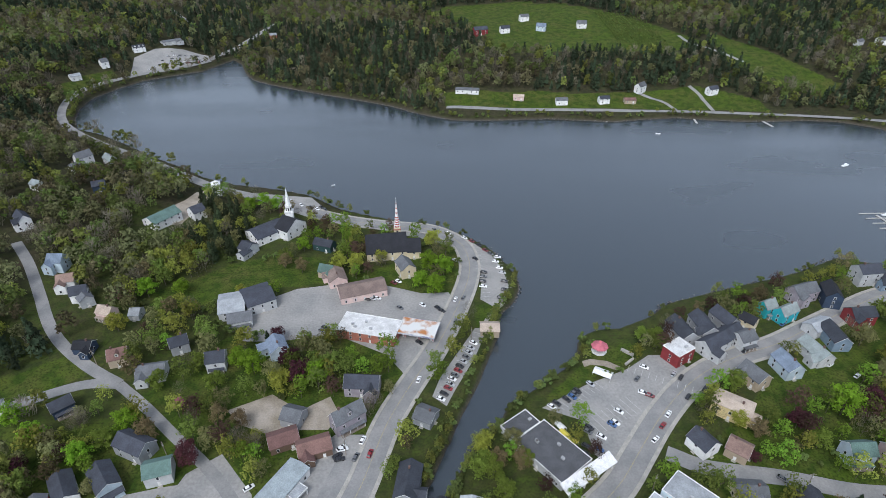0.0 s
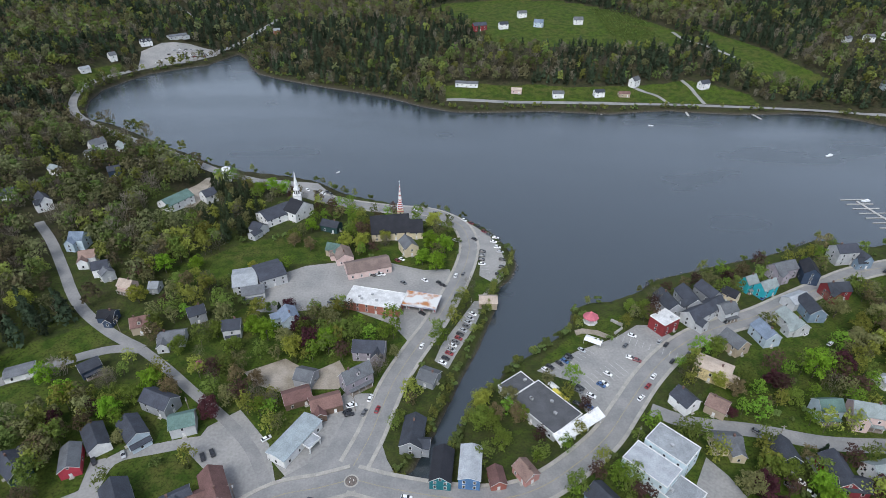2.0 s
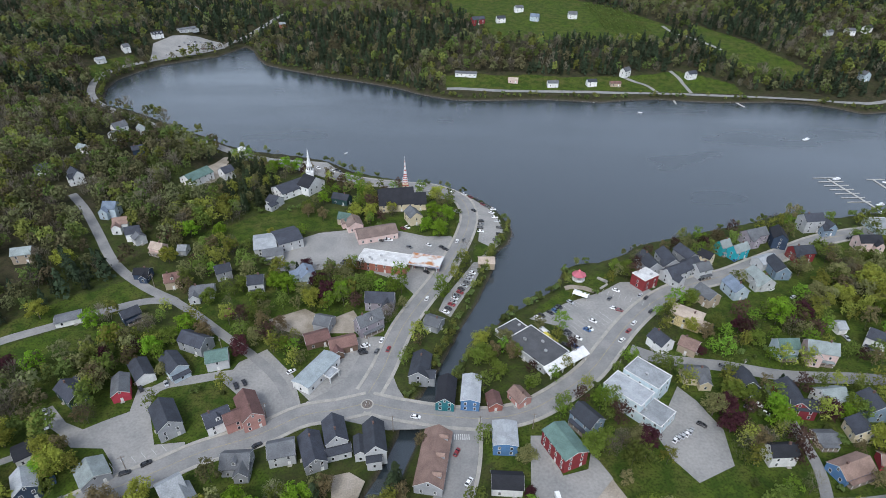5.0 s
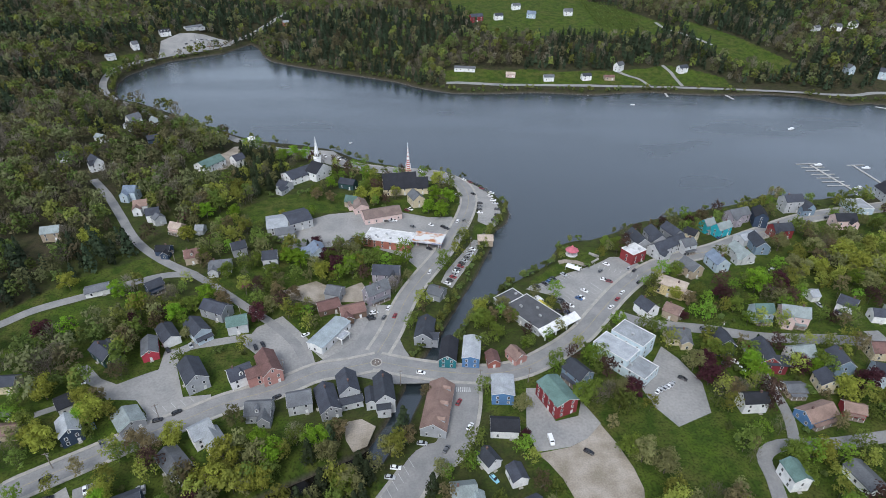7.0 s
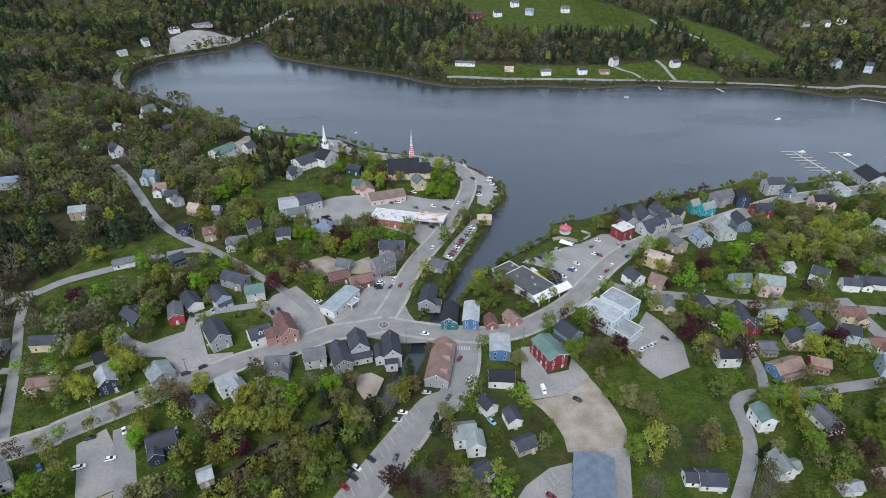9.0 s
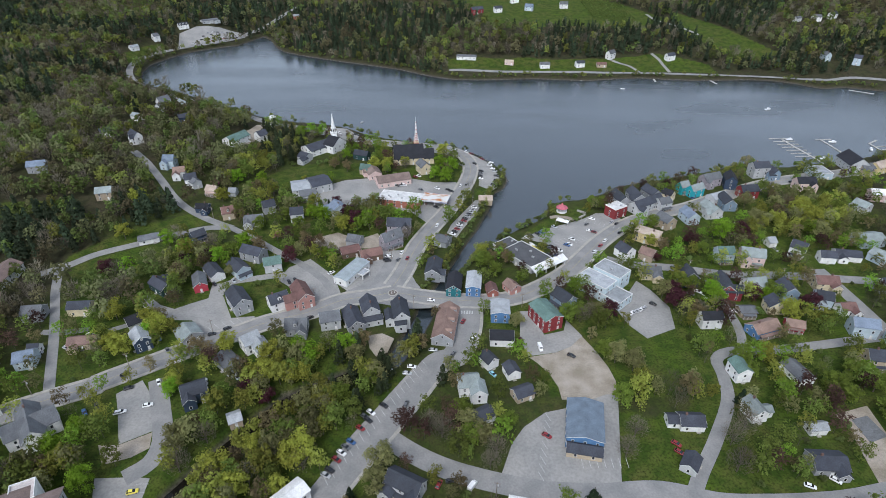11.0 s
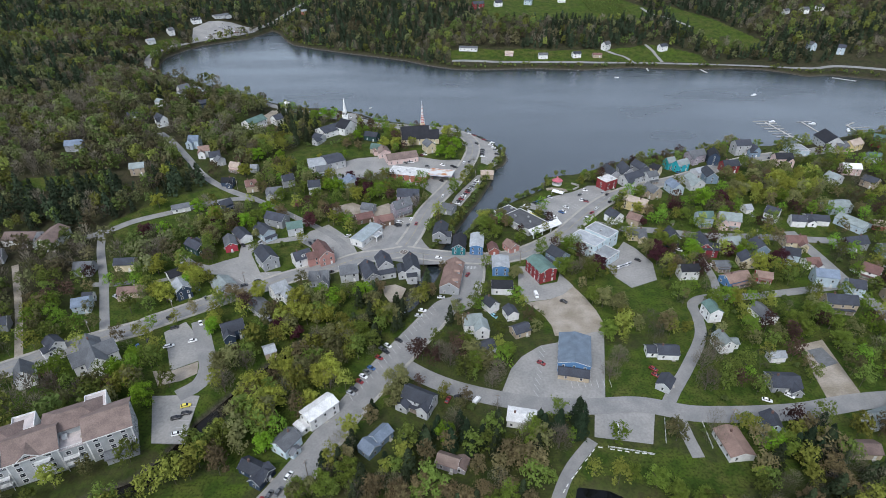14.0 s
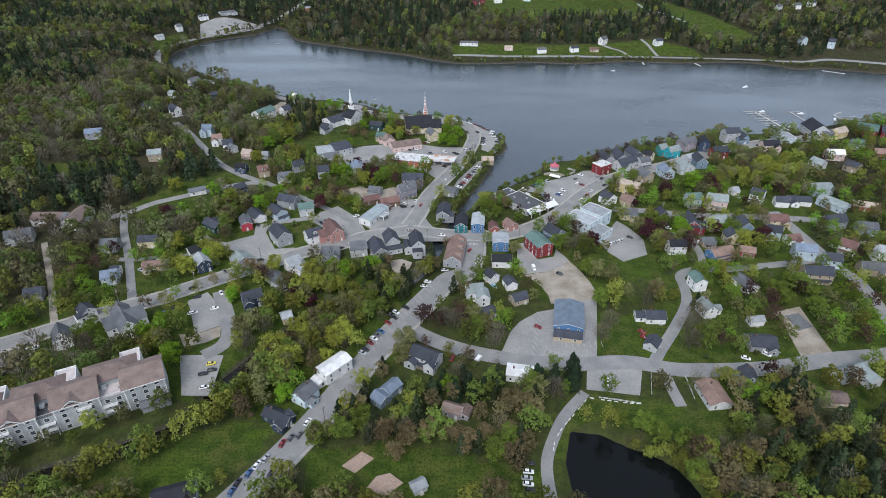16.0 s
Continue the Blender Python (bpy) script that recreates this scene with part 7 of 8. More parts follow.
def woods(name, label, centres, kinds, leaf_count, height, rng, size, templates=5):
    """Far woods: one mesh of many crowns of one look."""
    temps = []
    for kind in kinds:
        base_h = {"conifer": 12.0, "shrub": 2.6}.get(kind, 10.0)
        temps += [leaf_cloud(rng, kind, base_h, {"conifer": 3.8, "bare": 4.4, "shrub": 1.9}.get(kind, 4.7), int(leaf_count * (1.15 if kind == "bare" else 1.0)), size * (1.6 if kind == "bare" else 1.0)) for _ in range(templates)]
    n = len(centres)
    which = rng.integers(0, len(temps), n)
    a = rng.uniform(0, 2 * np.pi, n)
    s = height * rng.uniform(0.7, 1.25, n) / 11
    z = ground_z(centres[:, 0], centres[:, 1])
    chunks, tints = [], []
    t = rng.random(n)
    for k, tri in enumerate(temps):
        sel = np.nonzero(which == k)[0]
        if not len(sel):
            continue
        c, sn = np.cos(a[sel]), np.sin(a[sel])
        x, y, zz = tri[..., 0][None], tri[..., 1][None], tri[..., 2][None]
        sc = s[sel][:, None, None]
        out = np.stack([(x * c[:, None, None] - y * sn[:, None, None]) * sc + centres[sel, 0][:, None, None], (x * sn[:, None, None] + y * c[:, None, None]) * sc + centres[sel, 1][:, None, None], zz * sc * 1.12 + z[sel][:, None, None]], -1)
        chunks.append(out.reshape(-1, 3, 3))
        tints.append(np.repeat(t[sel], tri.shape[0]))
    if leaf_count > 150 and kinds[0] not in ("conifer", "shrub"):
        TRUNKS.append(np.stack([centres[:, 0], centres[:, 1], z, s * 10.0 * rng.uniform(0.5, 0.75, n)], -1))
    me = soup(name, np.concatenate(chunks), MATS[("woods_" if leaf_count > 200 or kinds[0] == "shrub" else "far_") + kinds[0]], np.concatenate(tints))
    return tagged(new(name, me), label, "woods", kind="stuff")


# ---- cars ----
CAR_PAINT = {"white": (0.75, 0.75, 0.74), "silver": (0.42, 0.43, 0.44), "black": (0.02, 0.02, 0.022), "grey": (0.12, 0.125, 0.13), "red": (0.22, 0.018, 0.022), "blue": (0.04, 0.10, 0.24), "maroon": (0.14, 0.02, 0.025), "skyblue": (0.25, 0.5, 0.6), "yellow": (0.7, 0.6, 0.08)}
TYRE = shade("tyre_rubber", (0.02, 0.02, 0.02), rough=0.9, bump=0)
CAR_GLASS = glass_like("car_glass", (0.015, 0.018, 0.022), 0.05)
CAR_PROTO = {}


def loft(rings):
    v, f = [], []
    for ring in rings:
        v += ring
    n = len(rings[0])
    for k in range(len(rings) - 1):
        for i in range(n):
            j = (i + 1) % n
            f.append((k * n + i, k * n + j, (k + 1) * n + j, (k + 1) * n + i))
    f += [tuple(range(n))[::-1], tuple(range((len(rings) - 1) * n, len(rings) * n))]
    return v, f


def car_ring(x, half, z0, z1):
    c = min(0.12, (z1 - z0) * 0.3)
    return [(x, -half, z0), (x, half, z0), (x, half, z1 - c), (x, half - c, z1), (x, -half + c, z1), (x, -half, z1 - c)]


def car(colour, x, y, turn, kind="car", on=0.15):
    z = float(land(x, y)) + on
    place = pose(x, y, z, 0, 0, turn)
    key = (colour, kind)
    if key in CAR_PROTO:
        return copy_thing(CAR_PROTO[key], place)
    c = CAR_PAINT[colour]
    paint = shade("car_paint_" + colour, c, tuple(v * 0.92 for v in c), 1.0, 3, 0.3, metal=0.2 if colour in ("silver", "grey") else 0, bump=0, vary=0.05, spec=0.6)
    ob = tagged(new(kind, None), f"parked {colour} {kind.replace('_', ' ')} with dark windows", "van" if kind == "van" else "car", "cars of the town")
    if kind == "van":
        body = loft([car_ring(-2.6, 0.95, 0.35, 2.2), car_ring(1.3, 0.95, 0.35, 2.25), car_ring(1.9, 0.93, 0.35, 1.35), car_ring(2.6, 0.88, 0.35, 1.05)])
        cabin = loft([[(1.32, -0.85, 1.38), (1.32, 0.85, 1.38), (1.32, 0.8, 2.05), (1.32, -0.8, 2.05)], [(1.86, -0.85, 1.38), (1.86, 0.85, 1.38), (1.42, 0.8, 2.15), (1.42, -0.8, 2.15)]])
        roof = box(-2.5, -0.85, 2.2, 1.2, 0.85, 2.28)
        wheels = (-1.6, 1.7)
    elif kind == "pickup_truck":
        body = loft([car_ring(-2.7, 0.92, 0.45, 1.05), car_ring(0.9, 0.95, 0.45, 1.1), car_ring(2.0, 0.93, 0.45, 1.08), car_ring(2.6, 0.85, 0.45, 0.95)])
        cabin = loft([car_ring(-0.55, 0.86, 1.05, 1.12), car_ring(-0.4, 0.78, 1.05, 1.72), car_ring(0.75, 0.78, 1.05, 1.72), car_ring(1.45, 0.84, 1.05, 1.12)])
        roof = box(-0.38, -0.7, 1.7, 0.72, 0.7, 1.76)
        wheels = (-1.75, 1.75)
    else:
        body = loft([car_ring(-2.25, 0.82, 0.35, 0.85), car_ring(-2.0, 0.9, 0.3, 0.98), car_ring(0.9, 0.92, 0.28, 0.98), car_ring(1.9, 0.88, 0.3, 0.84), car_ring(2.25, 0.78, 0.35, 0.68)])
        cabin = loft([car_ring(-2.0, 0.80, 0.93, 1.0), car_ring(-1.4, 0.72, 0.93, 1.45), car_ring(0.25, 0.72, 0.93, 1.46), car_ring(1.15, 0.80, 0.93, 1.0)])
        roof = box(-1.38, -0.66, 1.43, 0.22, 0.66, 1.49)
        wheels = (-1.4, 1.4)
    part("body", mesh_of("body", *join(body, roof), paint), ob)
    part("window_glass", mesh_of("window_glass", *cabin, CAR_GLASS), ob, "dark tinted glass")
    for wx in wheels:
        for wy in (-0.78, 0.78):
            v, f = prism([(wx + 0.33 * math.cos(q * math.pi / 5), 0.33 + 0.33 * math.sin(q * math.pi / 5)) for q in range(10)], wy - 0.12, wy + 0.12)
            v = [(b, a, c2) for a, b, c2 in v]
            part("wheel", mesh_of("wheel", v, f, TYRE), ob)
    ob.matrix_basis = place
    CAR_PROTO[key] = ob
    return ob


# ---- parked cars ----
car("white", 36.3, 304.1, -14)
car("white", 38.2, 297, -10)
car("silver", 39.5, 291.4, -8)
car("black", 40, 282.3, -13)
car("black", 39.2, 273.6, -12)
car("black", 36.2, 265.8, -10)
car("white", 37.9, 309.4, -12)
car("black", 28, 292, -12)
car("grey", 27.3, 287.1, -10)
car("black", 26.7, 282.3, -8)
car("white", 26.7, 277, -9)
car("maroon", 22.3, 329.2, -44)
car("black", 27, 324.1, -45)
car("maroon", 30.7, 317.7, -44)
car("black", 23.5, 307.5, -47)
car("white", 17.5, 333.7, -42)
car("grey", 33.8, 313.5, -45)
car("white", 6.3, 339.8, -47)
car("grey", -3.1, 344.4, -53)
car("white", -7.7, 335.9, -50)
car("white", -17.9, 349.2, -51)
car("silver", 10.7, 305.5, -48)
car("white", 18.4, 226.5, -37)
car("silver", 16.8, 222.6, -32)
car("silver", 15.5, 219.2, -33)
car("grey", 14.2, 215.8, -35)
car("silver", 12.6, 212.5, -36)
car("black", 10.8, 209.3, -31)
car("red", 9.9, 206.1, -34)
car("grey", 8.2, 203, -29)
car("white", 6.7, 200.4, -29)
car("silver", 5.9, 197, -31)
car("red", 4.8, 194.4, -29)
car("black", 2.9, 190.8, -31)
car("white", 1.3, 187.6, -29)
car("white", -9.4, 200, 75)
car("grey", 14.4, 265.8, 72)
car("grey", 9.4, 244.6, 78)
car("red", -28.5, 157.1, 76)
car("white", 9.8, 264.2, 74)
car("black", -40.9, 154.3, 14)
car("white", -40.2, 159.4, 18)
car("black", -41.4, 264.2, -19)
car("white", -35.6, 265.3, -19)
car("silver", -38.2, 264.8, -20)
car("white", -9.1, 258.9, -42)
car("grey", -21.9, 256.3, -38)
car("black", -0.4, 256.2, -39)
car("black", 1.9, 253.7, -36)
car("black", -10, 227, -39)
car("black", -61.6, 239, -33)
car("grey", -62.7, 236.2, -35)
car("maroon", -27.1, 280.6, -37)
car("white", -24.5, 282.3, -42)
car("white", 52.4, 182.7, -44)
car("black", 54.9, 184.8, -43)
car("black", 60, 187.2, -48)
car("blue", 63, 188.9, -48)
car("grey", 64.4, 190.7, -49)
car("black", 66.1, 192.5, -51)
car("silver", 73.3, 196.9, -49)
car("black", 66.9, 170.7, -40)
car("grey", 65.7, 168.5, -38)
car("white", 71.2, 165.7, -36)
car("blue", 77.4, 172.5, -40)
car("white", 79.1, 173.5, -44)
car("white", 82.4, 180, -41)
car("black", 63.5, 160.7, -38)
car("blue", 68.5, 159.2, -39)
car("black", 62, 157.2, -37)
car("white", 102.6, 208.4, -32)
car("maroon", 99.6, 189.6, -28)
car("white", 96.9, 191.4, -26)
car("grey", 96.9, 200.6, 49)
car("silver", 115.6, 203.6, 52)
car("black", 118.4, 201.3, 50)
car("black", 117.4, 188.8, 47)
car("grey", 123.8, 190.3, 47)
car("black", 127.3, 193.8, 47)
car("white", 104.5, 178.3, 48)
car("red", 99.8, 171.8, 47)
car("white", 94.1, 164.2, 41)
car("black", -79.8, 97, 39)
car("black", -122.7, 88.1, 38)
car("black", -161.9, 53.9, 41)
car("white", -74.8, 140.9, 39)
car("grey", -69.6, 132, 38)
car("white", -41, 160, 38)
car("black", -42.1, 156, 40)
car("grey", -148, 71.1, -50)
car("blue", -156.2, 80.3, -51)
car("white", -179.9, 115.3, -46)
car("white", -174.7, 107.2, -47)
car("black", -143.1, 129.3, -51)
car("silver", -132.5, 132.7, -55)
car("black", -98.9, 131.3, -61)
car("black", -95.6, 133.4, -57)
car("silver", -106.7, 51.7, -49)
car("silver", -121.9, 48.5, -46)
car("grey", -120.3, 46.1, -49)
car("grey", -34.3, 155.4, 71)
car("white", -32.4, 164, 73)
car("red", 4.9, 93.4, 64)
car("white", 9.4, 79.3, 58)
car("grey", -1.3, 67.3, 62)
car("white", -13, 112.5, -10)
car("silver", -11.6, 70.3, -5)
car("white", -22.2, 58.2, -8)
car("silver", -24.2, 53.7, -8)
car("white", -193.9, 83.6, -9)
car("white", 99.7, 99.9, 48)
car("silver", 101.7, 101, 49)
car("silver", 104, 102.1, 49)
car("white", 106, 103.2, 51)
car("silver", 108, 104.3, 50)
car("black", 114.3, 108, -39)
car("black", 58.8, 65.5, -34)
car("white", 144.9, 119.7, -43)
car("white", 146, 114.4, -43)
car("grey", 139.8, 117.7, -42)
car("black", 164.8, 113.6, -40)
car("grey", 139.2, 144.6, -46)
car("white", 158.9, 101.1, -42)
car("black", -149.3, 86.6, -22)
car("skyblue", 17.8, 52.7, -53)
car("silver", 214.6, 165.8, -85)
car("white", 43.8, 71.4, -82, "van")
car("blue", 188.6, 241.6, 36)
car("black", 158.3, 220.1, 34)
car("black", 279.4, 269.6, 36)
car("white", 196.3, 210, 29)
car("white", 205.2, 202.2, 34)
car("white", 270, 276.6, 19)
car("grey", 283.3, 270.5, 21)
car("white", 326.9, 306.3, 22)
car("white", -33.6, 57.1, -40)
car("silver", -36.9, 52.7, -37)
car("black", -34.1, 33.2, -34)
car("white", -39.6, 29.1, -39)
car("black", -40.4, 24.6, -37)
car("red", -43.4, 20.2, -33)
car("blue", -46.6, 12.9, -34)
car("grey", -48.4, 10.2, -34)
car("white", -49.9, 7.2, -34)
car("red", -51.5, 3.9, -36)
car("black", -53.6, -1.1, -31)
car("silver", -54.7, -3.6, -30)
car("grey", -42.2, 26.8, -33)
car("grey", -23.9, 33.9, 73)
car("red", -9, -8.3, 67)
car("red", 38, 15.4, -36)
car("white", 244.4, 93.8, -61)
car("black", 202.9, 26.3, -49)
car("white", 150.6, -7.7, -43)
car("red", 92.8, 10.6, -43)
car("red", 92.6, 6.3, -43)
car("white", 4.3, -9.1, 54, "van")
car("white", 64.8, -26.1, -102, "pickup_truck")
car("white", -152.8, 30.3, 20)
car("silver", -213, 69.7, 18)
car("black", -129.4, 83.6, 22)
car("black", -131.2, -17.6, 17)
car("black", -127.6, -14.9, 13)
car("white", -127.4, -26.5, 16)
car("yellow", -129.4, -10.5, 17)
car("black", -4.1, -6.6, 10)
car("white", -143.3, 48.7, -60)
car("red", -82.8, -59.6, 73)
car("white", -90.8, -70.2, 72)
car("blue", -93.1, -74.2, 74)
car("black", -84, -74.3, 72)
car("blue", -97.5, -82.4, 74)
car("grey", -76.4, -55.2, 66)
car("white", -74.1, -48.1, 66)
car("black", -96.4, -78.6, 73)
car("silver", -88, -67.2, 72)
car("grey", -79.8, -56.7, 72)
car("black", 21.5, -70.9, -10)
car("white", 20.3, -74.9, -6)
car("silver", 19.4, -77.8, -4)
car("white", 19.5, -80.6, -10)
car("black", 19.8, -83.4, -10)
car("black", 19.4, -85.8, -9)
car("black", -230.4, 3.7, 35)
car("white", -227.1, 0.7, 32)
car("grey", -228.4, -1.8, 36)
car("white", -224.6, 2.3, 32)
car("black", -227.8, -15.5, 36)
car("black", -156.1, 45, 23)
car("white", -142.4, 34.2, 18)
car("white", -153.7, 29.9, 16)
car("blue", -169.1, 30, -52)
car("black", -165.3, 33.6, -58)
car("silver", -120.7, 48.7, -66)
car("silver", -117.8, 41.8, -64)
car("white", -379.5, 771.3, 62)
car("black", -375.5, 778.6, 62)
car("grey", -370.4, 782.7, 55)
car("white", -365.6, 788.2, 58)
car("silver", -358.9, 787, 60)
car("black", -354.5, 794.2, 61)
car("white", -349.1, 798.2, 70)
car("red", -343.8, 796.7, 71)
car("black", -341.2, 809.6, 75)
car("silver", -336.5, 815.9, 76)
car("grey", -366.4, 799.2, 55)
car("white", -360, 805.5, 73)
car("black", -375.8, 790.2, 55)
car("white", -382.9, 762.2, 62)
car("silver", -329.2, 810.9, 74)
car("white", -90.8, 375.5, -48)
car("black", -88.2, 378, -49)
car("grey", -84.7, 374.3, -53)
car("white", -104.2, 381.8, -49)
car("silver", -112.9, 388.2, -48)
car("black", -96.1, 378, -49)
car("white", 138.8, -10.3, -26)
car("black", -193.3, 72.1, -18)
car("silver", -200.9, 73.4, -24)
car("black", 145.4, -50.4, -25)
car("white", 268.5, 98.4, -34)

car("silver", -369.3, 772.5, 128)
car("red", -360.8, 780.3, 131)
car("silver", -357.5, 783.1, 128)
car("silver", -352.9, 787.4, 128)
car("black", -349.6, 790.7, 131)
car("red", -346.0, 794.1, 128)
car("black", -342.0, 797.5, 134)
car("grey", -337.3, 800.4, 131)
car("red", -333.3, 804.5, 131)
car("black", -329.9, 807.6, 128)
car("silver", -322.0, 815.2, 134)
car("silver", -372.0, 802.0, 40)
car("white", -366.0, 806.5, 40)
car("grey", -360.0, 811.0, 40)
car("silver", -354.0, 815.5, 40)
car("grey", -348.0, 820.0, 40)
car("black", -342.0, 824.5, 40)


# ---- trees that stand out ----
tree("maple", -168.5, 266.2, 11.5, 208, 1)
tree("maple", -6.2, 294.7, 11.5, 91, 1)
tree("maple", 3.1, 290, 11.5, 118, 1)
tree("maple", -2.1, 270.3, 11.5, 316, 1)
tree("maple", -11.2, 276.9, 10.2, 237, 0)
tree("maple", -18.2, 196.3, 12.8, 348, 0)
tree("maple", -138.9, 372.3, 10.2, 188, 2)
tree("maple", -130.5, 378.6, 10.2, 58, 1)
tree("maple", -121.9, 372.7, 9, 200, 2)
tree("maple", -58, 198.7, 11.5, 209, 2)
tree("maple", -90.4, 205.1, 11.5, 127, 1)
tree("maple", -98.4, 209.4, 10.2, 161, 2)
tree("maple", -186.6, 172.7, 10.2, 127, 1)
tree("maple", -171.3, 162.8, 10.2, 71, 2)
tree("maple", -147.2, 153, 10.2, 211, 1)
tree("maple", -136.5, 171, 10.2, 239, 2)
tree("maple", -198.5, 141.1, 10.2, 152, 2)
tree("maple", -55.9, 69.4, 10.2, 59, 2)
tree("maple", -72.9, 61.8, 11.5, 247, 1)
tree("maple", -79.3, 68.1, 10.2, 141, 0)
tree("maple", 182.5, 178.2, 14.1, 61, 1)
tree("maple", 148, 105.8, 11.5, 250, 1)
tree("maple", 149.5, 114.3, 10.2, 30, 0)
tree("maple", 32.8, 171.3, 9, 160, 1)
tree("maple", -88.7, 317.1, 9, 61, 1)
tree("maple", 77.1, 196.4, 6.4, 227, 2)
tree("maple", 179.3, 111.7, 7.7, 68, 2)
tree("maple", -150.2, 270.2, 9, 271, 1)
tree("maple", -136.9, 251.1, 7.7, 150, 0)
tree("budding", -4, 321.6, 11.5, 165, 0)
tree("budding", -51.2, 296.1, 10.2, 159, 0)
tree("budding", -80, 178.1, 11.5, 206, 2)
tree("budding", -74.5, 193.7, 10.2, 160, 1)
tree("budding", -66.7, 176.2, 10.2, 209, 2)
tree("budding", -185.7, 96.7, 11.5, 222, 0)
tree("budding", -156.6, 84.8, 11.5, 268, 1)
tree("budding", -169.2, 68.1, 11.5, 347, 2)
tree("budding", -91.7, 60, 12.8, 194, 2)
tree("budding", -90.5, 48.8, 11.5, 51, 0)
tree("budding", -98.5, 49.3, 10.2, 107, 2)
tree("budding", 253.8, 195.9, 14.1, 205, 1)
tree("budding", 251.2, 208.7, 14.1, 86, 2)
tree("budding", 184.8, 94.7, 11.5, 148, 1)
tree("budding", 154.8, 60.9, 10.2, 157, 1)
tree("budding", -115.7, 268.7, 6.4, 212, 2)
tree("budding", -171.4, 235.7, 10.2, 353, 2)
tree("budding", -182.8, 246.3, 9, 219, 0)
tree("budding", -218, 178.5, 10.2, 191, 2)
tree("budding", -225.6, 221.7, 11.5, 304, 1)
tree("budding", -36.7, 303.6, 7.7, 136, 1)
tree("budding", -61.9, 296, 10.2, 237, 0)
tree("budding", 19, 158.3, 9, 160, 1)
tree("budding", 232, 199.1, 10.2, 214, 1)
tree("budding", -80.9, 49.2, 10.2, 37, 1)
tree("budding", -74.7, 49.9, 10.2, 313, 1)
tree("budding", -89.1, 181.9, 10.2, 203, 2)
tree("budding", -154.7, 133.9, 7.7, 303, 0)
tree("budding", 27.9, 96.2, 10.2, 104, 2)
tree("budding", -49.7, 235.8, 7.7, 220, 1)
tree("budding", 132.8, 172, 7.7, 300, 0)
tree("maroon", -102.9, 152.9, 10.2, 263, 2)
tree("maroon", -66, 198.7, 11.5, 180, 0)
tree("maroon", -73.6, 209.4, 10.2, 162, 0)
tree("maroon", -210.4, 138.8, 10.2, 182, 2)
tree("maroon", -103.4, 136.7, 6.4, 83, 2)
tree("maroon", 195.6, 180.1, 11.5, 290, 2)
tree("maroon", 158.5, 171, 9, 117, 0)
tree("maroon", 172.8, 112.9, 9, 255, 0)
tree("maroon", 200.8, 102.5, 10.2, 307, 1)
tree("maroon", 125, 104.1, 11.5, 131, 2)
tree("maroon", 127.2, 114.4, 10.2, 226, 1)
tree("maroon", 32.8, 72.7, 5.1, 203, 2)
tree("maroon", 85.5, 95.9, 10.2, 347, 2)
tree("maroon", -84.3, 228.6, 7.7, 192, 0)
tree("maroon", 131, 153.1, 5.1, 120, 0)
tree("maroon", -168.9, 146.6, 9, 228, 0)
tree("maroon", 213.2, 177.3, 7.7, 266, 2)
tree("oak", -60.8, 286.7, 10.2, 64, 1)
tree("oak", 18.2, 147.6, 10.2, 82, 1)
tree("oak", 140.1, 193.1, 10.2, 79, 1)
tree("oak", 55.8, 67.8, 9, 50, 2)
tree("oak", 61.1, 92.5, 10.2, 20, 2)
tree("oak", 67.4, 96.6, 9, 264, 0)
tree("oak", 26.4, 136.8, 9, 15, 0)
tree("oak", 22.7, 146, 9, 145, 1)
tree("oak", 35.5, 151.7, 7.7, 278, 2)
tree("oak", -141.2, 161.4, 9, 72, 0)
tree("oak", -105.5, 194.7, 9, 238, 1)
tree("oak", -117.4, 207.2, 9, 27, 0)
tree("oak", -132.8, 194.8, 9, 283, 1)
tree("oak", 185.1, 114.9, 9, 110, 2)
tree("oak", 155, 96.9, 7.7, 234, 0)
tree("oak", 133.4, 122.5, 10.2, 13, 1)
tree("oak", 140.1, 121.2, 9, 250, 1)
tree("oak", 143.1, 61, 10.2, 276, 0)
tree("oak", 161.9, 160.3, 9, 108, 0)
tree("oak", -6.2, 241.9, 5.1, 140, 2)
tree("oak", -97.2, 302.1, 9, 95, 2)
tree("oak", -35.4, 281.7, 6.4, 258, 0)
tree("oak", 106, 228.4, 7.7, 271, 1)
tree("oak", 113.5, 228.4, 7.7, 229, 1)
tree("oak", 278.5, 210.9, 11.5, 195, 0)
tree("oak", 282.1, 224.7, 11.5, 45, 0)
tree("olive", -162.5, 130.7, 12.8, 27, 0)
tree("olive", -12.2, 78.2, 10.2, 233, 2)
tree("olive", 31.8, 160.8, 9, 68, 2)
tree("olive", 212.8, 197, 12.8, 123, 0)
tree("olive", 237.9, 216.6, 12.8, 47, 2)
tree("olive", 251, 180, 11.5, 356, 2)
tree("olive", 220.3, 224.8, 11.5, 79, 1)
tree("olive", -50.3, 63, 10.2, 10, 1)
tree("olive", -39, 48.4, 11.5, 107, 2)
tree("olive", -24.9, 65.7, 10.2, 90, 0)
tree("olive", 80.2, 95.9, 10.2, 214, 1)
tree("olive", 79.7, 60.8, 11.5, 201, 0)
tree("olive", 87.1, 55.3, 11.5, 61, 1)
tree("olive", -85.5, 135.3, 5.1, 301, 1)
tree("olive", -97.4, 161.2, 9, 278, 2)
tree("olive", -136.5, 139.1, 6.4, 112, 1)
tree("olive", -79, 199.8, 10.2, 328, 1)
tree("olive", -116.8, 108.6, 9, 30, 0)
tree("olive", 47.5, 96.1, 10.2, 318, 0)
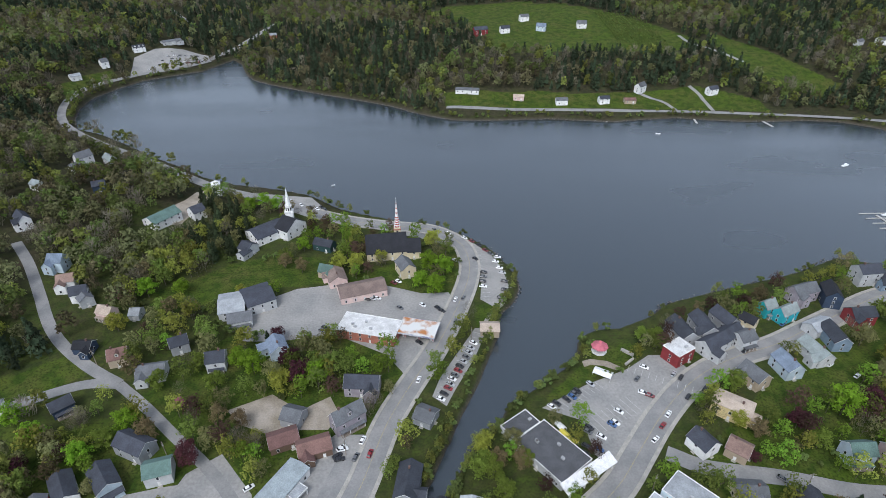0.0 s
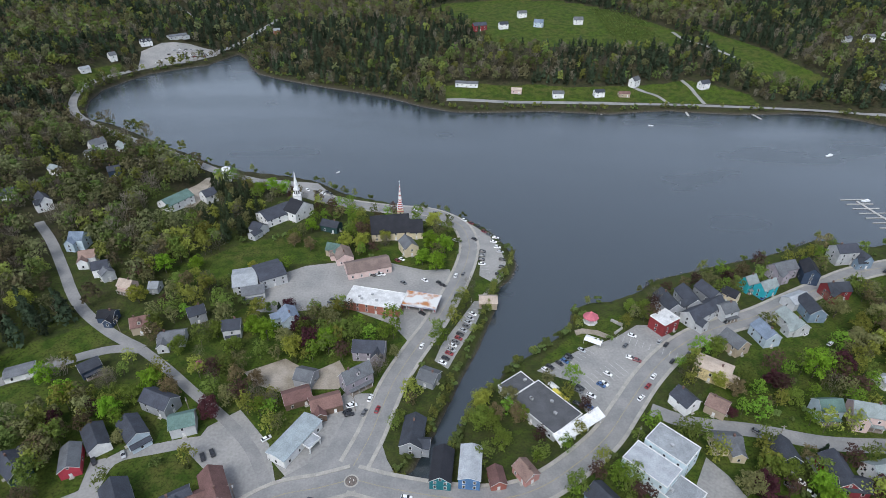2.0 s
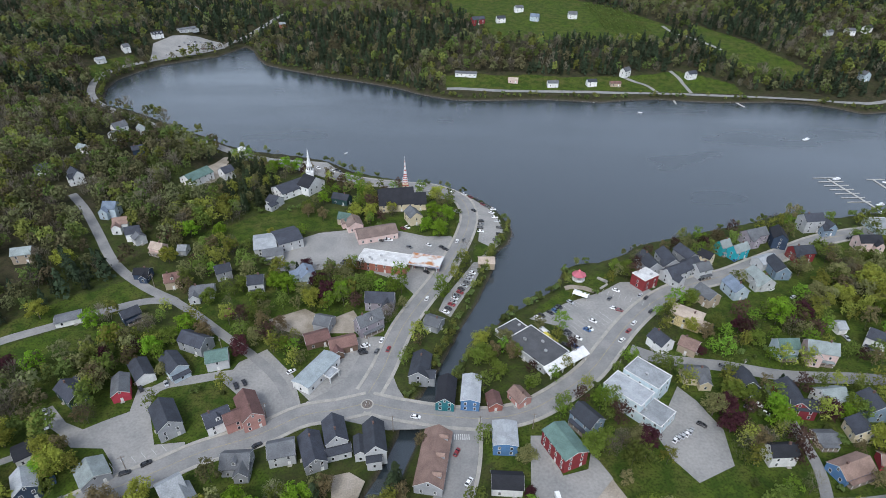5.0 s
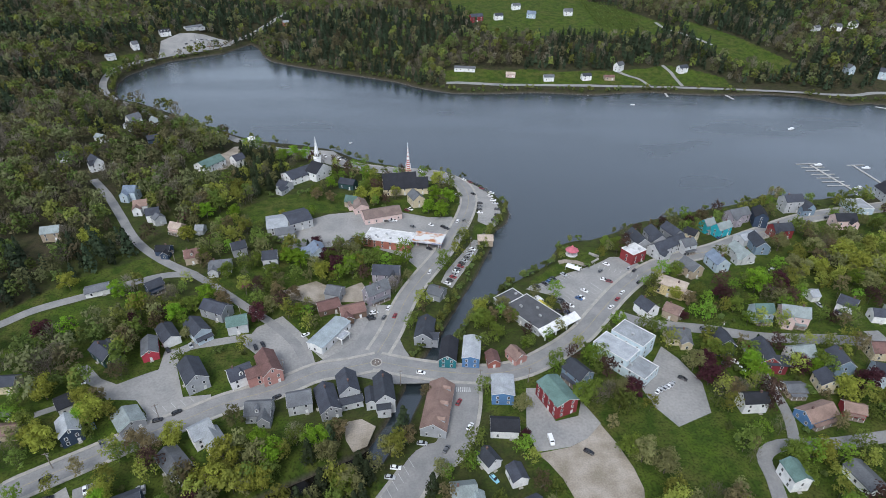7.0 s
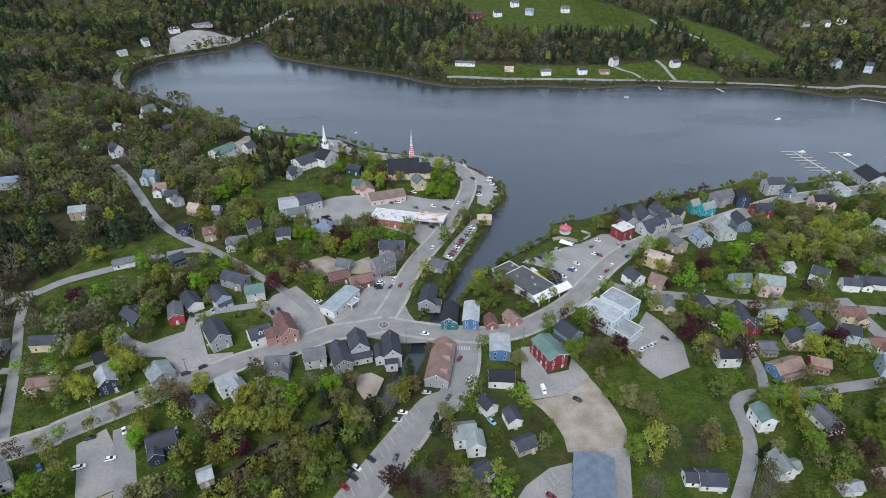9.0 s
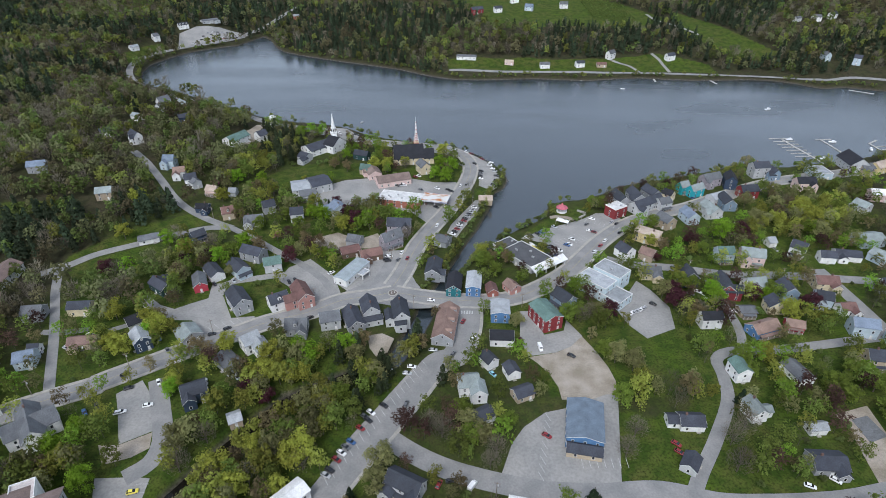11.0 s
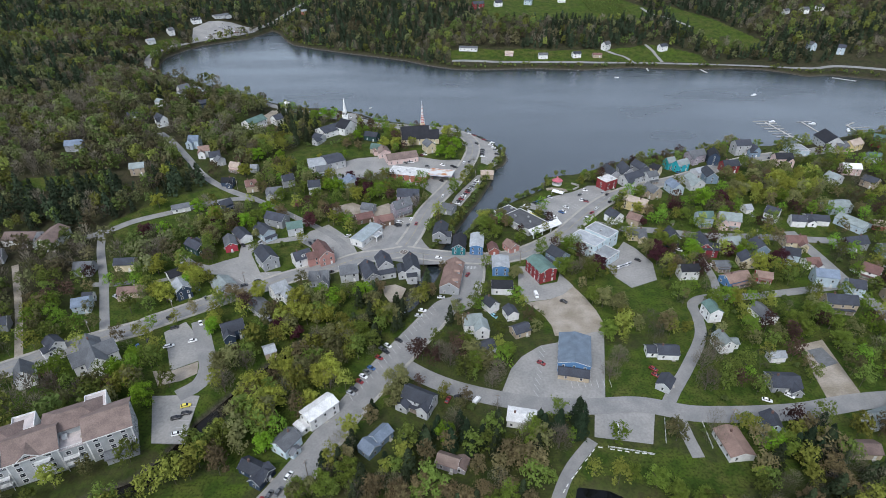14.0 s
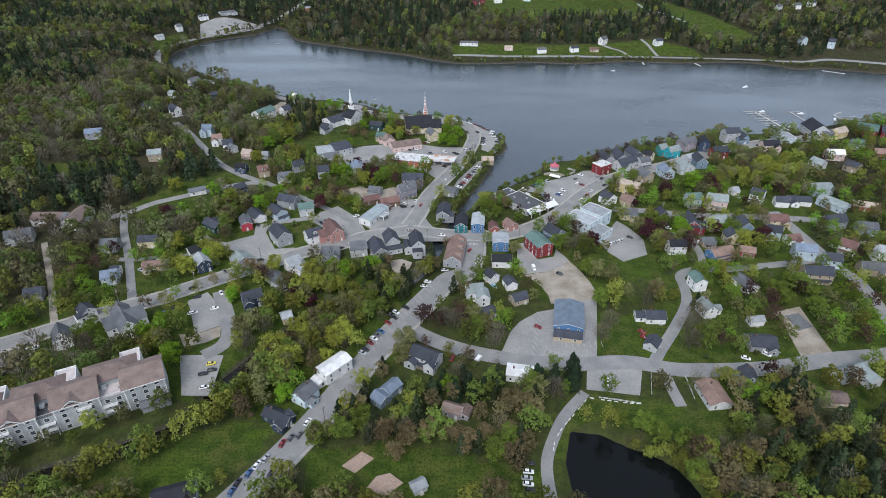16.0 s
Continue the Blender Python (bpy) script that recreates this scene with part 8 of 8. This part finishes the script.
tree("olive", 33.4, 88.2, 9, 111, 0)
tree("olive", 121.2, 113.7, 11.5, 75, 0)
tree("russet", -96.3, 297.3, 9, 284, 2)
tree("russet", -84.9, 292.6, 9, 343, 1)
tree("russet", -97.3, 174.5, 9, 353, 2)
tree("russet", -87, 171.7, 9, 209, 2)
tree("russet", -125.2, 165.6, 10.2, 318, 0)
tree("russet", -138.9, 187.9, 10.2, 312, 0)
tree("russet", -18.1, 71.2, 9, 53, 2)
tree("russet", 132.8, 95.7, 10.2, 88, 1)
tree("russet", 249.9, 217.8, 11.5, 99, 0)
tree("russet", 24.6, 150.8, 9, 349, 1)
tree("russet", 33.9, 150.8, 9, 327, 0)
tree("russet", 138.4, 165.6, 9, 259, 1)
tree("russet", -113.2, 63.7, 7.7, 52, 1)
tree("russet", -154.6, 105.7, 7.7, 24, 0)
tree("russet", -131, 68.4, 10.2, 42, 0)
tree("russet", -124.4, 66, 9, 260, 2)
tree("russet", -47.2, 74.4, 9, 142, 1)
tree("bare", -194.4, 114.4, 12.8, 100, 1)
tree("bare", -191.7, 121.2, 11.5, 131, 2)
tree("bare", -157.3, 170.9, 10.2, 87, 0)
tree("bare", -84.5, 160.3, 10.2, 132, 0)
tree("bare", -76.5, 158.6, 9, 142, 1)
tree("bare", -32.4, 177, 9, 92, 2)
tree("bare", -29.5, 182.7, 9, 265, 1)
tree("bare", -70.2, 234.7, 9, 297, 0)
tree("bare", -81.9, 248.7, 10.2, 128, 2)
tree("bare", -93, 256.6, 10.2, 264, 0)
tree("bare", 135.4, 95.6, 10.2, 254, 2)
tree("bare", 141.1, 140.9, 9, 88, 1)
tree("bare", 75.3, 96.6, 9, 281, 2)
tree("bare", 69.2, 93.1, 9, 217, 1)
tree("bare", -183.5, 269.4, 10.2, 150, 0)
tree("bare", -203, 290.3, 11.5, 309, 0)
tree("bare", -36.4, 298.8, 7.7, 83, 2)
tree("blossom", -41.5, 197.9, 6.4, 359, 2)
tree("blossom", -30, 190.6, 6.4, 103, 1)
tree("blossom", -118, 183.1, 5.1, 321, 0)
tree("blossom", -182.8, 260.8, 6.4, 327, 0)
tree("conifer", -68.7, 357.4, 7.7, 332, 2)
tree("conifer", -55.1, 355.1, 7.7, 200, 2)
tree("conifer", -44.4, 352, 6.4, 245, 2)
tree("conifer", -97.9, 375.7, 7.7, 113, 2)
tree("conifer", -327.2, 510.7, 10.2, 161, 2)
tree("conifer", -277.8, 476.6, 9, 286, 1)
tree("conifer", -254.4, 459.8, 9, 240, 0)
tree("conifer", 161.5, 132.6, 7.7, 111, 0)
tree("conifer", -90.1, 229.8, 6.4, 104, 2)
tree("conifer", -83.9, 237.1, 6.4, 80, 2)
tree("conifer", -77.4, 232.2, 7.7, 132, 0)
tree("shrub", 169, 98.2, 5.1, 40, 1)
tree("shrub", -105.7, 258.9, 3.8, 290, 2)
tree("shrub", -91.4, 267.7, 3.2, 272, 2)
tree("shrub", 12.1, 303.1, 3.8, 170, 2)
tree("shrub", -55.9, 239.4, 3.8, 250, 1)
tree("shrub", -40.1, 232.1, 3.8, 96, 0)
tree("shrub", -120.3, 238.3, 5.1, 284, 2)
tree("shrub", -111.8, 234.6, 5.1, 37, 1)
tree("shrub", -103.5, 231, 5.1, 5, 2)
tree("shrub", -95.8, 229.6, 5.1, 302, 2)
tree("shrub", -116.8, 127.6, 3.8, 245, 2)
tree("shrub", 79.3, 224.8, 3.8, 192, 0)
tree("shrub", 82.1, 202, 3.2, 315, 0)
tree("shrub", 89.9, 205.2, 3.2, 132, 0)
tree("shrub", 28.9, 246.9, 3.8, 211, 1)
tree("shrub", -132.4, 303, 3.8, 84, 0)
tree("shrub", -111.3, 305.9, 3.8, 308, 2)
tree("shrub", -105.5, 309.9, 3.8, 197, 2)
tree("budding", -65.3, 4.8, 12.8, 231, 0)
tree("budding", -69.6, 0.7, 11.5, 55, 1)
tree("budding", -133.7, 44.6, 9, 243, 0)
tree("budding", -193.6, 48.8, 10.2, 37, 1)
tree("budding", -225.7, 103.5, 10.2, 121, 1)
tree("budding", -97.9, -3.7, 11.5, 148, 1)
tree("budding", -88.2, -12.7, 11.5, 8, 2)
tree("budding", -85.9, 6.4, 10.2, 275, 2)
tree("budding", -72.1, -11.8, 9, 141, 0)
tree("budding", -116.8, 70.6, 10.2, 34, 1)
tree("budding", -175, 71.3, 10.2, 65, 2)
tree("budding", -119.1, 43.7, 10.2, 315, 0)
tree("budding", -164.8, 91.7, 10.2, 87, 0)
tree("budding", 152.7, 67.6, 10.2, 320, 2)
tree("budding", 172.3, 69.1, 7.7, 200, 2)
tree("maroon", -31.6, 26.9, 10.2, 12, 0)
tree("maroon", -32.6, 20.2, 9, 89, 2)
tree("maroon", -97, 40.1, 9, 267, 0)
tree("maroon", -88.2, 37.4, 7.7, 182, 2)
tree("maroon", -141.2, -14.2, 6.4, 321, 0)
tree("maroon", -125.8, 18.4, 7.7, 347, 2)
tree("maple", -22.3, 32.6, 10.2, 352, 1)
tree("maple", -149.1, -8.5, 10.2, 326, 2)
tree("maple", -164.6, 18.1, 9, 346, 1)
tree("maple", -133.6, 40.5, 9, 273, 0)
tree("maple", -169.2, 7.3, 10.2, 357, 0)
tree("maple", -159, 1.3, 9, 33, 0)
tree("maple", -161.1, 82, 9, 354, 0)
tree("maple", -10.4, -31.5, 9, 127, 1)
tree("maple", 165.5, 68.3, 9, 347, 2)
tree("maple", 126.1, -38.4, 10.2, 149, 2)
tree("maple", -86.6, -35.6, 9, 223, 1)
tree("maple", 197.4, 49.5, 9, 241, 1)
tree("bare", -7.5, 15, 11.5, 271, 1)
tree("bare", -12.7, 19.3, 10.2, 14, 2)
tree("bare", 124.2, 17.1, 11.5, 283, 1)
tree("bare", 116, 10.2, 11.5, 318, 0)
tree("bare", 112.9, -2.9, 11.5, 5, 2)
tree("bare", 69.4, 4.6, 10.2, 104, 2)
tree("bare", 76.1, 14.8, 10.2, 40, 1)
tree("bare", 15.1, 5.2, 10.2, 119, 2)
tree("bare", 12.1, -0.6, 9, 302, 2)
tree("bare", -64.6, -0.3, 10.2, 222, 0)
tree("bare", -81.1, 6.9, 9, 228, 0)
tree("bare", -135.4, 37.3, 7.7, 39, 0)
tree("bare", -193.9, 37.9, 7.7, 79, 1)
tree("bare", 24.8, -32.9, 11.5, 253, 1)
tree("bare", 37.5, -35.5, 11.5, 332, 2)
tree("bare", -114.9, -0.3, 11.5, 198, 0)
tree("bare", -108.2, 13.4, 10.2, 53, 2)
tree("conifer", 47.8, -22.1, 16.6, 49, 1)
tree("conifer", 47.3, -29.6, 15.4, 338, 2)
tree("conifer", 31.9, -28.9, 14.1, 65, 2)
tree("conifer", 39.1, -26.3, 14.1, 68, 2)
tree("conifer", -1.6, -31.1, 14.1, 184, 1)
tree("conifer", -8.3, -36, 14.1, 152, 2)
tree("conifer", 4.9, -33.2, 12.8, 327, 0)
tree("conifer", 129.9, 32.8, 10.2, 260, 2)
tree("conifer", -19.2, -32.9, 12.8, 169, 1)
tree("conifer", -27.7, -37.7, 12.8, 173, 2)
tree("conifer", 140.5, -38.2, 15.4, 332, 2)
tree("conifer", 149.5, -30.7, 15.4, 354, 0)
tree("conifer", 147.6, -40.7, 15.4, 148, 1)
tree("conifer", 134.3, -40, 14.1, 181, 1)
tree("conifer", 133.9, -17.5, 10.2, 4, 1)
tree("conifer", -43.3, -15, 9, 18, 0)
tree("conifer", -13.8, -27.8, 12.8, 339, 0)
tree("oak", 111.4, 16.4, 6.4, 308, 2)
tree("oak", 177.4, 40.4, 10.2, 346, 1)
tree("oak", 190.9, 48.8, 10.2, 170, 2)
tree("oak", 197.2, 40.2, 10.2, 29, 2)
tree("oak", 178.3, 32.3, 10.2, 43, 1)
tree("oak", 142.5, 50.9, 7.7, 29, 2)
tree("oak", 192.8, 24.4, 10.2, 39, 0)
tree("oak", 0.9, 27.2, 9, 273, 0)
tree("oak", 5.5, 12.7, 9, 170, 2)
tree("oak", 74.5, 50.1, 10.2, 350, 2)
tree("oak", 75.9, 33.4, 10.2, 115, 1)
tree("oak", 75, 63.7, 10.2, 273, 0)
tree("oak", 21.9, 20.3, 7.7, 2, 2)
tree("oak", 31.9, 35.4, 7.7, 145, 1)
tree("oak", -65.2, 71.8, 7.7, 232, 1)
tree("oak", -41.4, 47.1, 10.2, 215, 2)
tree("oak", -54.2, 34.9, 10.2, 129, 0)
tree("olive", -32.4, -1.3, 11.5, 305, 2)
tree("olive", -34.2, -9.8, 10.2, 71, 2)
tree("olive", 19.5, -1.3, 10.2, 277, 1)
tree("olive", 10.6, 12, 10.2, 270, 0)
tree("olive", 3.2, 19.2, 10.2, 309, 0)
tree("olive", 70.8, 59.1, 10.2, 212, 2)
tree("olive", -99.8, -6.1, 10.2, 335, 2)
tree("olive", -87.8, -23.3, 10.2, 109, 1)
tree("olive", -103.2, -17.7, 10.2, 64, 1)
tree("olive", -62.5, 35, 10.2, 202, 1)
tree("olive", -70.1, 31.2, 10.2, 227, 2)
tree("olive", -121.1, 13.5, 10.2, 208, 1)
tree("oak", -58.6, -56.6, 10.2, 287, 2)
tree("oak", -49.6, -50.6, 10.2, 350, 2)
tree("oak", -67.7, -59.5, 10.2, 192, 0)
tree("oak", 128.3, -40.5, 11.5, 326, 2)
tree("oak", 72.8, -54.7, 9, 293, 2)
tree("oak", 78.1, -60.8, 9, 333, 0)
tree("oak", 86.6, -63.9, 9, 265, 1)
tree("oak", 93.4, -70.2, 10.2, 188, 2)
tree("oak", 64.5, -50.3, 6.4, 206, 2)
tree("oak", 86.5, -77.1, 9, 220, 1)
tree("oak", 29.2, -81, 6.4, 273, 0)
tree("oak", 8, -68.5, 9, 116, 2)
tree("oak", 13.6, -60, 9, 298, 1)
tree("oak", 27, -32.2, 11.5, 345, 0)
tree("russet", -39.3, -56.9, 10.2, 26, 2)
tree("russet", -29.5, -60, 10.2, 76, 1)
tree("russet", -19.9, -57.1, 10.2, 235, 1)
tree("russet", -10.4, -60.2, 10.2, 24, 0)
tree("russet", -3.4, -63.2, 10.2, 93, 0)
tree("russet", -33.8, -68, 9, 32, 2)
tree("russet", 102.6, -75.7, 10.2, 216, 0)
tree("russet", 114.2, -70.4, 10.2, 49, 1)
tree("russet", 126.3, -64.9, 10.2, 176, 2)
tree("russet", 95.9, -85.9, 10.2, 255, 0)
tree("russet", 144, -50, 10.2, 40, 1)
tree("russet", 143.7, -59.3, 10.2, 317, 2)
tree("russet", 4, -60.4, 10.2, 119, 2)
tree("conifer", 143.1, -41.4, 12.8, 325, 1)
tree("conifer", 151.9, -34.6, 12.8, 295, 1)
tree("conifer", 153.9, -40.9, 11.5, 7, 1)
tree("conifer", 0.4, -38.8, 11.5, 309, 0)
tree("conifer", -4.2, -25.2, 12.8, 182, 2)
tree("conifer", 6.1, -31.9, 11.5, 343, 1)
tree("conifer", -20.1, -35.1, 11.5, 323, 2)
tree("conifer", -9.7, -31.7, 11.5, 288, 0)
tree("conifer", 30.4, -26.4, 14.1, 215, 2)
tree("conifer", 49.8, -22.9, 14.1, 186, 0)
tree("conifer", 127.4, -87.3, 12.8, 212, 2)
tree("conifer", 142.8, -83, 14.1, 312, 0)
tree("conifer", 150, -85.6, 14.1, 116, 2)
tree("conifer", 142.1, -77.3, 12.8, 248, 2)
tree("conifer", -51, -37.4, 10.2, 225, 0)
tree("conifer", -60.2, -44.7, 11.5, 254, 2)
tree("conifer", 159, -72.1, 12.8, 250, 1)
tree("conifer", -35.1, -45, 11.5, 173, 2)


# ---- woods and garden trees ----
def scatter(x0, x1, y0, y1, cell, seed):
    rng = np.random.default_rng(seed)
    gx, gy = np.meshgrid(np.arange(x0, x1, cell), np.arange(y0, y1, cell))
    px = gx.ravel() + rng.uniform(-0.48, 0.48, gx.size) * cell
    py = gy.ravel() + rng.uniform(-0.48, 0.48, gy.size) * cell
    return px, py, rng


def on_lawn(px, py, n=15):
    res = np.zeros(px.shape, bool)
    for outline in LAWNS[:n]:
        res |= inside(px, py, outline)
    return res & ~((seg_dist(px, py, CREEK, False) < 15) & (py < 53))


def dense(px, py):
    """How thickly trees stand: 1 in the woods, little in the streets."""
    far = (py > 572) | (py + px * 0.9 > 930)
    west = px < -157 - 0.22 * np.clip(py - 160, -266, 120)
    west &= py > 93
    west |= (px < -252) & (py < 93) & (py > -5)
    creek = seg_dist(px, py, CREEK, False) < 32
    creek &= py < 82
    south_east = (px > 88) & (py < -29)
    south = (px > -82) & (px < 32) & (py < -21)
    south_west = (px < -133) & (py < 0)
    thick = np.zeros(px.shape, bool)
    for outline in THICKETS:
        thick |= inside(px, py, outline)
    return np.where(thick | far | west | south_east | south | south_west, 1.0, np.where(creek, 0.9, np.where(px > 106, 0.79, np.where(px < -40, 0.74, 0.6))))


def patchy(px, py, size, seed):
    """A slow pattern from 0 to 1 that groups trees of one kind."""
    return 0.5 + 0.5 * np.sin(px / size + seed + 1.7 * np.sin(py / size * 0.8 + seed * 2)) * np.cos(py / size * 1.1 - seed + np.sin(px / size * 0.6))


def plant_woods():
    groups = {}

    def add(tag, kind, pts):
        if len(pts):
            groups.setdefault((tag, kind), []).append(pts)

    for tag, box4, cell, seed in (("far", (-440, 850, 585, 1250), 8.8, 3), ("west", (-640, -173, -120, 500), 7.6, 4), ("north", (-930, -173, 500, 1250), 8.8, 6), ("near", (-173, 312, -160, 400), 6.2, 5)):
        px, py, rng = scatter(*box4, cell, seed)
        keep = ~blocked(px, py, 1.6) & ~on_lawn(px, py)
        d = dense(px, py)
        if tag == "near":
            keep &= d > 0.8
        if tag in ("west", "north"):
            keep &= ~((px > -440) & (py > 585) & (shore_distance(px, py) < 0)) & (d > 0.8)
            keep &= ~((py > 585) & (px > -440))
        if tag == "far":
            keep &= ~((px > 0) & (shore_distance(px, py) < 24))
        keep &= (np.abs(px) < 290 + 0.82 * np.maximum(py, 0)) & (rng.random(px.size) < 0.93)
        px, py = px[keep], py[keep]
        r = rng.random(px.size)
        con = patchy(px, py, 73, 1.0)
        green = patchy(px, py, 50, 2.4)
        kind = np.full(px.size, "russet", dtype=object)
        grey = patchy(px, py, 61, 4.1)
        kind[r < 0.16 + 0.22 * grey] = "bare"
        kind[(r > 0.38) & (r < 0.44)] = "oak"
        kind[(r > 0.42) & (r < 0.68)] = "olive"
        kind[(r > 0.68) & (green > 0.3)] = "budding"
        kind[(r > 0.82) & (green > 0.4)] = "oak"
        kind[(r > 0.90)] = "oak"
        if tag == "near":
            kind[(kind == "bare") & (r > 0.1)] = "budding"
            kind[(kind == "russet") & (r > 0.36)] = "oak"
        share = np.where(py > 505, 0.66, np.where((px > -300) & (py > 230), 0.12, np.where((px > -330) & (py > 150), 0.5, 0.3))) if tag != "near" else np.where((px > 70) & (py < -20), 0.46, 0.2)
        kind[(con > 1 - share) & (rng.random(px.size) < 0.66)] = "conifer"
        if tag == "near":
            dark = (px > 116) & (py < -40)
            kind[dark & (r > 0.3)] = "conifer"
            kind[dark & (r > 0.72)] = "oak"
            grove = (px > -62) & (px < 28) & (py > -78) & (py < -24)
            kind[grove & (r < 0.75)] = "russet"
            kind[grove & (r < 0.45)] = "conifer"
            kind[grove & (r < 0.12)] = "bare"
            brown = (px > 60) & (px <= 116) & (py < -52)
            kind[brown & (r < 0.6)] = "russet"
            kind[brown & (r < 0.25)] = "bare"
        pts = np.stack([px, py], -1)
        for k in ("russet", "bare", "olive", "budding", "oak", "conifer"):
            add(tag, k, pts[kind == k])
    rng = np.random.default_rng(9)
    for (tag, kind), pts in groups.items():
        count, size = {"far": (70, 1.06), "north": (52, 1.18), "west": (145, 0.72), "near": (450, 0.45)}[tag]
        woods(f"{kind}_woods", f"{LEAF_WORDS[kind].replace(' tree', '').replace('tall ', '')} woods seen from above", np.concatenate(pts), [kind], count, {"far": 13.0, "north": 13.5, "west": 14.5, "near": 13.5}[tag] if kind == "conifer" else {"far": 12.2, "north": 13.0, "west": 13.0, "near": 12.2}[tag], rng, size)


def plant_gardens():
    """Young trees and bushes between the houses."""
    px, py, rng = scatter(-253, 440, -100, 400, 6.6, 11)
    d = dense(px, py)
    keep = ~blocked(px, py, 0.2) & (d < 0.8) & (rng.random(px.size) < d) & ~on_lawn(px, py) & (shore_distance(px, py) > 13)
    keep &= ~((px > -130) & (px < -14) & (py > 82) & (py < 124))
    px, py = px[keep], py[keep]
    stood = np.array(TREES)
    clear = np.array([((stood - (x, y)) ** 2).sum(1).min() > 22 for x, y in zip(px, py)])
    pts = np.stack([px[clear], py[clear]], -1)
    kinds = np.array(["budding", "oak", "maple", "russet", "olive", "bare", "maroon", "oak", "shrub", "shrub", "maple", "budding", "oak"])
    mine = kinds[rng.integers(0, len(kinds), len(pts))]
    for k in sorted(set(mine)):
        woods(f"{k}_garden_trees", f"{LEAF_WORDS[k]} group scattered among the houses", pts[mine == k], [k], 350, 11.6 if k != "shrub" else 11.0, rng, 0.42)


def plant_banks():
    """Thick bushes on both banks of the canal and along the near shore."""
    rng = np.random.default_rng(31)
    line = smooth_line([Vector(p) for p in LAKE], 1.6)
    pts = []
    for p in line:
        near = 106 < p.y < 266 and -27 < p.x < 82
        shore = (p.x < -53 and p.y < 640) or (80 < p.x < 320 and p.y < 346) or (p.y > 266 and -53 < p.x < 53)
        if near or (shore and rng.random() < 0.4):
            for _ in range(2 if near else 1):
                pts.append((p.x + rng.normal(0, 2.0), p.y + rng.normal(0, 2.0)))
        if p.y > 525 and rng.random() < 0.75:
            pts.append((p.x + rng.normal(0, 3.2), p.y + rng.normal(0, 3.2)))
    pond = smooth_line([Vector(p) for p in POND + POND[:1]], 2.0)
    mid = sum((Vector(p) for p in POND), Vector((0, 0))) / len(POND)
    bushes = [(p.x + 3.5 + rng.normal(0, 1.2), p.y + rng.normal(0, 1.5)) for p in pond if p.x > mid.x + 2]
    if bushes:
        woods("pond_bushes", "yellow-green willow bushes on the pond bank", np.array(bushes), ["budding"], 330, 6.5, rng, 0.42)
    pts = np.array(pts)
    d = shore_distance(pts[:, 0], pts[:, 1])
    pts = pts[(d > 0.9) & (d < 9)]
    bad = np.zeros(len(pts), bool)
    for line_pts, w in ROAD_LINES:
        bad |= seg_dist(pts[:, 0], pts[:, 1], line_pts, False) < w / 2 + 0.4
    pts = pts[~bad]
    half = rng.random(len(pts))
    woods("bank_bushes", "yellow-green bushes along the canal banks", pts[half < 0.4], ["budding"], 190, 5.6, rng, 0.6)
    woods("bank_shrubs", "low green shrubs along the canal banks", pts[half >= 0.4], ["shrub"], 130, 14.0, rng, 0.42)


plant_woods()
plant_gardens()
plant_banks()
plant_trunks()
vine_rows()
